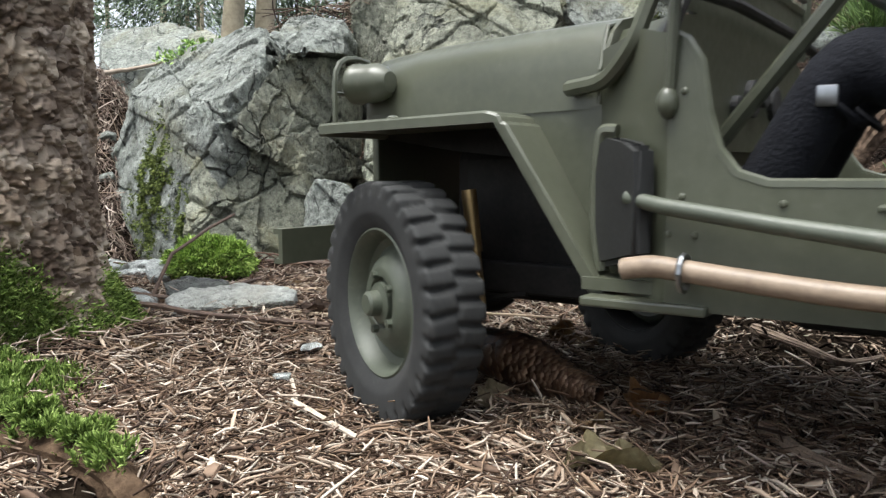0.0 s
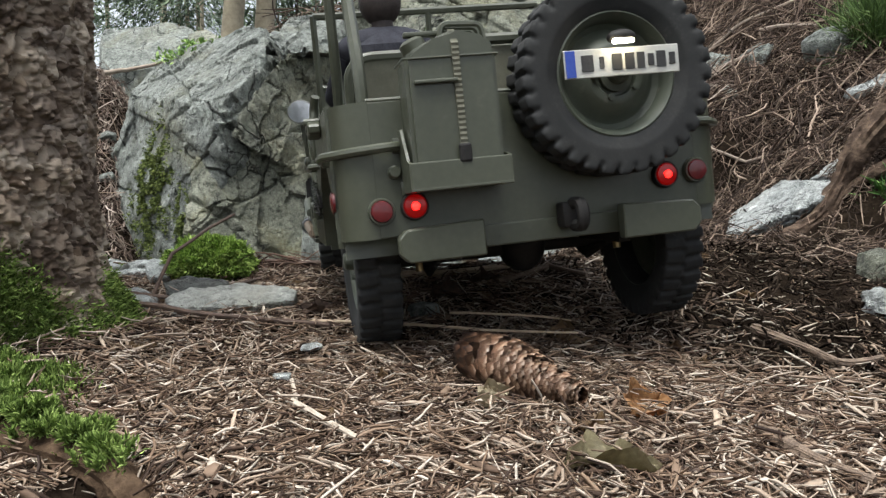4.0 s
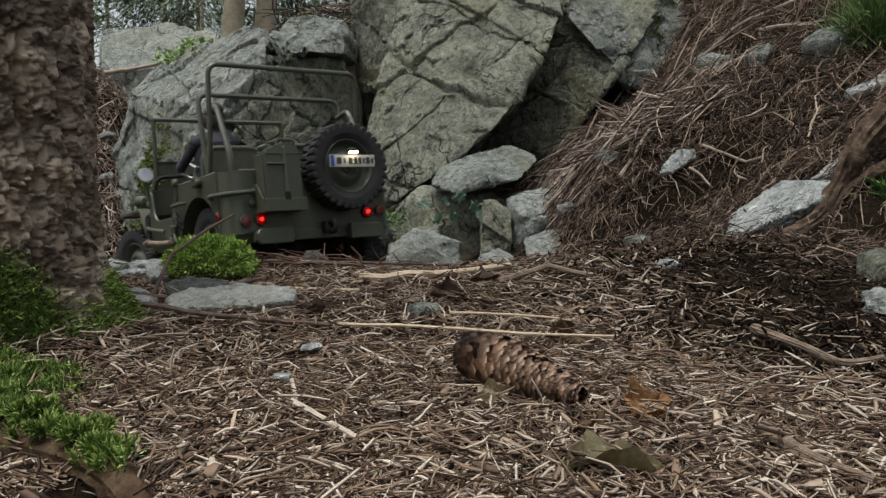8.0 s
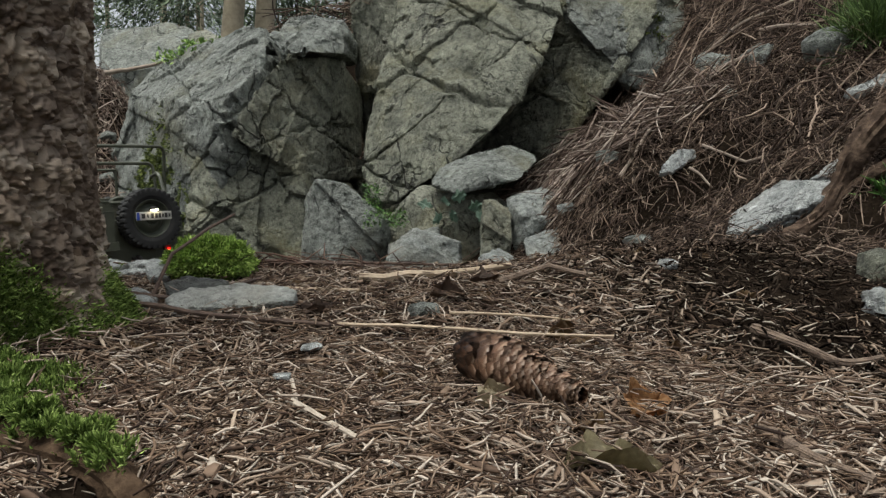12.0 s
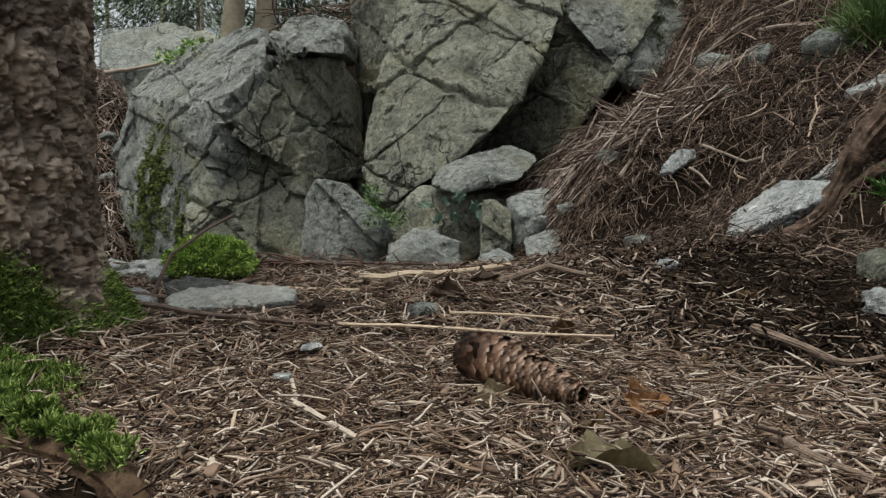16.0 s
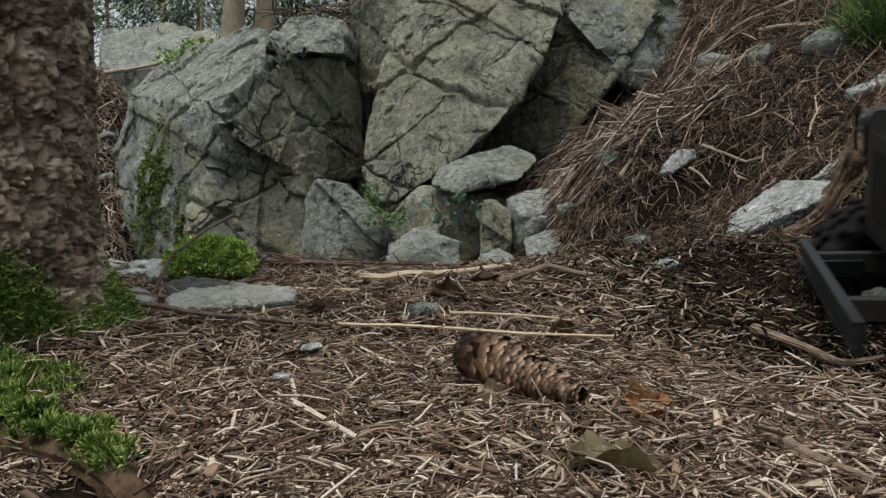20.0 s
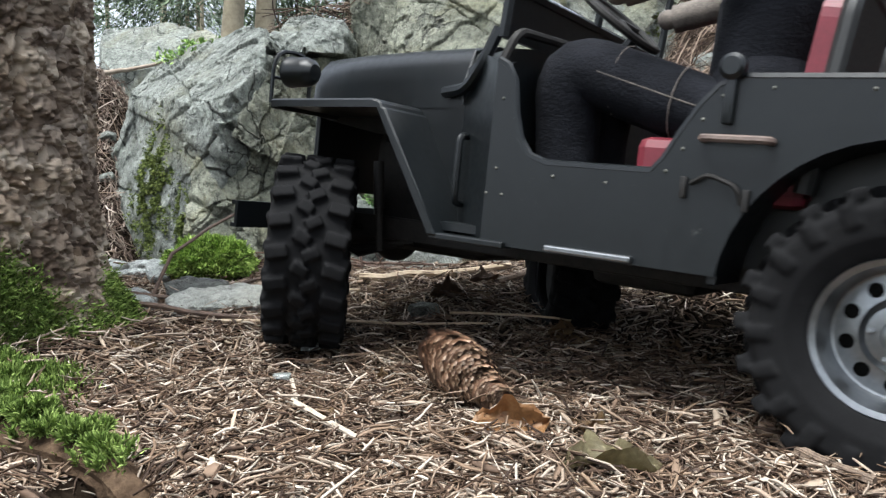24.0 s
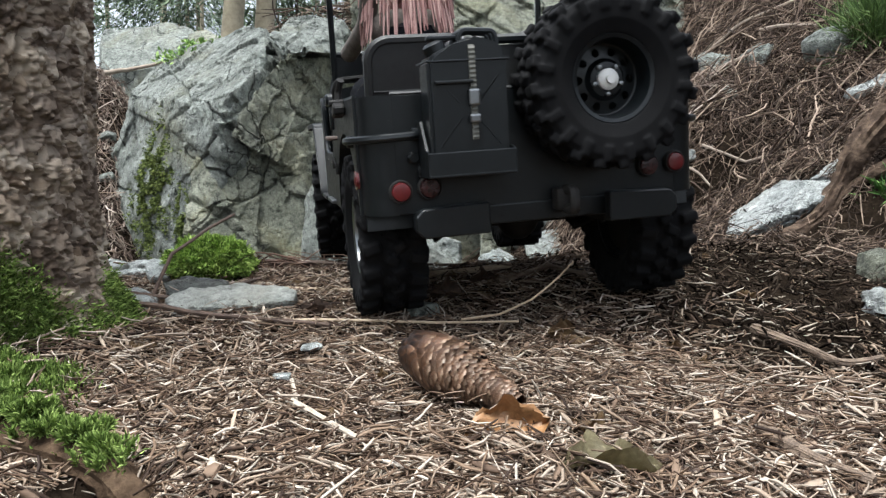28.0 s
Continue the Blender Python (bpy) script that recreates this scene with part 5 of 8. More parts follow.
    box(bm, (-0.074, -0.019, 0.168), (0.004, 0.154, 0.052), 0.001)
    part("bench_back", bm, style["seat_back"], bench)
    # steering
    bm = bmesh.new()
    grip = 0.034 if not style["steel"] else 0.027
    m = Matrix.Translation((0.158, 0.062, 0.196) if not style["steel"] else (0.170, 0.060, 0.206)) @ Matrix.Rotation(radians(-38), 4, "Y")
    tube(bm, [m @ Vector((grip * math.cos(t), grip * math.sin(t), 0)) for t in [2 * math.pi * i / 28 for i in range(29)]], 0.0024, 8)
    for t in (0.5, 2.6, 4.7):
        tube(bm, [m @ Vector((0, 0, 0)), m @ Vector((grip * math.cos(t), grip * math.sin(t), 0))], 0.0016, 6)
    p("steering_wheel", bm, CHASSIS if style["steel"] else STEEL, "", True)
    bm = bmesh.new()
    tube(bm, [(0.158, 0.062, 0.196), (0.232, 0.062, 0.105)], 0.0038, 8)
    p("steering_column", bm, paint, "", True)
    # rear: bumperettes, crossmember, hook, lamps, handles
    bm = bmesh.new()
    box(bm, (-0.088, 0, 0.073), (0.012, 0.19, 0.014), 0.001)
    p("rear_crossmember", bm)
    for s in (1, -1):
        bm = bmesh.new()
        slab(bm, [(s * 0.045, 0.0665), (s * 0.093, 0.0665), (s * 0.098, 0.0715), (s * 0.098, 0.0815), (s * 0.093, 0.0865), (s * 0.045, 0.0885)], 0.010, Matrix(((0, 0, 1, -0.112), (1, 0, 0, 0), (0, 1, 0, -0.004), (0, 0, 0, 1))))
        bmesh.ops.bevel(bm, geom=[e for e in bm.edges], offset=0.001, segments=1, affect="EDGES")
        p("bumperette", bm)
    bm = bmesh.new()
    box(bm, (-0.100, -0.015, 0.081), (0.014, 0.016, 0.016), 0.002)
    tube(bm, bent([(-0.104, -0.015, 0.088), (-0.120, -0.015, 0.088), (-0.120, -0.015, 0.074), (-0.104, -0.015, 0.074)], 0.006), 0.004, 8)
    p("tow_hook", bm, CHASSIS, "black tow hook", True)
    back = Matrix.Rotation(radians(-90), 4, "Y")
    lamps = ((0.0838, 0.0962, 0.0082, 1), (-0.0838, 0.1000, 0.0082, 1), (0.1045, 0.0948, 0.0078, 0), (-0.1055, 0.1010, 0.0078, 0))
    for y, z, r, lit in lamps:
        bm = bmesh.new()
        lathe(bm, [(r * 1.08, 0), (r * 1.08, 0.003), (r, 0.0045), (r * 0.9, 0.0045)], 20, Matrix.Translation((-0.0925, y, z)) @ back)
        house = p("lamp_rim" if lit else "reflector_rim", bm, CHASSIS if lit or style["steel"] else paint)
        bm = bmesh.new()
        lathe(bm, [(r * 0.92, 0.0035), (r * 0.8, 0.0055), (0, 0.0065)], 20, Matrix.Translation((-0.0925, y, z)) @ back)
        on = lit and style["lit"]
        part("tail_lens" if lit else "reflector", bm, TAIL_GLOW if on else DIM_LENS if lit else RED_LENS, house, "lit red tail lamp" if on else "dull red lens", True)
        if on:
            bm = bmesh.new()
            ball(bm, (-0.0990, y, z), (0.0014, 0.0026, 0.0026), 8)
            part("bulb", bm, TAIL_CORE, house, "bright bulb")
    bm = bmesh.new()
    lathe(bm, [(0.0072, 0), (0.0072, 0.0018), (0.005, 0.0028), (0, 0.003)], 20, Matrix.Translation((-0.066, 0.1302, 0.103)) @ Matrix.Rotation(radians(-90), 4, "X"))
    p("side_reflector", bm, RED_LENS, "round red side reflector", True)
    for s in (1, -1):
        bm = bmesh.new()
        path = [(-0.052, s * 0.131, 0.131), (-0.054, s * 0.1365, 0.1315), (-0.072, s * 0.1355, 0.132), (-0.092, s * 0.119, 0.1325), (-0.0985, s * 0.104, 0.133), (-0.0985, s * 0.092, 0.1335), (-0.0925, s * 0.088, 0.134)]
        tube(bm, bent(path, 0.006, 3), 0.0029, 8)
        box(bm, (-0.052, s * 0.1325, 0.131), (0.010, 0.005, 0.009), 0.001)
        box(bm, (-0.094, s * 0.088, 0.134), (0.005, 0.012, 0.009), 0.001)
        p("corner_handle", bm, smooth=True)
        bm = bmesh.new()
        q = 0.048 if not style["steel"] else 0.058
        tube(bm, bent([(0.088, s * 0.130, 0.133), (0.088, s * 0.138, 0.133), (q, s * 0.138, 0.133), (q, s * 0.130, 0.133)], 0.004), 0.0024 if q < 0.05 else 0.0019, 8)
        p("side_handle", bm, HANDLE if style["steel"] else paint, "worn tan grab handle" if style["steel"] else "", True)
        # strap and latch fittings on the side
        bm = bmesh.new()
        tube(bm, bent([(0.092, s * 0.1315, 0.112), (0.084, s * 0.134, 0.117), (0.070, s * 0.134, 0.112), (0.068, s * 0.1315, 0.104)], 0.005), 0.0012, 6)
        box(bm, (0.095, s * 0.1322, 0.110), (0.003, 0.003, 0.010), 0.0005)
        box(bm, (0.066, s * 0.1322, 0.106), (0.003, 0.003, 0.010), 0.0005)
        p("latch", bm, CHASSIS, "", True)
        bm = bmesh.new()
        slab(bm, [(-0.022, 0.152), (-0.004, 0.149), (-0.001, 0.156), (-0.012, 0.162), (-0.023, 0.158)], 0.009, Matrix.Translation((0, 0.131 if s > 0 else -0.140, 0)) @ SIDE)
        bmesh.ops.bevel(bm, geom=[e for e in bm.edges], offset=0.0012, segments=1, affect="EDGES")
        tube(bm, bent([(-0.010, s * 0.135, 0.158), (-0.008, s * 0.134, 0.170), (-0.014, s * 0.132, 0.178)], 0.004), 0.0030, 8)
        tube(bm, [(-0.012, s * 0.130, 0.161), (-0.012, s * 0.142, 0.161)], 0.0026, 8)
        p("bow_socket", bm, CHASSIS if style["steel"] else paint)
        bm = bmesh.new()
        lathe(bm, [(0.0062, 0), (0.0062, 0.004), (0.0042, 0.006), (0, 0.006)], 14, Matrix.Translation((0.0785, s * 0.131, 0.166)) @ Matrix.Rotation(radians(-90 * s), 4, "X"))
        box(bm, (0.0785, s * 0.1325, 0.152), (0.005, 0.004, 0.024), 0.001)
        p("hinge_eye", bm, smooth=True)
        bm = bmesh.new()
        tube(bm, bent([(0.236, s * 0.106, 0.130), (0.236, s * 0.117, 0.130), (0.236, s * 0.117, 0.090), (0.236, s * 0.106, 0.090)], 0.007), 0.0022, 8)
        p("cowl_handle", bm, smooth=True)
        for x, z in ((0.20, 0.150), (0.20, 0.112), (0.165, 0.110), (0.135, 0.109), (0.105, 0.117), (0.098, 0.128), (0.090, 0.142), (0.082, 0.153), (0.205, 0.098), (0.195, 0.098), (0.060, 0.157), (0.02, 0.157)):
            bm = bmesh.new()
            ball(bm, (x, s * 0.1312, z), (0.0009, 0.0008, 0.0009) if style["steel"] else (0.0014, 0.0009, 0.0014), 5)
            p("rivet", bm, WEB if style["steel"] else paint)

    # jerry can in its rack
    cy, cz = 0.0585, 0.1065
    bm = bmesh.new()
    slab(bm, [(0.0275, 0.0), (0.0275, 0.078), (0.023, 0.0855), (0.004, 0.0905), (-0.010, 0.0850), (-0.0235, 0.0790), (-0.0275, 0.0755), (-0.0275, 0.0)], 0.028, Matrix(((0, 0, 1, -0.1215), (-1, 0, 0, cy), (0, 1, 0, cz), (0, 0, 0, 1))))
    bmesh.ops.bevel(bm, geom=[e for e in bm.edges], offset=0.0026, segments=2, affect="EDGES")
    can = p("jerry_can", bm, smooth=True)
    cross = (((-0.021, 0.018), (-0.006, 0.036)), ((0.006, 0.046), (0.021, 0.064)), ((0.021, 0.018), (0.006, 0.036)), ((-0.006, 0.046), (-0.014, 0.055)))
    for a, b in cross if style["steel"] else ():
        bm = bmesh.new()
        tube(bm, [(-0.1210, cy - a[0], cz + a[1]), (-0.1210, cy - b[0], cz + b[1])], 0.0008, 5)
        part("pressed_rib", bm, paint, can)
    bm = bmesh.new()
    tube(bm, [(-0.0925, cy - 0.0282, cz + 0.0745), (-0.1222, cy - 0.0282, cz + 0.0745), (-0.1222, cy + 0.0282, cz + 0.0745), (-0.0925, cy + 0.0282, cz + 0.0745)], 0.0008, 5)
    part("seam", bm, paint, can)
    bm = bmesh.new()
    box(bm, (-0.1232, cy + 0.010, cz + 0.0605), (0.004, 0.026, 0.0024), 0.0008)
    part("pressed_rib", bm, paint, can)
    for k in range(3):
        bm = bmesh.new()
        tube(bm, bent([(-0.097 - k * 0.009, cy + 0.004, cz + 0.086), (-0.097 - k * 0.009, cy + 0.002, cz + 0.0945), (-0.097 - k * 0.009, cy - 0.0215, cz + 0.0935), (-0.097 - k * 0.009, cy - 0.0235, cz + 0.080)], 0.004), 0.0019, 6)
        part("carry_handle", bm, paint, can, smooth=True)
    bm = bmesh.new()
    lathe(bm, [(0.0078, 0), (0.0078, 0.006), (0.005, 0.008), (0, 0.0085)], 16, Matrix.Translation((-0.1075, cy + 0.0175, cz + 0.0805)) @ Matrix.Rotation(radians(-22), 4, "X"))
    box(bm, (-0.1075, cy + 0.012, cz + 0.0905), (0.006, 0.024, 0.003), 0.0008)
    part("filler_cap", bm, paint, can, smooth=True)
    bm = bmesh.new()
    box(bm, (-0.1238, cy, cz + 0.0065), (0.0022, 0.0615, 0.0165), 0.0008)
    box(bm, (-0.108, cy, cz - 0.0012), (0.034, 0.0615, 0.0022), 0.0006)
    for yy, hi in ((cy + 0.0302, 0.036), (cy - 0.0302, 0.018)):
        slab(bm, [(-0.0925, cz - 0.002), (-0.1245, cz - 0.002), (-0.1245, cz + 0.0145), (-0.118, cz + 0.016), (-0.102, cz + hi), (-0.0925, cz + hi)], 0.0018, Matrix.Translation((0, yy - 0.0009, 0)) @ SIDE)
    p("can_rack", bm)
    bm = bmesh.new()
    w = 0.0021
    low, n = (0.018, 48) if not style["steel"] else (0.022, 46)
    edge = []
    for i in range(n):
        z = cz + low + i * (0.0925 - low) / n
        edge.append((-0.1232 - 0.0005 * (i % 2) + max(0, i - n + 7) * 0.0012, z))
    slab(bm, edge + [(x + 0.0018, z) for x, z in edge[::-1]], 2 * w, Matrix.Translation((0, cy - 0.003 - w, 0)) @ SIDE)
    p("strap", bm, WEB if style["steel"] else CANVAS, "grey ribbed strap" if style["steel"] else "olive webbing strap")
    for z, hgt in (((0.018, 0.011),) if not style["steel"] else ((0.036, 0.006), (0.050, 0.011))):
        bm = bmesh.new()
        box(bm, (-0.1245, cy - 0.003, cz + z), (0.003, 0.0078, hgt), 0.0014)
        p("buckle", bm, STEEL if style["steel"] else CHASSIS)
    # pendant socket and chain
    bm = bmesh.new()
    lathe(bm, [(0.0042, 0), (0.0042, 0.004), (0.003, 0.0055), (0, 0.0055)], 16, Matrix.Translation((-0.0925, 0.094, 0.118)) @ back)
    box(bm, (-0.0945, 0.089, 0.1075), (0.002, 0.004, 0.008), 0.0005)
    p("trailer_socket", bm, paint, "", True)

    # spare wheel
    spare = make_wheel(style["spare"], car, "spare_wheel")
    spare.matrix_basis = pose(-0.1105, -0.043, 0.1635, 0, 0, 90)
    bm = bmesh.new()
    box(bm, (-0.098, -0.043, 0.150), (0.012, 0.04, 0.05), 0.002)
    p("spare_bracket", bm)
    if style["lit"]:
        bm = bmesh.new()
        box(bm, (-0.1365, -0.041, 0.1685), (0.0016, 0.072, 0.0165), 0.0005)
        plate = p("number_plate", bm, PLATE, "white plate with unreadable dark bars")
        bm = bmesh.new()
        box(bm, (-0.1375, -0.041 + 0.0325, 0.1685), (0.0008, 0.006, 0.0155))
        part("blue_strip", bm, PLATE_BLUE, plate)
        for y, w in ((0.022, 0.0075), (0.013, 0.003), (0.0035, 0.0065), (-0.0045, 0.006), (-0.0115, 0.005), (-0.0180, 0.004), (-0.0245, 0.006), (-0.0315, 0.004)):
            bm = bmesh.new()
            box(bm, (-0.1376, -0.041 + y, 0.1685), (0.0006, w, 0.0095 if w > 0.0045 else 0.007), 0.0002)
            part("bar", bm, INK, plate)
        bm = bmesh.new()
        ball(bm, (-0.138, -0.041, 0.1825), (0.006, 0.009, 0.0045), 10)
        lamp = p("plate_lamp", bm, CHASSIS, "small plate lamp, lit", True)
        bm = bmesh.new()
        box(bm, (-0.1425, -0.040, 0.1795), (0.003, 0.013, 0.0028), 0.001)
        part("lamp_window", bm, PLATE_GLOW, lamp, "glowing warm white window")
        # bows of the folded top
        for x, z, w, foot in ((-0.042, 0.315, 0.117, (-0.012, 0.150)), (0.012, 0.284, 0.114, (-0.008, 0.155))):
            bm = bmesh.new()
            tube(bm, bent([(foot[0], w, foot[1]), (foot[0] + (x - foot[0]) * 0.5, w, 0.20), (x, w, z), (x, -w, z), (foot[0] + (x - foot[0]) * 0.5, -w, 0.20), (foot[0], -w, foot[1])], 0.016, 5), 0.0036, 8)
            p("top_bow", bm, smooth=True)
        for s in (1, -1):
            bm = bmesh.new()
            tube(bm, bent([(0.002, s * 0.106, 0.255), (-0.030, s * 0.106, 0.262), (-0.066, s * 0.106, 0.186), (-0.068, s * 0.106, 0.13)], 0.014, 5), 0.0042, 8)
            p("bow_stay", bm, smooth=True)
        # mirror on its arm
        bm = bmesh.new()
        tube(bm, [(0.206, 0.131, 0.142), (0.203, 0.134, 0.182)], 0.0022, 8)
        ball(bm, (0.206, 0.132, 0.146), (0.004, 0.004, 0.006), 8)
        arm = p("mirror_arm", bm, smooth=True)
        bm = bmesh.new()
        m = Matrix.Translation((0.2005, 0.135, 0.194)) @ Matrix.Rotation(radians(-70), 4, "Y") @ Matrix.Rotation(radians(-6), 4, "X") @ Matrix.Diagonal((0.68, 0.68, 0.68, 1))
        lathe(bm, [(0, -0.006), (0.012, -0.005), (0.0175, -0.001), (0.0185, 0.0015), (0.0170, 0.0020)], 28, m)
        part("mirror_bowl", bm, paint, arm, smooth=True)
        bm = bmesh.new()
        lathe(bm, [(0.0170, 0.0018), (0, 0.0018)], 28, m)
        part("mirror_face", bm, MIRROR, arm, "round mirror face")
        # lashing chain and spring behind the shovel
        bm = bmesh.new()
        tube(bm, [(0.082 + 0.0026 * math.cos(k * 0.7), 0.1345 + 0.0026 * math.sin(k * 0.7), 0.123 - 0.00022 * k) for k in range(100)], 0.0006, 4)
        p("coil_spring", bm, OLIVE_WORN, "small olive-grey spring", True)
        for k in range(7):
            bm = bmesh.new()
            m = Matrix.Translation((0.086 - 0.0052 * k, 0.1345, 0.1005 + 0.004 * math.sin(k * 1.1))) @ Matrix.Rotation(radians(70 * (k % 2) + 15), 4, "X")
            tube(bm, [m @ Vector((0.0042 * math.cos(t), 0.0026 * math.sin(t), 0)) for t in [2 * math.pi * i / 12 for i in range(13)]], 0.0008, 5)
            p("chain_link", bm, CHASSIS)
        bm = bmesh.new()
        box(bm, (0.091, 0.1345, 0.0985), (0.010, 0.007, 0.014), 0.0015)
        tube(bm, bent([(0.086, 0.1375, 0.092), (0.080, 0.1385, 0.084), (0.076, 0.1375, 0.078)], 0.004), 0.0018, 6)
        p("clamp", bm, paint, "", True)
        # shovel, axe and its leather cover
        bm = bmesh.new()
        tube(bm, [(0.221, 0.132, 0.1115), (0.205, 0.1365, 0.1085), (0.165, 0.1385, 0.1030), (0.122, 0.1385, 0.0978)], 0.0031, 10, taper=[0.9, 1.0, 1.0, 1.2])
        slab(bm, [(0.126, 0.0962), (0.117, 0.1010), (0.108, 0.1055), (0.096, 0.1065), (0.091, 0.103), (0.093, 0.092), (0.098, 0.0825), (0.106, 0.0820), (0.117, 0.0905)], 0.0024, Matrix.Translation((0, 0.1365, 0)) @ SIDE)
        p("shovel", bm, OLIVE_WORN, "olive painted shovel", True)
        bm = bmesh.new()
        tube(bm, bent([(0.219, 0.139, 0.0850), (0.208, 0.139, 0.0870), (0.18, 0.139, 0.0842), (0.14, 0.139, 0.0810), (0.098, 0.139, 0.0805)], 0.02), 0.0041, 10, taper=None)
        axe = p("axe_handle", bm, WOOD, "pale bare wood axe handle", True)
        bm = bmesh.new()
        box(bm, (0.095, 0.139, 0.0830), (0.0065, 0.005, 0.010), 0.001)
        part("axe_head", bm, WOOD, axe)
        bm = bmesh.new()
        tube(bm, [(0.196, 0.139 + 0.006 * math.cos(t), 0.085 + 0.0065 * math.sin(t)) for t in [2 * math.pi * i / 12 for i in range(13)]], 0.0011, 5)
        p("axe_ring", bm, STEEL, "steel ring clip")
        side = Matrix.Translation((0.2245, 0.1225, 0.1085)) @ Matrix.Rotation(radians(-37), 4, "Z")
        bm = bmesh.new()
        slab(bm, [(-0.016, -0.020), (0.012, -0.026), (0.0145, -0.010), (0.0150, 0.012), (0.0135, 0.027), (0.006, 0.0235), (-0.006, 0.0215), (-0.017, 0.0225), (-0.0155, 0.004)], 0.0085, side @ Matrix.Translation((0, -0.002, 0)) @ SIDE)
        bmesh.ops.bevel(bm, geom=[e for e in bm.edges], offset=0.0022, segments=2, affect="EDGES")
        cover = p("blade_cover", bm, BLACK_SEAT, "black leather blade cover", True)
        bm = bmesh.new()
        tube(bm, bent([side @ Vector(q) for q in ((0.011, -0.001, 0.029), (0.0165, 0.003, 0.0295), (0.0185, 0.004, 0.010), (0.0185, 0.004, -0.012), (0.0150, 0.003, -0.028))], 0.008), 0.0028, 8)
        part("cover_bracket", bm, paint, cover, "", True)

    wheels = []
    for i, (x, y) in enumerate(((0.0, 0.106), (0.0, -style["track"]), (0.355, 0.106), (0.355, -style["track"]))):
        w = make_wheel(style, car) if i == 0 else copy_part(wheels[0])
        w.location = (x, y, style["hub_z"][i // 2])
        if y < 0:
            w.rotation_euler = (0, 0, math.pi)
        wheels.append(w)
    return car, wheels


def copy_part(ob):
    """A further part like ob, with its own parts, under the same thing."""
    made = ob.copy()
    scene.collection.objects.link(made)
    for ch in ob.children:
        c = ch.copy()
        scene.collection.objects.link(c)
        c.parent = made
    return made


GREEN = dict(track=0.112, rubber=RUBBER_DUSTY, label="olive green model army car, open top, tail lamps lit", paint=OLIVE, steel=False, lit=True, tyre_r=0.0615, tyre_w=0.030, rim_r=0.037, lugs=33, rim_mat=OLIVE_WORN, hub_mat=OLIVE_WORN, rim_label="olive painted rim",
             tyre_label="black bar-tread tyre", screen_top=0.284, bumper_z=-0.004, seat_front=CANVAS, seat_back=CANVAS, piping=OLIVE, seat_label="olive canvas seat", seat_back_label="", piping_label="", hub_z=(0.0605, 0.056))
GREEN["spare"] = dict(GREEN, tyre_w=0.034)
DARK = dict(track=0.118, rubber=RUBBER, label="satin black model off-road car with chunky tyres", paint=BLACK_PAINT, steel=True, lit=False, tyre_r=0.065, tyre_w=0.051, rim_r=0.0325, lugs=20, rim_mat=STEEL, hub_mat=STEEL, rim_label="polished steel rim",
            tyre_label="chunky mud tyre", screen_top=0.284, bumper_z=-0.020, seat_front=RED_SEAT, seat_back=BLACK_SEAT, piping=RED_SEAT, seat_label="red seat cushion", seat_back_label="ribbed black seat back", piping_label="red seat edge", hub_z=(0.0545, 0.046))
DARK["spare"] = dict(DARK, rim_mat=BLACK_PAINT, hub_mat=WHITE_PLASTIC, rim_label="black spare rim", tyre_w=0.047, tyre_r=0.062, rim_r=0.0285)
green_car, green_wheels = make_car(GREEN)
dark_car, dark_wheels = make_car(DARK)


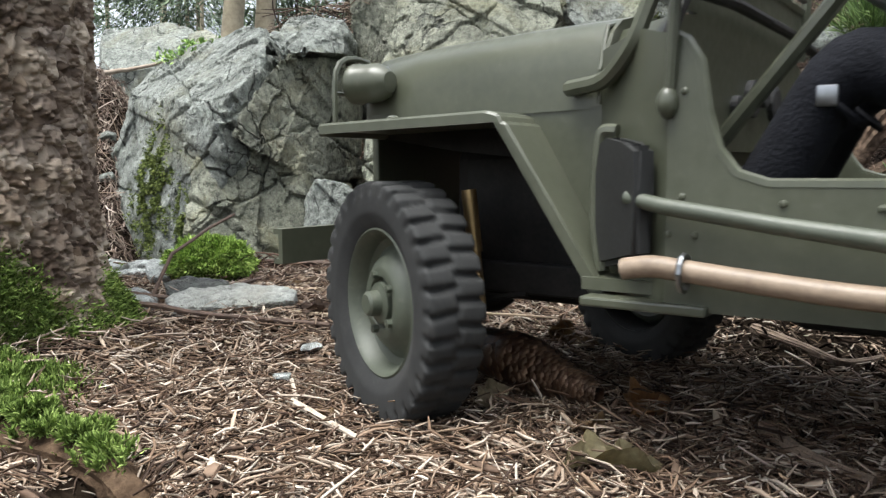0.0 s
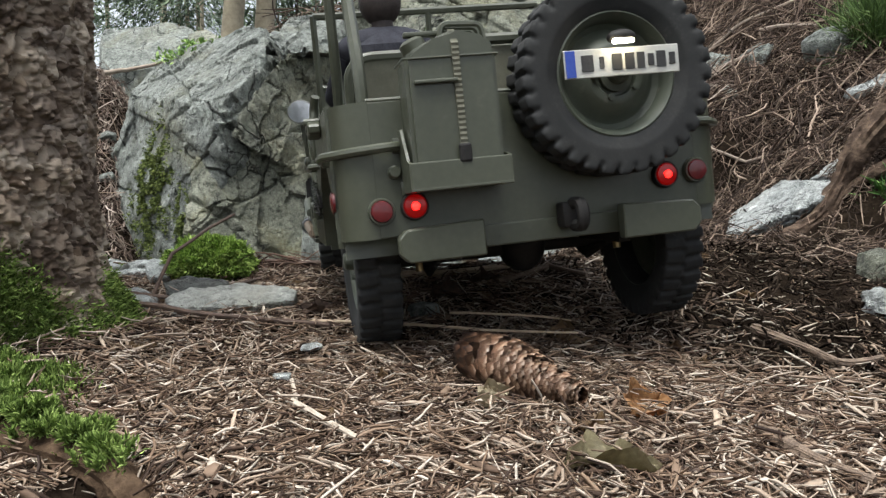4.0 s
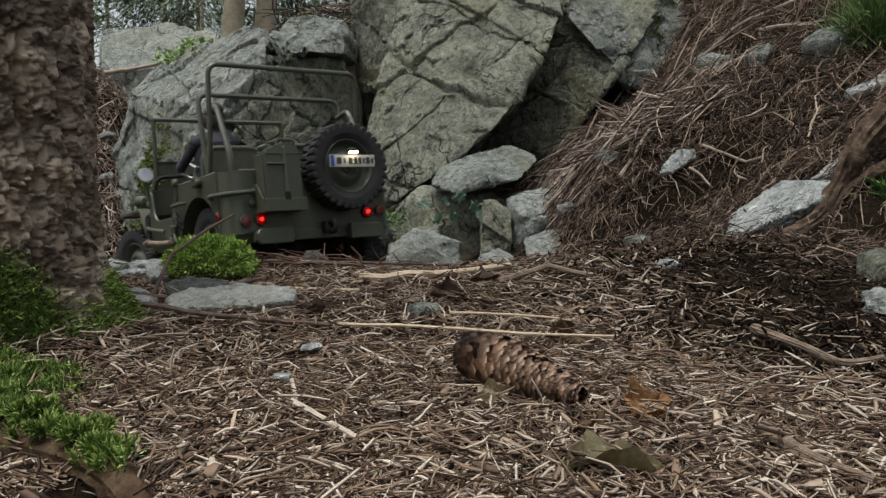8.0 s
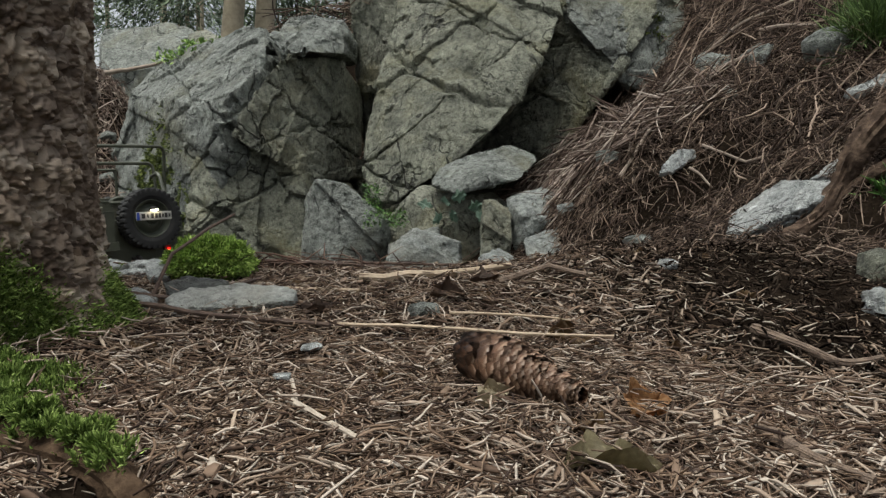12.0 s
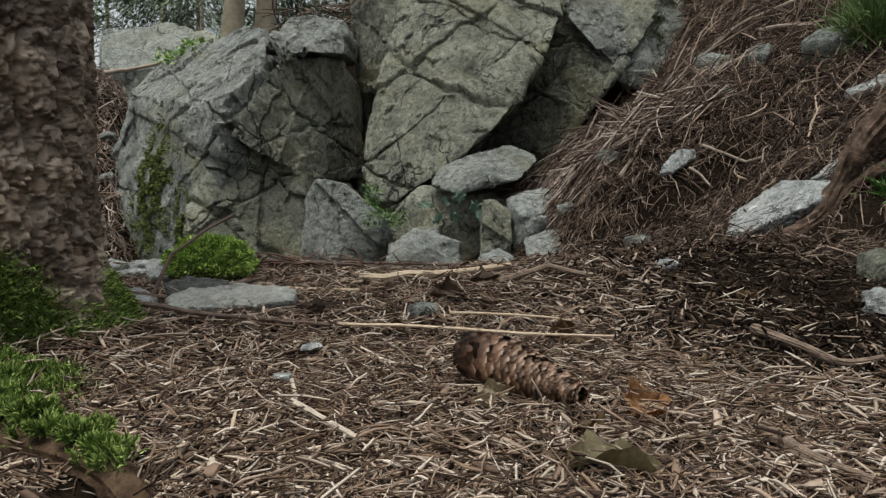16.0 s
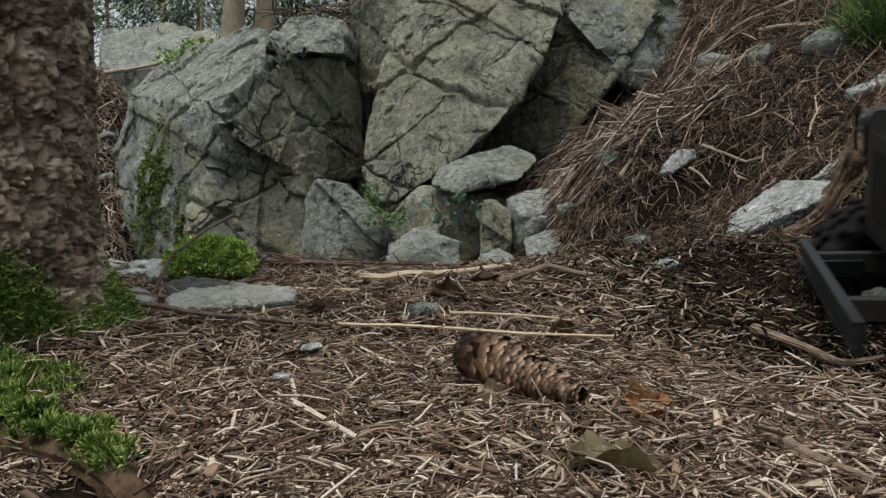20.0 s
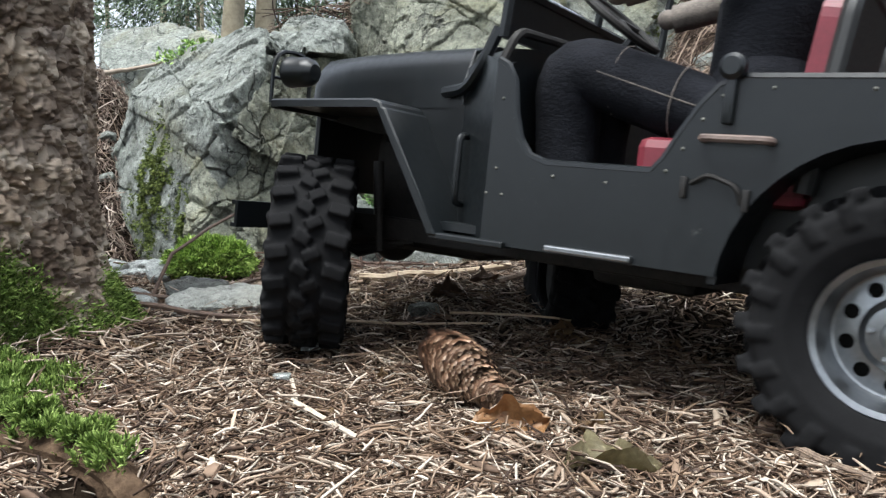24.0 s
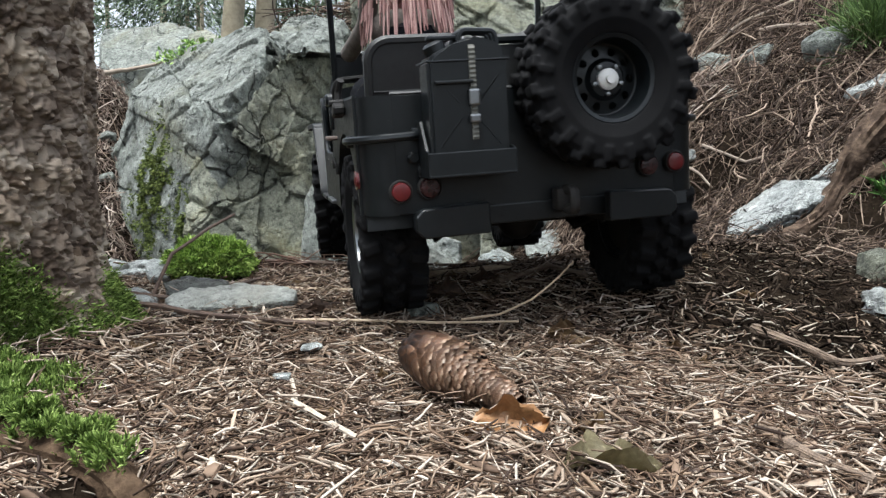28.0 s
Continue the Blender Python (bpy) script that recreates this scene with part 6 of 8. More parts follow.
def make_driver(name, label, torso, trousers, hair, sleeve, fringe=None):
    """A dressed doll on the driver's seat, one plain mesh, in the car's own space."""
    bm = bmesh.new()
    y = 0.066 if not fringe else 0.058
    dx = 0.024
    mats = [torso, trousers, hair, sleeve, STEEL]
    if not fringe:
        mats.append(FUR)
    k = -0.006 if fringe else 0.0
    tube(bm, [(0.078 - k, y, 0.114 + 2.4 * k), (0.070 - k, y, 0.155 + 1.3 * k), (0.060 - k, y, 0.205), (0.056 - k, y, 0.228), (0.056 - k, y, 0.238)], 0.029, 16, 1 if fringe else 0, [0.95, 0.9, 1.15, 1.0, 0.45])
    tube(bm, [(0.057, y, 0.232), (0.058, y, 0.252)], 0.009, 10, 2)
    ball(bm, (0.060, y, 0.263), (0.020, 0.0175, 0.020), 12, 2)
    ball(bm, (0.057, y, 0.226), (0.019, 0.040, 0.017), 12, 0)
    if fringe:
        ball(bm, (0.066, y, 0.158), (0.036, 0.038, 0.034), 14, 1)
    if not fringe:
        ball(bm, (0.046, y, 0.276), (0.012, 0.013, 0.010), 8, 2)
    for s in (1, -1):
        yy = y + s * 0.020
        if fringe:
            tube(bm, bent([(0.074, yy, 0.146), (0.186, yy + s * 0.005, 0.176), (0.187, yy, 0.132), (0.182, yy, 0.092)], 0.020, 5), 0.0195, 14, 1, [1.0, 1.0, 1.02, 1.05, 1.08, 1.06, 1.05, 1.0, 0.98, 0.96, 0.95, 0.95, 0.95, 0.95][:14])
        else:
            tube(bm, bent([(0.076, yy, 0.128), (0.150, yy + s * 0.004, 0.166), (0.182, yy, 0.112), (0.198, yy, 0.088)], 0.022, 5), 0.0135, 14, 1)
        ball(bm, (0.206, yy, 0.087), (0.020, 0.011, 0.009), 8, 1)
        lift = 0.024 if fringe and s > 0 else 0.030 if fringe else 0.0
        reach = 0.046 if fringe and s > 0 else 0.028
        elbow = (0.066, y + s * 0.036, 0.230) if fringe else (0.098, y + s * 0.045, 0.190)
        tube(bm, bent([(0.046 if fringe else 0.058, y + s * 0.033, 0.222 + lift * 1.6), elbow, (0.144, y + s * reach, 0.204 + lift * 0.3)], 0.012, 4), 0.0072 if not fringe else 0.0085, 10, 3)
        ball(bm, (0.149, y + s * reach, 0.198 + lift * 0.5), (0.008, 0.006, 0.006), 8, 3 if fringe else 5)
        for q in range(4 if not fringe else 0):
            tube(bm, [(0.152, y + s * 0.028 + (q - 1.5) * 0.0028, 0.200), (0.159, y + s * 0.028 + (q - 1.5) * 0.003, 0.200), (0.161, y + s * 0.028 + (q - 1.5) * 0.003, 0.194)], 0.0014, 6, 5)
        if fringe:
            tube(bm, [(0.090, yy + s * 0.0197, 0.152), (0.125, yy + s * 0.0212, 0.161), (0.160, yy + s * 0.0226, 0.170)], 0.0004, 5, 3)
            for a, z in ((0.108, 0.1555), (0.150, 0.167)):
                tube(bm, [(a - 0.004 * math.cos(q), yy + s * (0.002 + 0.0200 * math.sin(q)), z + 0.0200 * math.cos(q)) for q in [0.35 * k for k in range(9)]], 0.0004, 5, 3)
        if not fringe:
            box(bm, (0.156, yy + s * 0.0150, 0.148), (0.009, 0.003, 0.008), 0.001, None, 4)
            tube(bm, [(0.156 + 0.012 * math.cos(q * 0.52), yy + 0.0148 * math.sin(q * 0.52), 0.148 + 0.010 * math.cos(q * 0.52)) for q in range(13)], 0.0016, 6, 1)
    if fringe:
        rng = random.Random(4)
        mats.append(fringe)
        for i in range(260):
            a = rng.uniform(0, 2 * math.pi)
            x0, y0 = 0.060 + 0.030 * math.cos(a), y + 0.040 * math.sin(a)
            z0 = rng.uniform(0.242, 0.285)
            tube(bm, [(x0 * 0.9 + 0.006, y0 * 0.93 + 0.004, z0), (x0, y0, z0 - 0.016), (x0 + 0.002 * math.cos(a), y0 + 0.003 * math.sin(a), z0 - 0.034)], 0.0013, 4, 5, [1, 1, 0.4])
    for v in bm.verts:
        v.co.x += dx * max(0, 1 - (v.co.x - 0.03) / 0.14)
    ob = part(name, bm, mats, None, "", True)
    return tagged(ob, label, "doll")


green_driver = make_driver("driver_doll", "doll in blue-grey shirt and dark trousers on the driver's seat", SHIRT, DENIM, HAIR, SHIRT)
dark_driver = make_driver("driver_doll", "doll in dark jeans with a dusty pink fringed top", FUR, DENIM, PINK_FRINGE, FUR, PINK_FRINGE)

# ---- the tree beside the track ----


def leaves(name, c, direction, length, width, material, parent=None, fold=0.25):
    """Many small pointed leaves in one mesh: centres c, pointing along direction (n, 3 arrays)."""
    n = len(c)
    d = direction / (np.linalg.norm(direction, axis=1)[:, None] + 1e-9)
    side = np.cross(d, np.random.normal(0, 1, (n, 3)))
    side /= np.linalg.norm(side, axis=1)[:, None] + 1e-9
    up = np.cross(side, d)
    length, width = np.broadcast_to(length, (n,))[:, None], np.broadcast_to(width, (n,))[:, None]
    v = np.stack([c, c + d * length * 0.45 + side * width / 2 + up * width * fold, c + d * length, c + d * length * 0.45 - side * width / 2 + up * width * fold], 1).reshape(-1, 3)
    f = np.arange(n * 4).reshape(n, 4)
    f = np.concatenate([f[:, [0, 1, 2]], f[:, [0, 2, 3]]])
    return arrays(name, v, f, material, parent, smooth=False)


def cells(u, v, seed):
    """Distances to the nearest two points of a jittered lattice, the nearest one's tone and how far below it we are."""
    iu, iv = np.floor(u), np.floor(v)
    best, second, tone, drop = np.full(u.shape, 9.0), np.full(u.shape, 9.0), np.zeros(u.shape), np.zeros(u.shape)
    for du in (-1, 0, 1):
        for dv in (-1, 0, 1):
            a, b = iu + du, iv + dv
            h = np.sin(a * 127.1 + b * 311.7 + seed) * 43758.5453
            h2 = np.sin(a * 269.5 + b * 183.3 + seed) * 28001.83
            px, py = a + 0.5 + 0.9 * (h - np.floor(h) - 0.5), b + 0.5 + 0.9 * (h2 - np.floor(h2) - 0.5)
            d = np.hypot(u - px, v - py)
            near = d < best
            second = np.where(near, best, np.minimum(second, d))
            tone = np.where(near, h - np.floor(h), tone)
            drop = np.where(near, py - v, drop)
            best = np.where(near, d, best)
    return best, second, tone, drop


def bark_tree(x, y):
    tree = new("spruce_tree")
    tree.location = (x, y, 0)
    tagged(tree, "old spruce with flaky red-brown bark and moss at its foot", "tree")
    nt, nz = 420, 560
    th = np.linspace(0, 2 * np.pi, nt, endpoint=False)
    z = np.linspace(-0.06, 0.5, nz)
    t, h = np.meshgrid(th, z)
    warp = 0.35 * np.sin(h * 31 + 3 * np.sin(t * 4)) + 0.25 * np.sin(t * 9 + h * 22)
    jag = 0.22 * np.sin(t * 47 + h * 130) + 0.18 * np.sin(h * 310 + 5 * np.sin(t * 31)) + 0.12 * np.sin(t * 113 - h * 90)
    b1, b2, tone, drop = cells(t * 24 / 6.2832 + warp * 0.6 + 0.5 * jag, h * 30 + 1.6 * warp + jag, 1.0)
    c1, c2, tone2, drop2 = cells(t * 36 / 6.2832 + warp + jag, h * 92 - 2 * warp + jag, 7.0)
    plate = ease(0.0, 0.12, b2 - b1) * (0.35 + 0.65 * tone)
    flake = ease(0.0, 0.08, c2 - c1) * (0.1 + 1.0 * tone2 + 0.9 * drop2)
    fissure = -0.009 * np.exp(-((np.sin(t * 10.5 + 1.5 * np.sin(h * 12) + 0.6 * np.sin(h * 41) + 0.5 * jag)) / 0.2) ** 2)
    flare = np.exp(-(h + 0.03) / 0.035) * (0.6 + 0.4 * np.sin(t * 5 + 1))
    rad = 0.122 + 0.07 * flare + 0.0070 * plate + 0.0036 * flake + fissure
    v = np.stack([rad * np.cos(t), rad * np.sin(t), h], -1).reshape(-1, 3)
    i = np.arange(nt * nz).reshape(nz, nt)
    j = np.roll(i, -1, axis=1)
    f = np.stack([i[:-1], j[:-1], j[1:], i[1:]], -1).reshape(-1, 4)
    arrays("trunk", v, f, BARK, tree)
    bm = bmesh.new()
    tube(bm, [(0, 0, 0.45), (0.02, 0.01, 2.5), (0.0, 0.03, 5.0), (0.02, 0.0, 8.0)], 0.125, 24, 0, [1, 0.85, 0.6, 0.1])
    part("upper_trunk", bm, BARK, tree, smooth=True)
    rng = np.random.RandomState(3)
    pts, dirs = [], []
    for k in range(60):
        zz = rng.uniform(5.2, 7.8)
        a = rng.uniform(0, 6.28)
        reach = 1.0 * (8.2 - zz) / 3
        s = rng.uniform(0.1, 1, 60)
        p = np.stack([np.cos(a) * reach * s, np.sin(a) * reach * s, zz - 0.35 * reach * s ** 2], -1) + rng.normal(0, 0.05, (60, 3))
        pts.append(p)
        dirs.append(rng.normal(0, 0.5, (60, 3)) + [np.cos(a), np.sin(a), -0.6])
        if k < 14:
            bm = bmesh.new()
            tube(bm, [(0, 0, zz), (np.cos(a) * reach * 0.5, np.sin(a) * reach * 0.5, zz - 0.09 * reach), (np.cos(a) * reach, np.sin(a) * reach, zz - 0.35 * reach)], 0.02, 6, 0, [1, 0.6, 0.2])
            part("limb", bm, BARK, tree)
    leaves("crown", np.concatenate(pts), np.concatenate(dirs), 0.16, 0.05, CONIFER, tree)


bark_tree(-0.398, 0.60)


def moss_patch(name, label, c, half, n, size, material, core, lean=0.0, soft=0.16):
    """A cushion of moss: a lumpy core with many leaflets on it."""
    base = new(name)
    base.location = c
    tagged(base, label, "moss")
    bm = bmesh.new()
    ball(bm, (0, 0, 0), [h * 0.9 for h in half], 14)
    for v in bm.verts:
        v.co *= 1 + 0.22 * noise.noise(v.co * 40 + Vector(c))
    part("cushion", bm, core, base, smooth=True)
    d = np.random.normal(0, 1, (n, 3))
    d[:, 2] = np.abs(d[:, 2]) * 1.1 - 0.25
    d /= np.linalg.norm(d, axis=1)[:, None]
    lump = np.array([noise.noise(Vector(q * 4) + Vector(c) * 9) for q in d])
    p = d * np.array(half) * (0.86 + 0.25 * lump + np.random.uniform(0, soft, n))[:, None]
    tagged(leaves("moss_leaf", p, d + np.random.normal(0, 0.7, (n, 3)), size * np.random.uniform(0.6, 1.4, n), size * 0.4, material, base), kind="stuff")
    return base


moss_patch("moss_cushion", "bright green moss cushion on a stone beside the track", (-0.248, 0.850, 0.023), (0.043, 0.04, 0.027), 15000, 0.0052, MOSS, MOSS_DARK)

def moss_carpet(label, tests, n, size, material=MOSS_DARK, ragged=0.0):
    """Feathery moss: leaflets on places with their normals, each drawn by a test(rng) that may refuse, in ragged tufts."""
    rng = random.Random(n)
    at_, way = [], []
    for _ in range(n):
        got = tests(rng)
        if not got:
            continue
        spot, normal = got
        tuft_ = noise.noise(spot * 55) + 0.5 * noise.noise(spot * 140)
        if tuft_ < ragged:
            continue
        at_.append(spot + normal * rng.uniform(-0.002, 0.005 + 0.009 * max(0, tuft_ + 0.2)))
        way.append(normal + Vector((rng.gauss(0, 0.55), rng.gauss(0, 0.55), rng.gauss(0.1, 0.5))))
    k = np.random.uniform(0.6, 1.5, len(at_))
    return tagged(leaves("moss", np.array(at_), np.array(way), size * k, size * 0.30, material), label, "moss", kind="stuff")


def on_trunk(rng):
    a, z = radians(rng.uniform(-125, 20)), rng.uniform(-0.03, 0.075)
    if z > 0.040 + 0.022 * math.sin(a * 7) + rng.gauss(0, 0.010) - 0.0009 * max(0, math.degrees(a) + 25):
        return None
    r = 0.126 + 0.07 * math.exp(-(z + 0.03) / 0.035) * (0.6 + 0.4 * math.sin(a * 5 + 1))
    return Vector((-0.398 + r * math.cos(a), 0.60 + r * math.sin(a), z)), Vector((math.cos(a), math.sin(a), 0.35)).normalized()


def at_foot(rng):
    x, y = rng.uniform(-0.36, -0.20), rng.uniform(0.36, 0.50)
    if x > -0.205 - 0.30 * (y - 0.36) + rng.gauss(0, 0.012):
        return None
    return Vector((x, y, float(ground_z(x, y)) + 0.002)), Vector((0.15, -0.25, 0.95))


moss_carpet("deep green moss climbing the foot of the spruce", on_trunk, 120000, 0.0046, MOSS_DARK, -0.55)
moss_carpet("deep green moss on the ground round the spruce", at_foot, 80000, 0.0046, MOSS_DARK, -0.35)


def stick(name, label, pts, r, material, n=7, taper=None, knots=0.15, category="stick"):
    """A single stick through points, slightly crooked."""
    bm = bmesh.new()
    path = []
    pts = [Vector(p) for p in pts]
    for a, b in zip(pts, pts[1:]):
        k = max(2, int((b - a).length / 0.02))
        path += [a.lerp(b, i / k) for i in range(k)]
    path.append(pts[-1])
    f = min(45, 0.3 / r)
    path = [q + Vector((noise.noise(q * f), noise.noise(q * f + Vector((7, 1, 3))), noise.noise(q * f + Vector((2, 9, 4))))) * r * 0.6 for q in path]
    m = len(path)
    tp = [1.0 - 0.45 * i / m + knots * noise.noise(q * 130) for i, q in enumerate(path)]
    tube(bm, path, r, n, 0, tp)
    ob = part(name, bm, material, None, "", True)
    return tagged(ob, label, category)


def root(label, pts, r, seed=0.0, material=ROOT, name="tree_root", category="root"):
    """A gnarled root through points: ridged bark, swellings, a tapering end."""
    bm = bmesh.new()
    path = []
    pts = [Vector(p) for p in pts]
    for i, (a, b) in enumerate(zip(pts, pts[1:])):
        k = max(3, int((b - a).length / 0.0035))
        before, after = pts[max(i - 1, 0)], pts[min(i + 2, len(pts) - 1)]
        for j in range(k):
            t = j / k
            path.append(0.5 * (2 * a + (b - before) * t + (2 * before - 5 * a + 4 * b - after) * t * t + (3 * a - before - 3 * b + after) * t ** 3))
    m = len(path)
    n = 26
    tube(bm, path, r, n, 0, [(1.0 - 0.5 * i / m) * (1 + 0.22 * noise.noise(q * 28)) for i, q in enumerate(path)])
    bm.verts.ensure_lookup_table()
    for i, v in enumerate(bm.verts):
        ring, j = divmod(i, n)
        q = path[min(ring, m - 1)]
        out = v.co - q
        ridge = noise.noise(Vector((j * 0.9, ring * 0.05, seed))) + 0.6 * noise.noise(Vector((j * 0.55, ring * 0.4, seed + 5)))
        v.co = q + out * (1 + 0.3 * ridge + 0.16 * noise.noise(v.co * 260))
    return tagged(part(name, bm, material, None, "", True), label, category)


def on(x, y, lift=0.0):
    return (x, y, float(ground_z(x, y)) + lift)


# ---- sticks, roots and leaves on the floor ----
stick("fallen_branch", "dark thin branch lying across the track", [on(-0.275, 0.655, 0.009), on(-0.18, 0.628, 0.008), on(-0.075, 0.602, 0.007)], 0.0026, TWIG_DARK)
stick("fallen_branch", "pale weathered branch on the crest of the track", [on(-0.082, 0.775, 0.005), on(-0.01, 0.782, 0.006), on(0.070, 0.822, 0.006)], 0.0042, TWIG_PALE)
stick("fallen_branch", "crooked pale twig on the track", [on(0.050, 0.744, 0.005), on(0.103, 0.779, 0.010), on(0.136, 0.752, 0.006)], 0.0034, TWIG_MID)
stick("fallen_branch", "thin pale stick beside the stones", [on(-0.148, 0.742, 0.004), on(-0.075, 0.725, 0.004)], 0.0026, TWIG_PALE)
stick("fallen_branch", "dark stick behind the moss cushion", [on(-0.235, 0.93, 0.008), on(-0.15, 0.915, 0.010), on(-0.05, 0.90, 0.008)], 0.0026, TWIG_DARK)
stick("fallen_branch", "dark stick below the boulder", [on(-0.225, 0.97, 0.012), on(-0.12, 0.955, 0.012), on(0.03, 0.94, 0.006)], 0.0024, TWIG_DARK)
stick("white_twig", "peeling whitish twig in the litter", [on(-0.089, 0.462, 0.007), on(-0.078, 0.418, 0.0075)], 0.0014, TWIG_WHITE)
stick("white_twig", "broken whitish twig in the litter", [on(-0.080, 0.415, 0.0075), on(-0.055, 0.378, 0.008), on(-0.034, 0.347, 0.0065)], 0.0019, TWIG_WHITE)
stick("white_twig", "short bent yellowish stick in the litter", [on(-0.098, 0.33, 0.006), on(-0.088, 0.30, 0.005)], 0.0022, TWIG_WHITE)
stick("fallen_branch", "thin straight stick across the litter", [on(0.122, 0.402, 0.004), on(0.218, 0.412, 0.004)], 0.0016, TWIG_DARK)
stick("fallen_branch", "stick half buried in the litter", [on(0.095, 0.325, 0.003), on(0.155, 0.305, 0.003)], 0.0024, TWIG_DARK)
stick("thin_twig", "thin dark twig rising past the stones", [on(-0.250, 0.672, 0.004), (-0.238, 0.70, 0.050), (-0.214, 0.73, 0.070), (-0.195, 0.75, 0.082)], 0.0018, TWIG_DARK)
stick("thin_twig", "thin dark branch arched over the stones", [on(-0.275, 0.672, 0.014), (-0.235, 0.68, 0.014), (-0.195, 0.70, 0.018), (-0.165, 0.72, 0.027)], 0.0022, TWIG_DARK)
# the bank
BANK_STICKS = [((0.211, 1.48), (0.30, 1.70), 0.0065), ((0.323, 1.40), (0.374, 1.56), 0.0045), ((0.189, 1.70), (0.357, 1.62), 0.005), ((0.20, 1.58), (0.34, 1.70), 0.0045), ((0.42, 1.31), (0.522, 1.205), 0.003), ((0.393, 1.286), (0.416, 1.245), 0.003),
               ((0.25, 1.42), (0.26, 1.40), 0.003), ((0.45, 1.55), (0.60, 1.50), 0.005), ((0.52, 1.75), (0.70, 1.62), 0.006), ((0.62, 1.60), (0.66, 1.45), 0.006), ((0.40, 1.72), (0.58, 1.74), 0.004), ((0.30, 1.36), (0.44, 1.50), 0.004)]
for k, (a, b, r) in enumerate(BANK_STICKS):
    m = ((a[0] + b[0]) / 2, (a[1] + b[1]) / 2)
    stick("bank_stick", "dead pale stick lying on the bank", [on(*a, 0.012), on(*m, 0.02), on(*b, 0.012)], r * 0.85, TWIG_GREY)


def brush():
    """Long dead stalks combed down the bank beside the cliff."""
    n = 620
    x = 0.16 + 0.34 * np.random.uniform(0, 1, n) ** 1.3
    y = 1.42 + 0.5 * np.random.uniform(0, 1, n) - 0.25 * (x - 0.3)
    s = (x - 0.5) * 0.863 + (y - 0.75) * 0.505
    x, y = x[s > 0.05], y[s > 0.05]
    n = len(x)
    state = np.random.get_state()
    ob = sticks("brush_pile", x, y, ground_z(x, y) + np.random.uniform(0.004, 0.03, n), np.random.uniform(0.05, 0.17, n), np.random.uniform(0.0022, 0.0052, n), STALK, 0.15, 0.12, 5, 1.0, heading=(-0.15, 0.6))
    np.random.set_state(state)
    tagged(ob, "heap of long dead brown stalks on the bank", "brush", kind="stuff")
    n = 1500
    x, y = np.random.uniform(0.35, 1.3, n), np.random.uniform(1.12, 2.1, n)
    ob = sticks("loose_roots", x, y, ground_z(x, y) + np.random.uniform(0.002, 0.03, n), np.random.uniform(0.04, 0.16, n), np.random.uniform(0.0014, 0.0042, n), BANK_TWIG, 0.3, 0.38, 5, 1.0)
    tagged(ob, "bent dead roots and stalks tangled on the bank", "roots", kind="stuff")

    n = 260
    x, y = np.random.uniform(-0.27, -0.02, n), np.random.uniform(0.9, 1.1, n)
    ob = sticks("twig_heap", x, y, ground_z(x, y) + np.random.uniform(0.001, 0.011, n), np.random.uniform(0.03, 0.10, n), np.random.uniform(0.001, 0.003, n), RED_TWIG, 0.3, 0.4, 5, 1.0)
    tagged(ob, "heap of thin reddish twigs below the boulders", "twigs", kind="stuff")


brush()
for k in range(8):
    y = random.uniform(2.1, 2.7)
    s = random.uniform(0.02, 0.05)
    stone(-random.uniform(0.385, 0.43) * y, y, (s * 1.3, s, s * 0.7), random.uniform(0, 180), "grey broken stone on the debris slope", ROCK_GREY, seed=200 + k % 6, sink=0.45, lean=(20, 10 * (k % 3) - 10))
root("thick smooth brown root sloping down the bank", [(0.584, 0.985, 0.232), (0.530, 0.985, 0.177), (0.503, 0.985, 0.141), (0.484, 0.985, 0.103), (0.459, 0.975, 0.066), (0.428, 0.965, 0.048), (0.397, 0.955, 0.036)], 0.0190, 45)
root("thinner root beside the thick one", [(0.581, 0.970, 0.143), (0.533, 0.970, 0.127), (0.497, 0.975, 0.103), (0.473, 0.980, 0.081)], 0.0095, 33)
old_root = root("old mossy root running out from the spruce", [(-0.300, 0.425, -0.012), (-0.240, 0.392, -0.009), (-0.196, 0.366, -0.007), (-0.165, 0.349, -0.006), (-0.140, 0.333, -0.010), (-0.122, 0.318, -0.020)], 0.0175, 44, BROKEN_ROOT)
root("low dark root at the foot of the spruce", [(-0.216, 0.345, -0.024), (-0.186, 0.318, -0.016), (-0.165, 0.296, -0.016)], 0.0085, 39)
old_tree = BVHTree.FromPolygons([v.co for v in old_root.data.vertices], [p.vertices for p in old_root.data.polygons])


def on_old_root(rng):
    t = rng.uniform(0, 1)
    spot, normal, _, _ = old_tree.find_nearest(Vector((-0.30 + 0.158 * t + rng.gauss(0, 0.006), 0.425 - 0.088 * t + rng.gauss(0, 0.012), 0.02 + rng.uniform(0, 0.02))))
    if normal.z < 0.15 + 0.5 * max(0, t - 0.7):
        return None
    return spot, normal


moss_carpet("fresh green moss on the back of the old root", on_old_root, 60000, 0.0040, MOSS_DARK, -0.6)

root("scaly brown spruce twig", [on(0.235, 0.598, 0.007), on(0.250, 0.545, 0.008), on(0.258, 0.507, 0.008), on(0.290, 0.516, 0.008)], 0.0036, 3, TWIG_MID, "fallen_branch", "stick")
root("scaly grey twig near the bank", [on(0.152, 0.37, 0.007), on(0.158, 0.33, 0.008), on(0.172, 0.305, 0.007)], 0.0036, 8, TWIG_MID, "fallen_branch", "stick")

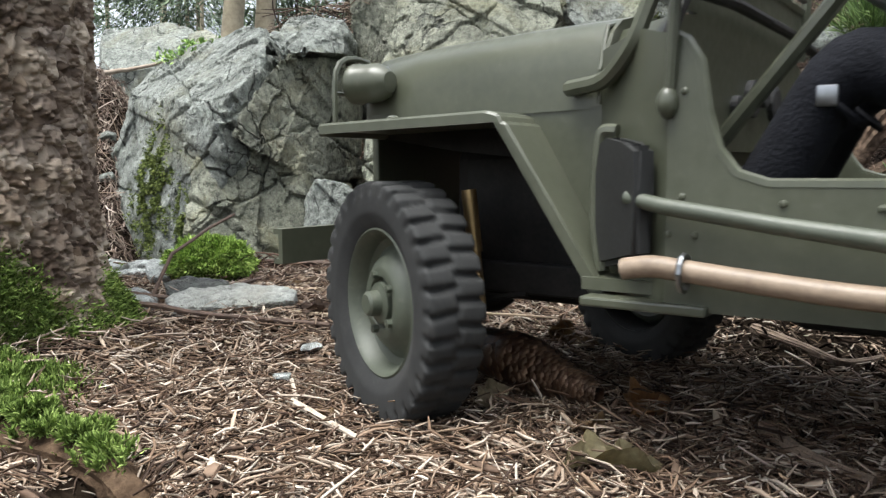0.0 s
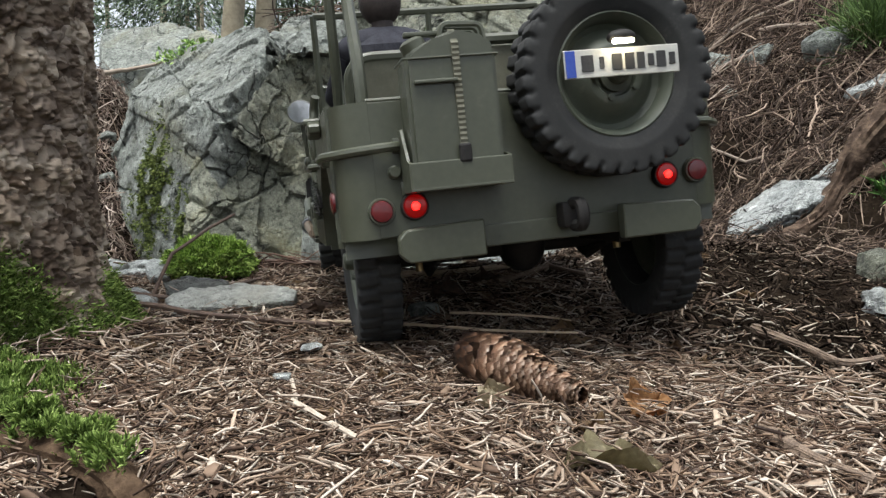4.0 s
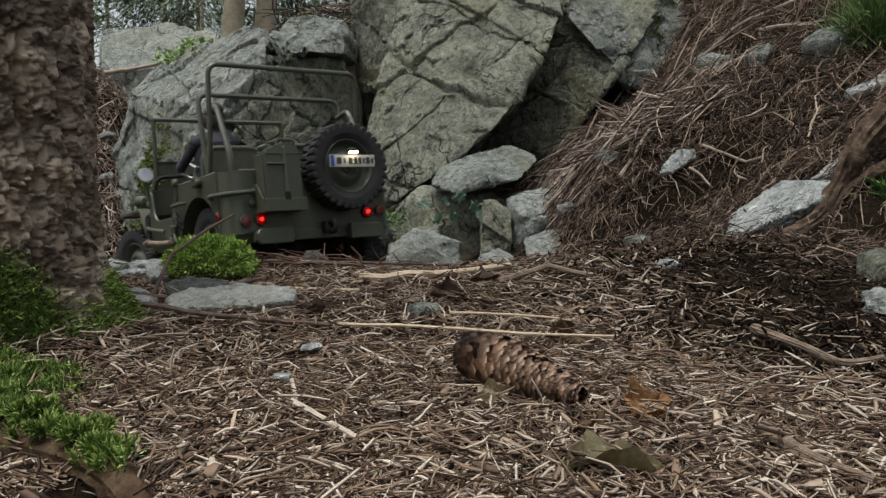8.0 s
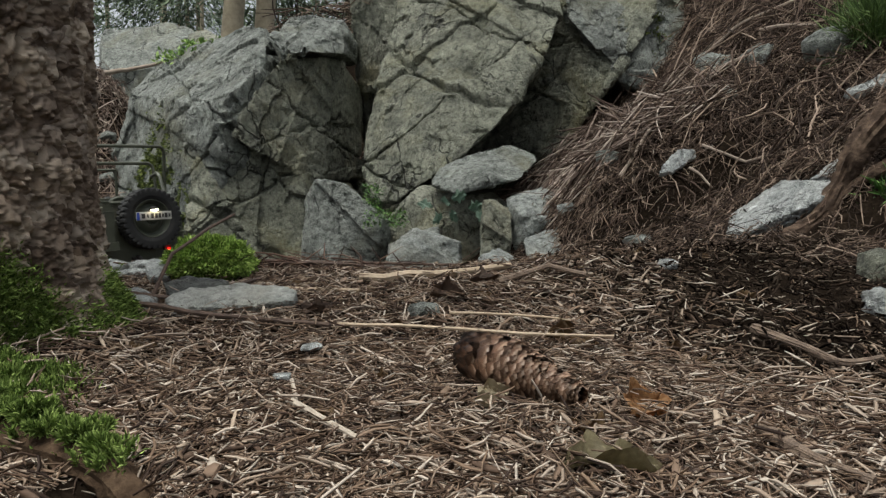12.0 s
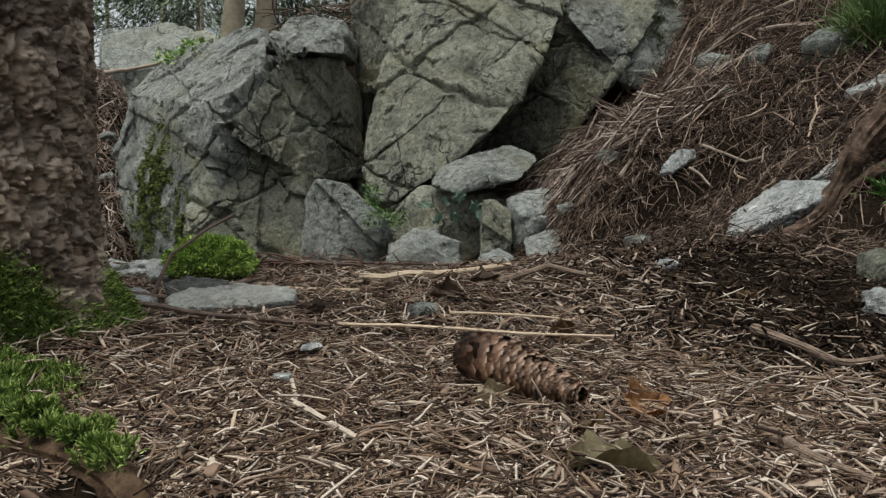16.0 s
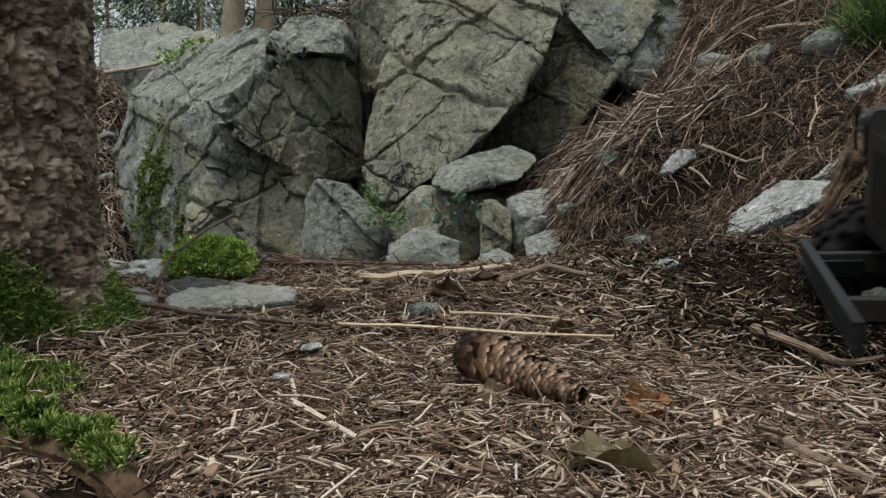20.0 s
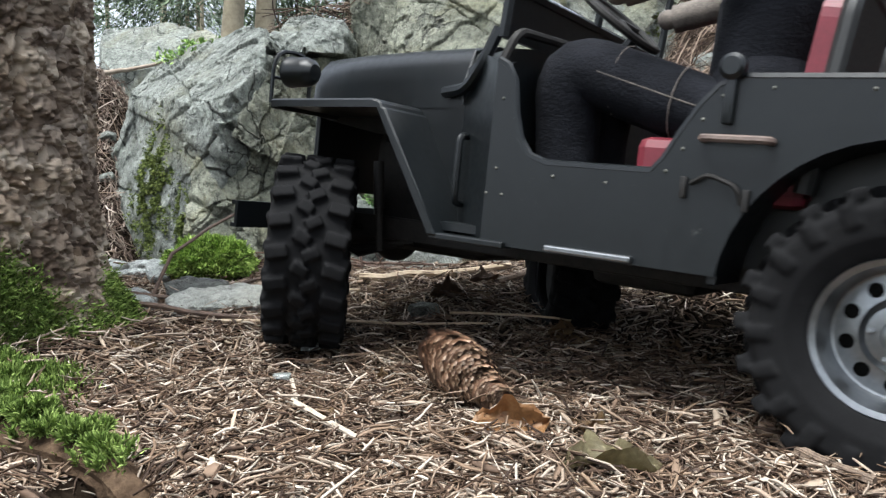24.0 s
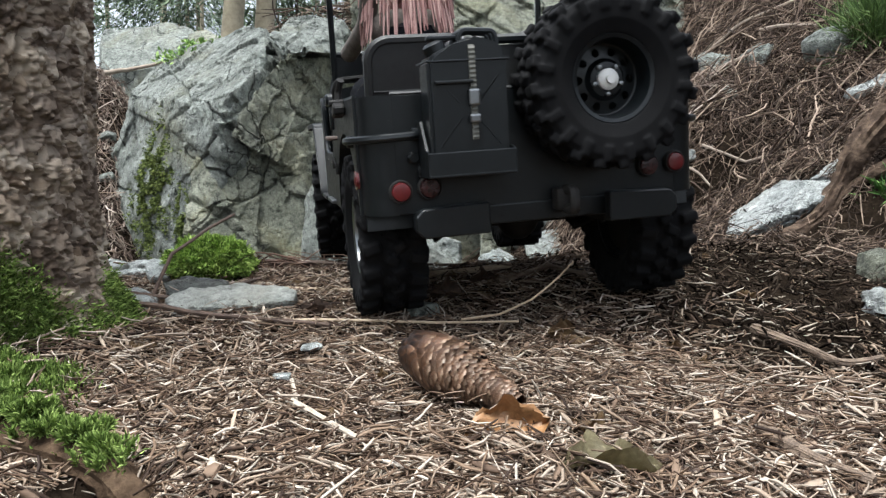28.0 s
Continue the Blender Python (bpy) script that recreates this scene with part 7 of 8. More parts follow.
# ---- loose stones ----
flat_stone("bright whitish stone beside the spruce", STONE_PALE, 61, (-0.263, 0.683, 0.008), (0.041, 0.064, 0.026), [(-48, -24, 0.02), (12, -30, 0.023), (144, 18, 0.018), (-132, -84, 0.011), (96, 78, 0.012), (12, 72, 0.017), (-84, -6, 0.019), (-108, 6, 0.023), (126, 12, 0.016), (90, -6, 0.02), (156, 18, 0.02)])
flat_stone("long low grey stone beside the track", STONE_MID, 62, (-0.182, 0.682, 0.004), (0.113, 0.067, 0.039), [(12, -30, 0.021), (-12, 78, 0.015), (-162, 24, 0.028), (-66, -18, 0.048), (174, -78, 0.017), (144, 18, 0.039), (18, -30, 0.023), (6, -30, 0.022), (-132, 12, 0.04), (174, 24, 0.027), (0, 72, 0.016)])
flat_stone("dark flat stone in front of the moss", STONE_DARK, 63, (-0.227, 0.731, 0.009), (0.068, 0.063, 0.03), [(12, -30, 0.022), (-12, 78, 0.012), (-66, -18, 0.024), (156, 18, 0.02), (168, -78, 0.011), (-132, 12, 0.031), (102, 0, 0.029), (138, -84, 0.012), (0, 84, 0.012)])
flat_stone("pale stone behind the dark flat one", STONE_PALE, 64, (-0.295, 0.839, 0.007), (0.036, 0.06, 0.042), [(-66, -12, 0.015), (108, 6, 0.009), (0, -30, 0.022), (12, 72, 0.019), (138, 18, 0.01), (168, -72, 0.017), (-102, 6, 0.019), (-72, -12, 0.014), (-6, 66, 0.02), (-108, -60, 0.019)])
flat_stone("pale stone beside the spruce trunk", STONE_PALE, 65, (-0.389, 0.932, -0.004), (0.04, 0.063, 0.044), [(-66, -12, 0.009), (102, 6, 0.014), (-24, 72, 0.017), (0, -30, 0.024), (-168, -78, 0.018), (126, 18, 0.014), (-174, 24, 0.026), (48, 72, 0.018), (-72, -12, 0.01)])
flat_stone("pale angular stone sticking out of the bank", STONE_PALE, 66, (0.376, 1.296, 0.133), (0.074, 0.052, 0.047), [(18, 30, 0.008), (-150, -6, 0.004), (132, -66, 0.009), (-132, 18, 0.009), (48, -30, 0.011), (6, 36, 0.009), (18, -36, 0.021), (168, -60, 0.008), (36, 36, 0.014), (-126, 6, 0.013)])
flat_stone("long pale slab lying against the root", STONE_PALE, 67, (0.426, 1.039, 0.067), (0.114, 0.128, 0.086), [(-78, 60, 0.014), (96, -54, 0.015), (6, -36, 0.044), (-90, 54, 0.013), (102, -6, 0.044), (102, -66, 0.019), (66, -24, 0.047), (-114, 0, 0.054), (-60, 54, 0.02), (-78, -18, 0.062), (102, -54, 0.014)])
flat_stone("pale slab half hidden behind the root", STONE_PALE, 68, (0.504, 1.048, 0.122), (0.063, 0.055, 0.051), [(-84, 60, 0.006), (96, -60, 0.008), (72, -12, 0.017), (-36, -24, 0.026), (-144, 18, 0.01), (36, -24, 0.017)])
flat_stone("thin pale slab on the bank", STONE_PALE, 69, (0.631, 1.209, 0.245), (0.055, 0.041, 0.04), [(-48, 48, 0.005), (126, -54, 0.009), (-18, -30, 0.01), (168, 18, 0.01), (72, -18, 0.021), (-78, -12, 0.024), (-48, 54, 0.006)])
flat_stone("tilted grey stone high on the bank", ROCK_GREY, 70, (0.578, 1.496, 0.332), (0.033, 0.108, 0.055), [(-72, 54, 0.007), (102, -54, 0.013), (66, -18, 0.018), (-84, -6, 0.014), (168, 18, 0.043), (108, -48, 0.014), (-78, 48, 0.007), (90, -6, 0.015)])
flat_stone("flat grey stone high on the bank", ROCK_GREY, 71, (0.54, 1.633, 0.334), (0.025, 0.176, 0.06), [(-72, 54, 0.011), (108, -54, 0.01), (-84, -6, 0.015), (66, -18, 0.035), (96, -12, 0.009), (120, 6, 0.036), (90, 18, 0.014), (-78, 42, 0.01), (102, -48, 0.01), (-72, 48, 0.012)])
flat_stone("small grey stone on the bank", ROCK_GREY, 72, (0.497, 1.416, 0.256), (0.014, 0.064, 0.031), [(-66, 54, 0.003), (-60, -18, 0.011), (114, -54, 0.009), (-156, 18, 0.027), (90, -6, 0.007), (-96, 0, 0.008), (-66, 48, 0.003), (-12, 72, 0.006)])
stone(-0.016, 0.652, (0.032, 0.022, 0.014), 12, "small flat bluish stone on the track", ROCK_GREY, seed=7, sink=0.2)
stone(-0.090, 0.548, (0.018, 0.012, 0.005), 40, "small white chip of stone", seed=8, sink=0.0, lift=0.004)
stone(-0.096, 0.468, (0.013, 0.009, 0.004), 0, "pale chip on the litter", seed=9, sink=0.0, lift=0.006)
stone(0.294, 1.205, (0.05, 0.03, 0.018), 10, "small grey stone in the bank", ROCK_GREY, seed=13)
stone(0.645, 1.37, (0.085, 0.07, 0.06), 30, "rounded grey stone under the grass", ROCK_GREY, seed=17, lean=(10, -25))
stone(0.412, 0.755, (0.035, 0.04, 0.04), 0, "greenish stone at the foot of the bank", ROCK_WARM, seed=18)
stone(0.362, 0.657, (0.03, 0.035, 0.03), 30, "pale stone at the foot of the bank", seed=19)
stone(0.228, 0.803, (0.022, 0.018, 0.010), 30, "small pale stone on the slope", seed=20, sink=0.1)
rng = random.Random(31)
for k in range(18):
    b = rng.uniform(0.92, 1.6)
    size = rng.uniform(0.014, 0.034)
    stone(-rng.uniform(0.36, 0.425) * b, b, (size * 1.5, size, size * 0.7), rng.uniform(0, 180), "broken pale stone on the debris beside the spruce", STONE_PALE if k % 3 else STONE_MID, seed=300 + k % 5, sink=0.1)
for k in range(34):
    a, b = random.uniform(-0.75, -0.22), random.uniform(0.98, 2.6)
    if k < 12:
        a, b = random.uniform(-0.50, -0.40), random.uniform(0.85, 1.2)
    if k > 27:
        a, b = random.uniform(0.0, 0.35), random.uniform(1.2, 1.5)
    s = random.uniform(0.012, 0.02 if k < 12 else 0.04)
    stone(a, b, (s * 1.4, s, s * 0.8), random.uniform(0, 180), "small grey stone among twigs", STONE_GREY if k % 3 else ROCK_GREY, seed=100 + k % 5)

for k in range(14):
    b = random.uniform(0.84, 1.08)
    s = random.uniform(0.012, 0.03)
    stone(-random.uniform(0.355, 0.425) * b, b, (s * 1.5, s, s * 0.6), random.uniform(0, 180), "small pale stone beside the spruce", STONE_PALE, seed=300 + k % 5, sink=0.1)


# ---- leaves, ivy, ferns and grass ----
def broad_leaf(name, label, size, curl, material, lobes=0.0, seed=0, category="leaf"):
    """A broad leaf with a midrib, curled about its length."""
    rng = random.Random(seed)
    bm = bmesh.new()
    n, k = 12, 8
    rows = []
    for i in range(n + 1):
        t = i / n
        half = size * 0.36 * (math.sin(math.pi * min(1, t * 1.02)) ** 0.7) * (1 + lobes * math.sin(t * 19 + seed)) + 0.0003
        row = []
        for j in range(k + 1):
            s = (j / k - 0.5) * 2
            a = s * curl
            y = half * math.sin(a) / max(curl, 0.01)
            z = half * (1 - math.cos(a)) / max(curl, 0.01) + size * 0.10 * math.sin(t * 3 + seed) + 0.0022 * math.sin(s * 5 + t * 9 + seed)
            row.append(bm.verts.new((size * (t - 0.5), y, z + rng.uniform(-0.0004, 0.0004))))
        rows.append(row)
    for a, b in zip(rows, rows[1:]):
        for j in range(k):
            bm.faces.new((a[j], a[j + 1], b[j + 1], b[j]))
    bmesh.ops.solidify(bm, geom=bm.faces[:], thickness=0.0005)
    return tagged(part(name, bm, material, None, "", True), label, category)


def lay(ob, x, y, lift, rx=0, ry=0, rz=0):
    ob.matrix_world = pose(x, y, float(ground_z(x, y)) + lift, rx, ry, rz)
    return ob


big_leaf = lay(broad_leaf("dead_leaf", "curled olive-brown dead leaf on the litter", 0.042, 1.3, LEAF_OLIVE, 0.25, 1), 0.071, 0.322, 0.0030, -4, -5, 6)
lay(broad_leaf("dead_leaf", "crumpled dark dead leaf beside the curled one", 0.030, 1.5, DEAD_LEAF, 0.3, 2), 0.069, 0.368, 0.003, -20, 15, 70)
small_leaf = lay(broad_leaf("dead_leaf", "small pale dead leaf beside the cone", 0.021, 0.5, LEAF_TAN, 0.2, 3), 0.026, 0.412, 0.010, 50, -10, 30)
drifted_leaf = broad_leaf("dead_leaf", "orange-brown curled dead leaf", 0.040, 1.1, ORANGE_LEAF, 0.2, 4)
lay(broad_leaf("dead_leaf", "dark brown dead leaf standing on the track", 0.032, 1.3, BROWN_LEAF, 0.35, 5), 0.003, 0.69, 0.008, 45, 10, 40)
lay(broad_leaf("dead_leaf", "dark curled leaf on the track", 0.032, 1.2, BROWN_LEAF, 0.3, 6), 0.04, 0.75, 0.004, 12, 6, 20)
lay(broad_leaf("dead_leaf", "brown dead leaf half upright behind the cone", 0.026, 0.8, DEAD_LEAF, 0.2, 7), 0.088, 0.588, 0.008, 70, 0, 30)
lay(broad_leaf("dead_leaf", "greenish dead leaf behind the cone", 0.024, 0.6, DEAD_LEAF, 0.2, 8), 0.102, 0.572, 0.004, 10, 0, 10)
lay(broad_leaf("dead_leaf", "dark scrap of bark on the track", 0.028, 1.2, TWIG_DARK, 0.3, 9), -0.105, 0.66, 0.006, 10, 0, 30)
lay(broad_leaf("dead_leaf", "brown snail-like curled leaf on the track", 0.014, 1.5, DEAD_LEAF, 0.1, 10), -0.036, 0.62, 0.004, 80, 0, 10)
for k in range(26):
    a, b = random.uniform(-0.25, 0.3), random.uniform(0.3, 0.9)
    lay(broad_leaf("leaf_scrap", "dry brown scrap of leaf in the litter", random.uniform(0.008, 0.016), random.uniform(0.3, 1.3), DEAD_LEAF, 0.3, 20 + k), a, b, 0.003, random.uniform(-25, 25), random.uniform(-25, 25), random.uniform(0, 360))
for k, (a, b, c) in enumerate(((-0.035, 1.56, 0.075), (0.005, 1.53, 0.082), (0.02, 1.54, 0.055), (0.062, 1.52, 0.075), (0.03, 1.50, 0.095), (-0.01, 1.55, 0.05), (0.07, 1.5, 0.06))):
    ob = broad_leaf("ivy_leaf", "pale bluish-green ivy leaf under the slab", 0.031, 0.3, IVY, 0.35, 50 + k)
    ob.matrix_world = pose(a, b, c - 0.022, 40 + 9 * k, 15, 50 * k)


def tuft(name, label, c, n, spread, length, width, material, droop=0.4, category="plant"):
    """A tuft of narrow blades."""
    d = np.random.normal(0, spread, (n, 3)) + [0, 0, 1]
    base = np.array(c) + np.random.normal(0, 0.25 * length * spread, (n, 3))
    ob = leaves(name, base, d, length * np.random.uniform(0.5, 1.2, n), width, material)
    return tagged(ob, label, category, kind="stuff")


tuft("grass_tuft", "green grass hanging over the bank", (0.70, 1.33, 0.33), 1300, 0.8, 0.09, 0.0024, GRASS, category="grass")
tuft("grass_tuft", "green grass higher on the bank", (0.78, 1.42, 0.42), 1000, 0.8, 0.09, 0.0024, GRASS, category="grass")


tuft("fern_tuft", "small green ferns under the thick root", (0.535, 0.955, 0.085), 260, 0.9, 0.035, 0.005, FERN, category="fern")


def rock_plants(name, label, c, half, n, size, material):
    p = np.array(c) + np.random.uniform(-1, 1, (n, 3)) * np.array(half)
    ob = leaves(name, p, np.random.normal(0, 0.6, (n, 3)) + [0, -0.8, 0.2], size * np.random.uniform(0.5, 1.3, n), size * 0.5, material)
    return tagged(ob, label, "plants", kind="stuff")


def rock_moss(label, block, c, half, n, size, droop=0.5):
    """Moss clinging to the face of a rock: leaflets on its surface round c, in ragged patches."""
    tree = BVHTree.FromPolygons([v.co for v in block.data.vertices], [p.vertices for p in block.data.polygons])
    rng = random.Random(n)
    at_, way = [], []
    for _ in range(n):
        q = Vector([rng.gauss(0, 0.5) * h for h in half])
        spot, normal, _, _ = tree.find_nearest(Vector(c) + q)
        if noise.noise(spot * 22) + 0.5 * noise.noise(spot * 60) < 0.0:
            continue
        at_.append(spot + normal * rng.uniform(-0.002, 0.006))
        way.append(normal + Vector((rng.gauss(0, 0.6), rng.gauss(0, 0.6), rng.gauss(-droop, 0.5))))
    ob = leaves("rock_moss", np.array(at_), np.array(way), size * np.random.uniform(0.6, 1.4, len(at_)), size * 0.5, MOSS_ROCK)
    return tagged(ob, label, "moss", kind="stuff")


rock_moss("dark green moss hanging on the rock face", rock_face, (-0.768, 2.200, 0.037), (0.085, 0.08, 0.16), 17000, 0.009)
rock_moss("moss in a seam low on the rock", rock_face, (-0.645, 2.080, -0.027), (0.04, 0.08, 0.09), 5000, 0.008)
rock_moss("faint moss on the shaded rock shoulder", rock_shoulder, (0.519, 1.980, 0.488), (0.03, 0.06, 0.07), 900, 0.007)
rock_plants("seam_plants", "small green plants between the boulders", (-0.150, 1.72, 0.045), (0.018, 0.05, 0.045), 380, 0.0085, FERN)
rock_plants("seam_plants", "small green plants at the boulder's foot", (-0.118, 1.66, 0.022), (0.045, 0.05, 0.016), 380, 0.0085, FERN)
rock_plants("rock_ferns", "bright green ferns above the rock face", (-0.79, 2.55, 0.455), (0.06, 0.14, 0.022), 700, 0.018, FERN_PALE)
rock_plants("rock_ferns", "bright green ferns on the ledge", (-0.715, 2.60, 0.495), (0.07, 0.14, 0.017), 700, 0.018, FERN_PALE)
stick("fallen_log", "bare pale log on the rocks behind", [(-1.04, 2.5, 0.415), (-0.98, 2.58, 0.437), (-0.885, 2.6, 0.462)], 0.008, TWIG_GREY, 10)
n = 320
px_, py_ = np.random.uniform(-0.5, -0.15, n), np.random.uniform(2.35, 2.9, n)
ob = sticks("ledge_debris", px_, py_, 0.57 + np.random.uniform(0, 0.06, n) + 0.25 * (px_ + 0.3), np.random.uniform(0.06, 0.2, n), np.random.uniform(0.003, 0.006, n), BANK_TWIG, 0.3, 0.3, 4)
tagged(ob, "dead stalks lying on top of the cliff", "debris", kind="stuff")


def far_tree(x, y, r, height, lean, seed, label):
    """A conifer: tapered trunk, drooping limbs, a ragged crown of small sprays."""
    rng = np.random.RandomState(seed)
    tree = new("conifer_tree")
    z0 = float(ground_z(x, y)) - 0.1
    tree.location = (x, y, z0)
    tagged(tree, label, "tree", group="forest trees")
    bm = bmesh.new()
    tube(bm, [(lean * t, 0.1 * lean * t, height * t) for t in (0, 0.15, 0.4, 0.7, 1.0)], r, 12, 0, [1.15, 1, 0.8, 0.5, 0.08])
    part("trunk", bm, TRUNK_FAR, tree, smooth=True)
    pts, dirs = [], []
    for k in range(34):
        h = height * rng.uniform(0.12, 0.98)
        a = rng.uniform(0, 6.28)
        reach = height * 0.22 * (1.05 - h / height) + 0.3
        m = 170
        s = rng.uniform(0.15, 1, m)
        p = np.stack([lean * h / height + np.cos(a) * reach * s, np.sin(a) * reach * s, h - 0.3 * reach * s ** 2], -1) + rng.normal(0, 0.07 + 0.05 * reach, (m, 3))
        pts.append(p)
        dirs.append(rng.normal(0, 0.6, (m, 3)) + [np.cos(a), np.sin(a), -0.7])
        if k < 16:
            bm = bmesh.new()
            tube(bm, [(lean * h / height, 0, h), (lean * h / height + np.cos(a) * reach * 0.5, np.sin(a) * reach * 0.5, h - 0.08 * reach), (lean * h / height + np.cos(a) * reach, np.sin(a) * reach, h - 0.3 * reach)], 0.016 * r / 0.1, 5, 0, [1, 0.6, 0.2])
            part("limb", bm, TRUNK_FAR, tree)
    leaves("crown", np.concatenate(pts), np.concatenate(dirs), 0.13, 0.028, CONIFER, tree)


far_tree(-1.60, 6.0, 0.072, 8.5, 0.9, 1, "slender conifer with yellowish bare trunk")
far_tree(-1.40, 6.2, 0.068, 8.0, 0.7, 2, "slender pale-trunked conifer beside its twin")


def understorey():
    """Drooping sprays of the young conifers that close the view under the far trees."""
    rng = np.random.RandomState(8)
    pts, dirs = [], []
    for k in range(230):
        y = rng.uniform(7.5, 13)
        x = rng.uniform(-0.66, 0.05) * y
        z = float(ground_z(x, y)) + rng.uniform(0.0, 3.2)
        a = rng.uniform(0, 6.28)
        m = 150
        q = rng.uniform(0, 1, m)
        pts.append(np.stack([x + np.cos(a) * 0.8 * q, y + np.sin(a) * 0.8 * q, z - 0.35 * q * q], -1) + rng.normal(0, 0.06, (m, 3)))
        dirs.append(rng.normal(0, 0.5, (m, 3)) + [np.cos(a), np.sin(a), -0.8])
    tagged(leaves("understorey", np.concatenate(pts), np.concatenate(dirs), 0.085, 0.02, CONIFER), "dark drooping conifer sprays closing the forest behind", "foliage", kind="stuff")


understorey()
rng = random.Random(12)
for k in range(18):
    y = rng.uniform(13, 26)
    far_tree(rng.uniform(-0.62, 0.15) * y, y, rng.uniform(0.03, 0.05), rng.uniform(8, 12), rng.uniform(-0.3, 0.3), 20 + k, "dark green conifer in the forest behind")
for k, (x, y) in enumerate(((-5, 1.5), (-4, -4), (5.5, -3), (2, -6), (-1.5, -7))):
    far_tree(x, y, 0.12, 10, 0.1, 60 + k, "dark green conifer on the other side of the track")


# ---- the spruce cone ----
def spruce_cone():
    cone = new("spruce_cone")
    tagged(cone, "long brown spruce cone lying on the litter", "cone")
    L, R = 0.086, 0.0182

    def girth(t):
        return R * (0.62 + 0.38 * math.sin(math.pi * min(1, t * 1.25 + 0.12))) * (1 - 0.40 * max(0, t - 0.45) ** 1.5 / 0.55 ** 1.5) * (1 - 0.75 * max(0, (t - 0.86) / 0.14) ** 2)
    bm = bmesh.new()
    lathe(bm, [(0, -L / 2)] + [(girth(i / 14) * 0.78, -L / 2 + L * 0.97 * i / 14) for i in range(15)] + [(0, L / 2)], 20, Matrix.Rotation(radians(90), 4, "Y"))
    part("core", bm, CONE_CORE, cone, smooth=True)
    bm = bmesh.new()
    rows = []
    for t, w in ((0, 0.0034), (0.3, 0.0056), (0.5, 0.0066), (0.68, 0.0064), (0.84, 0.0051), (0.94, 0.0033), (1.0, 0.0016)):
        rows.append([(0.0135 * t - 0.0045, w * q, 0.0022 * (1 - q * q) * (1 - 0.4 * t) - 0.0012 * t * t * t) for q in (-1, -0.6, -0.2, 0.2, 0.6, 1)])
    vs = [[bm.verts.new(p) for p in r] for r in rows]
    for a, b in zip(vs, vs[1:]):
        for j in range(5):
            bm.faces.new((a[j], a[j + 1], b[j + 1], b[j]))
    bmesh.ops.solidify(bm, geom=bm.faces[:], thickness=0.0008)
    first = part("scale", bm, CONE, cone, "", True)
    n = 288
    for i in range(n):
        t = 0.015 + 0.955 * i / n
        a = i * radians(137.508)
        r = girth(t)
        ob = first if i == 0 else new("scale", first.data)
        ob.parent = cone
        flare = 15 + 3.5 * math.sin(i * 1.7) - 5 * max(0, t - 0.7) / 0.3
        k = (0.50 + 0.55 * r / R) * 0.86
        ob.matrix_basis = Matrix.Translation((-L / 2 + L * t, 0, 0)) @ Matrix.Rotation(a, 4, "X") @ Matrix.Translation((0, 0, r * 0.80)) @ Matrix.Rotation(radians(-flare), 4, "Y") @ Matrix.Diagonal((k, k, k, 1))
    return cone


cone = spruce_cone()
bent_twig = stick("bent_twig", "thin springy pale twig lying on the litter", [(-0.040, 0, 0), (-0.010, 0, 0.004), (0.015, 0, 0.016), (0.036, 0, 0.034), (0.046, 0, 0.046)], 0.0011, TWIG_PALE)
pale_stick = stick("long_stick", "long thin pale stick lying behind the cone", [(-0.104, 0, 0), (-0.03, 0.002, 0.001), (0.04, -0.001, 0.0), (0.104, 0.001, 0.001)], 0.0015, TWIG_PALE)


# ---- what moves ----
# seconds, place, and turn in degrees of each car
GREEN_PATH = [
    (0, 0.3266, 0.2805, 0.0041, -0.0, 0.4, 143.9),
    (0.5, 0.2925, 0.3333, -0.0060, 0.5, -1.2, 144.0),
    (1, 0.2226, 0.3791, 0.0017, -2.3, -3.0, 136.7),
    (1.5, 0.1716, 0.4178, -0.0003, -1.9, -3.5, 130.1),
    (2, 0.1263, 0.4522, 0.0057, -3.6, -2.9, 122.5),
    (2.5, 0.1080, 0.4796, 0.0053, -3.2, -3.9, 118.1),
    (3, 0.0794, 0.5384, 0.0063, -3.4, -2.8, 111.1),
    (3.5, 0.0649, 0.5761, 0.0071, -5.0, -0.2, 102.5),
    (5.5, 0.0035, 0.7427, 0.0165, -2.0, 9.5, 101.0),
    (6, -0.0257, 0.8468, 0.0176, -1.7, 8.7, 102.0),
    (7, -0.0911, 1.0397, 0.0124, -1.1, 8.7, 110.3),
    (8, -0.2262, 1.1843, -0.0503, -0.4, 7.7, 127.9),
    (8.5, -0.3015, 1.2679, -0.0763, -1.1, 7.8, 132.3),
    (9, -0.3272, 1.2995, -0.0745, 0.3, 5.9, 134.4),
    (10, -0.4475, 1.4133, -0.1130, 2.5, 3.7, 138.2),
    (11, -0.5561, 1.5589, -0.1313, 0.9, 6.3, 134.3),
    (12, -0.6867, 1.6489, -0.1474, -0.5, 4.4, 134.3),
    (12.5, -0.7414, 1.7117, -0.1522, -0.5, 3.2, 135.5),
    (13.3, -0.86, 1.79, -0.157, -0.5, 2.0, 141.0),
    (14.3, -1.10, 1.90, -0.16, 0, 0, 150.0),
    (16, -1.62, 2.12, -0.12, 0, -4, 158.0),
    (28, -1.63, 2.125, -0.12, 0, -4, 158.0),
]
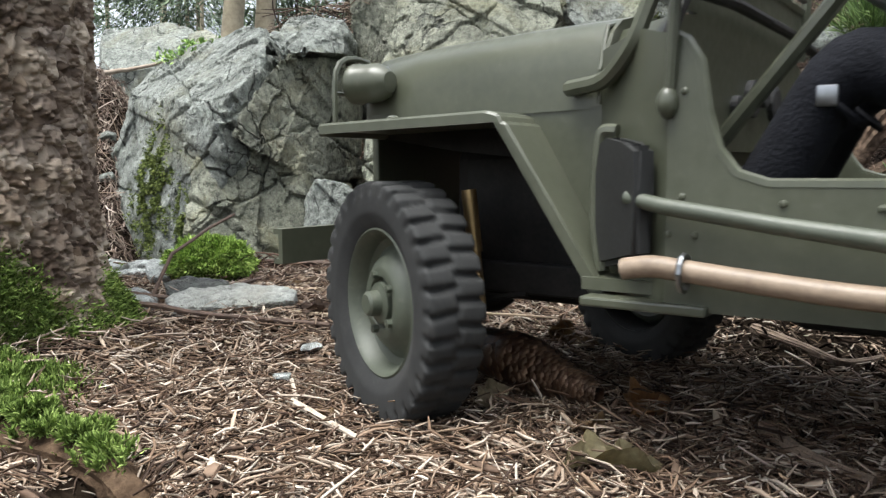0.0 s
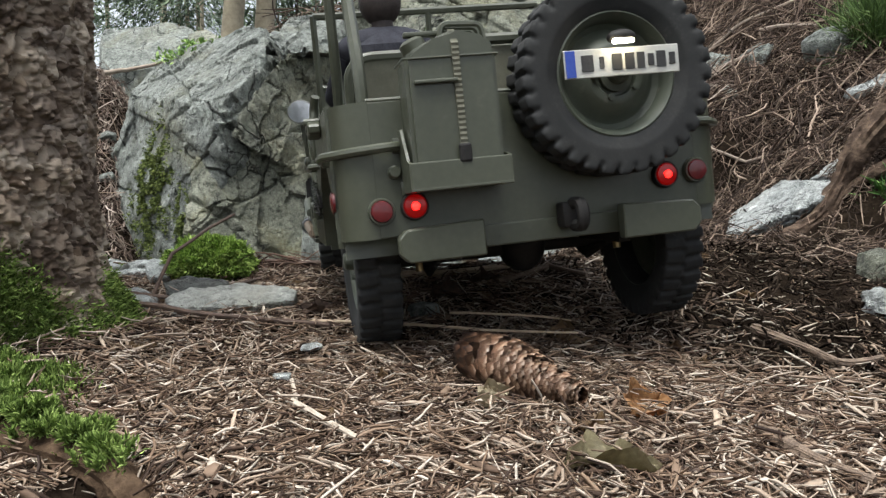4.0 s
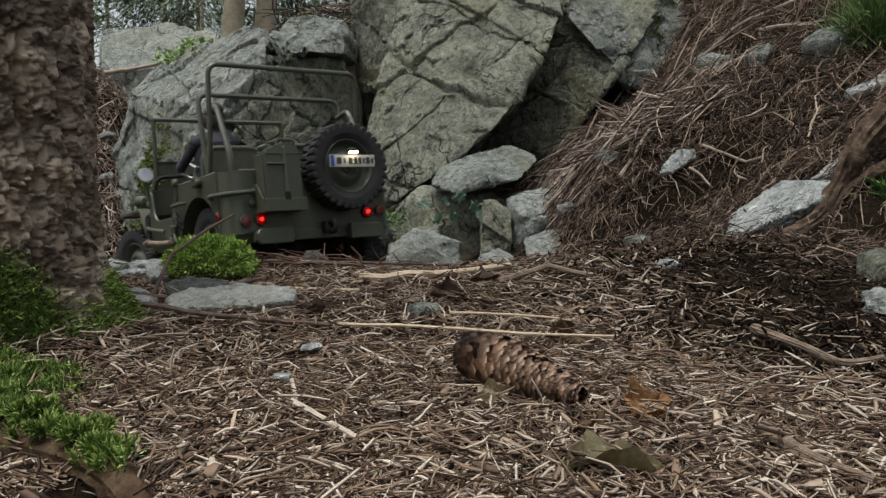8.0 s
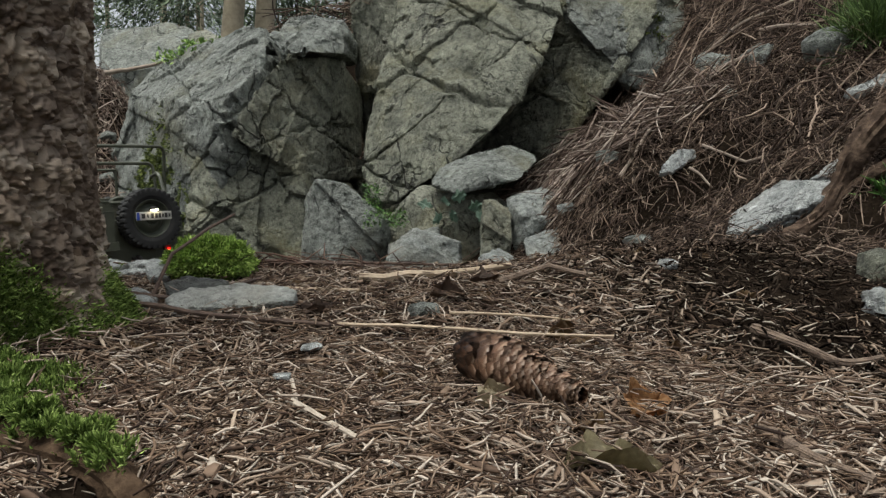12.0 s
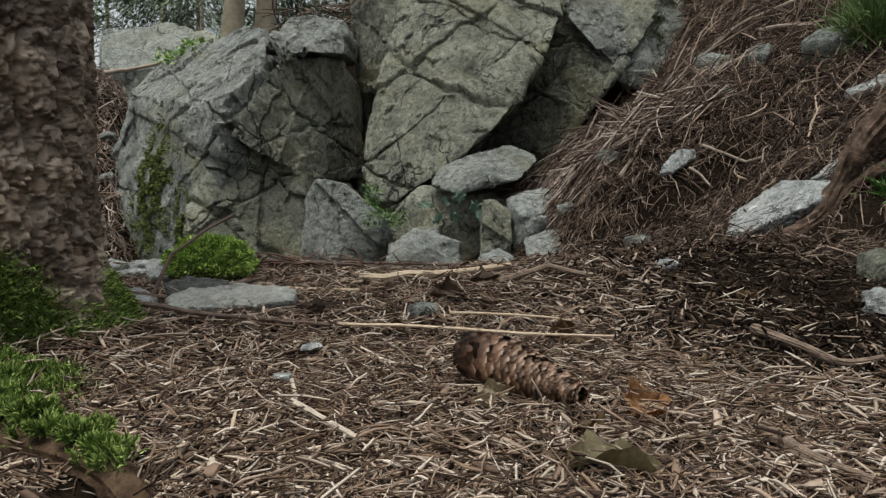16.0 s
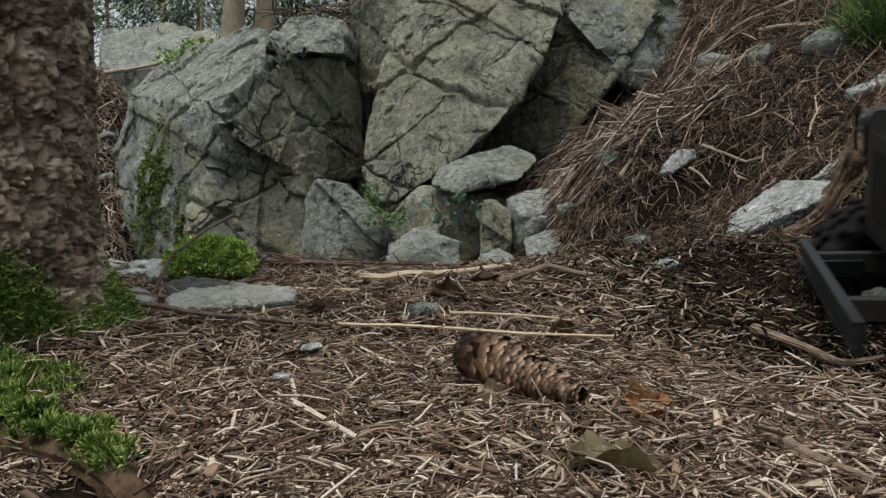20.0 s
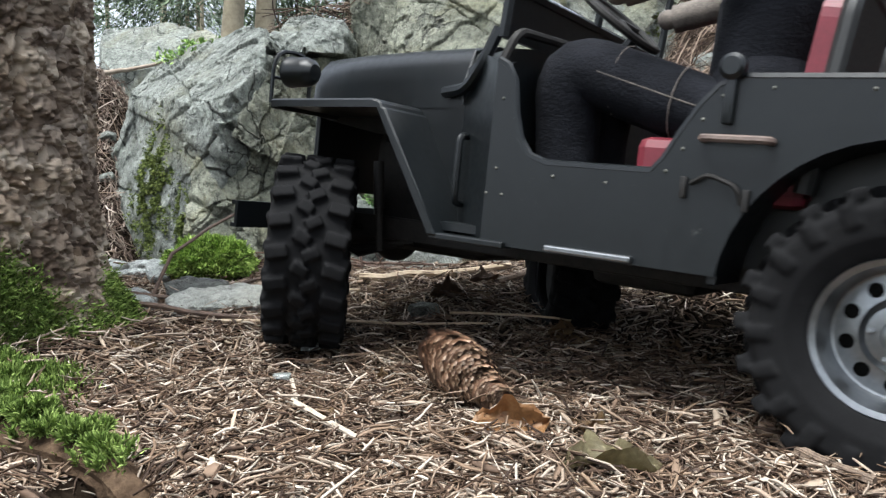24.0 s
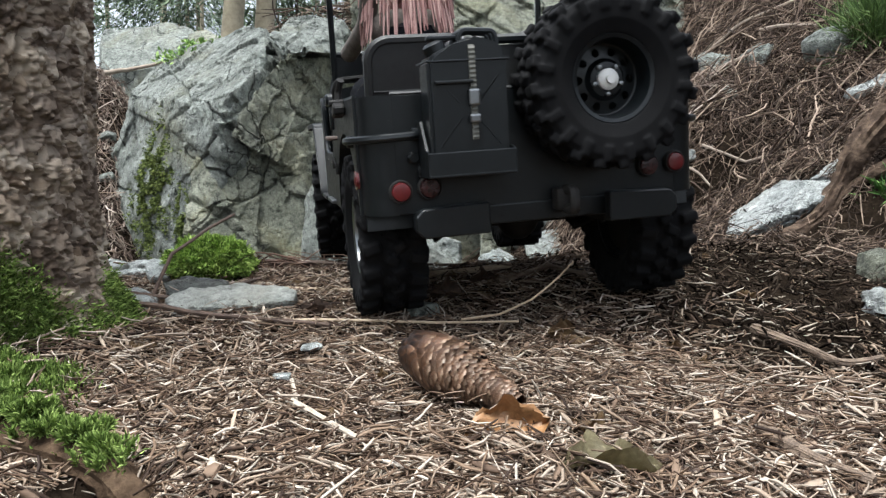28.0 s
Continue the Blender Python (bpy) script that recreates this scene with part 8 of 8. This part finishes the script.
DARK_PATH = [
    (0, 1.12, -0.62, 0.0, 0, 0, 97.0),
    (16.5, 1.12, -0.62, 0.0, 0, 0, 97.0),
    (17.6, 1.09, -0.25, 0.0, 0, 0, 102.0),
    (18.8, 0.98, 0.17, 0.0, -2, 0, 125.0),
    (19.5, 0.82, 0.39, 0.0, -6, 1.5, 150.0),
    (20, 0.7117, 0.4720, -0.0060, -9.1, 2.3, 164.5),
    (20.5, 0.6208, 0.4092, 0.0003, -7.6, 2.3, 156.0),
    (21, 0.5202, 0.2941, 0.0074, -3.3, 0.0, 154.5),
    (21.5, 0.4606, 0.3034, -0.0118, 2.0, -1.4, 155.0),
    (23.5, 0.2868, 0.3942, -0.0112, 5.3, -3.6, 146.9),
    (24.5, 0.2258, 0.4536, -0.0030, 0.8, -5.2, 137.8),
    (25, 0.1937, 0.4680, 0.0084, -4.7, -5.2, 128.8),
    (25.5, 0.1628, 0.4866, 0.0051, -2.4, -4.5, 125.7),
    (26, 0.1358, 0.5215, 0.0033, -0.6, -4.9, 118.9),
    (27, 0.0886, 0.5929, 0.0140, -1.4, -2.5, 109.4),
    (28, 0.0569, 0.6842, 0.0259, -4.3, -2.5, 103.0),
]


def path_at(path, t):
    cols = list(zip(*path))
    return [float(np.interp(t, cols[0], c)) for c in cols[1:]]


def drive(car, driver, wheels, path, hub_z, radius, steer, track, wide=0.0):
    """Keys a car, its driver and its four wheels, which roll as far as the car goes."""
    rows = [(t, pose(*r)) for t, *r in path]
    walk(car, rows)
    walk(driver, rows)
    times = [i * 0.2 for i in range(141)]
    gone, angle, last = [], 0.0, None
    for t in times:
        x, y, z, *_ = path_at(path, t)
        if last:
            angle += math.hypot(x - last[0], y - last[1]) / radius
        last = (x, y)
        gone.append(angle)
    for i, w in enumerate(wheels):
        x, y = (0.0, 0.355)[i // 2], (0.106 + (wide if i > 1 else 0), -track)[i % 2]
        keys = []
        for t, a in zip(times, gone):
            s = float(np.interp(t, *zip(*steer))) if i > 1 else 0.0
            if i == 3:
                x, y = 0.355 + (0.106 + track) * math.sin(radians(0.5 * s)), 0.106 - (0.106 + track) * math.cos(radians(0.5 * s))
            m = Matrix.Translation((x, y, hub_z[i // 2] - (0.006 if i % 2 else 0.0))) @ Matrix.Rotation(radians(s), 4, "Z") @ Matrix.Rotation(a, 4, "Y")
            keys.append((t, m @ Matrix.Rotation(math.pi, 4, "Z") if i % 2 else m))
        walk(w, keys)


def motions():
    drive(green_car, green_driver, green_wheels, GREEN_PATH, GREEN["hub_z"], 0.0615, [(0, -24), (0.5, -30), (1, -33), (1.5, -32), (2, -29), (2.5, -30), (3, -22), (3.5, -10), (4.5, -3), (6, 8), (7, 18), (8, 12), (9, 8), (12, 0), (28, 0)], GREEN["track"])
    drive(dark_car, dark_driver, dark_wheels, DARK_PATH, DARK["hub_z"], 0.065, [(0, 0), (20, 10), (21, 0), (21.5, -8), (22.5, -34), (23.5, -49), (24, -49), (24.5, -44), (25, -32), (25.5, -40), (26, -46), (26.5, -21), (27, -14), (27.5, -14), (28, -6)], DARK["track"], 0.003)
    walk(cone, [(0, pose(0.052, 0.436, 0.014, 0, 6, -50)), (1.0, pose(0.050, 0.436, 0.014, 0, 6, -50)), (2.4, pose(0.043, 0.433, 0.013, 12, 5, -50)), (21.4, pose(0.043, 0.433, 0.013, 12, 5, -50)),
                (22.4, pose(0.020, 0.428, 0.015, -15, 8, -62)), (23.3, pose(0.014, 0.424, 0.014, -30, 8, -66)), (25.4, pose(0.014, 0.424, 0.014, -30, 8, -66)), (25.9, pose(0.011, 0.420, 0.015, -50, 7, -52)), (28, pose(0.011, 0.420, 0.015, -50, 7, -52))])
    walk(pale_stick, [(0, pose(-0.13, 0.66, 0.006, 0, 0, -18)), (2.5, pose(-0.13, 0.66, 0.006, 0, 0, -18)), (4.5, pose(0.02, 0.582, 0.006, 0, 0, -14)), (21.0, pose(0.02, 0.582, 0.006, 0, 0, -14)),
                      (23.5, pose(-0.07, 0.61, 0.006, 0, 0, -6)), (26.8, pose(-0.05, 0.615, 0.006, 0, 0, -2)), (28, pose(-0.045, 0.615, 0.006, 0, 0, -2))])
    walk(bent_twig, [(0, pose(0.045, 0.625, 0.012, 88, 0, 4)), (26.6, pose(0.045, 0.625, 0.012, 88, 0, 4)), (27.5, pose(0.050, 0.62, 0.008, 20, 0, 2)), (28, pose(0.054, 0.615, 0.008, 4, 0, 0))])
    g = float(ground_z(0.075, 0.40))
    walk(drifted_leaf, [(0, pose(0.105, 0.405, g + 0.006, 25, 10, 60)), (21.4, pose(0.105, 0.405, g + 0.006, 25, 10, 60)), (22.6, pose(0.060, 0.380, g + 0.010, 50, 0, 40)), (23.4, pose(0.030, 0.364, g + 0.007, 58, -5, 10)), (28, pose(0.030, 0.364, g + 0.007, 58, -5, 10))])


motions()
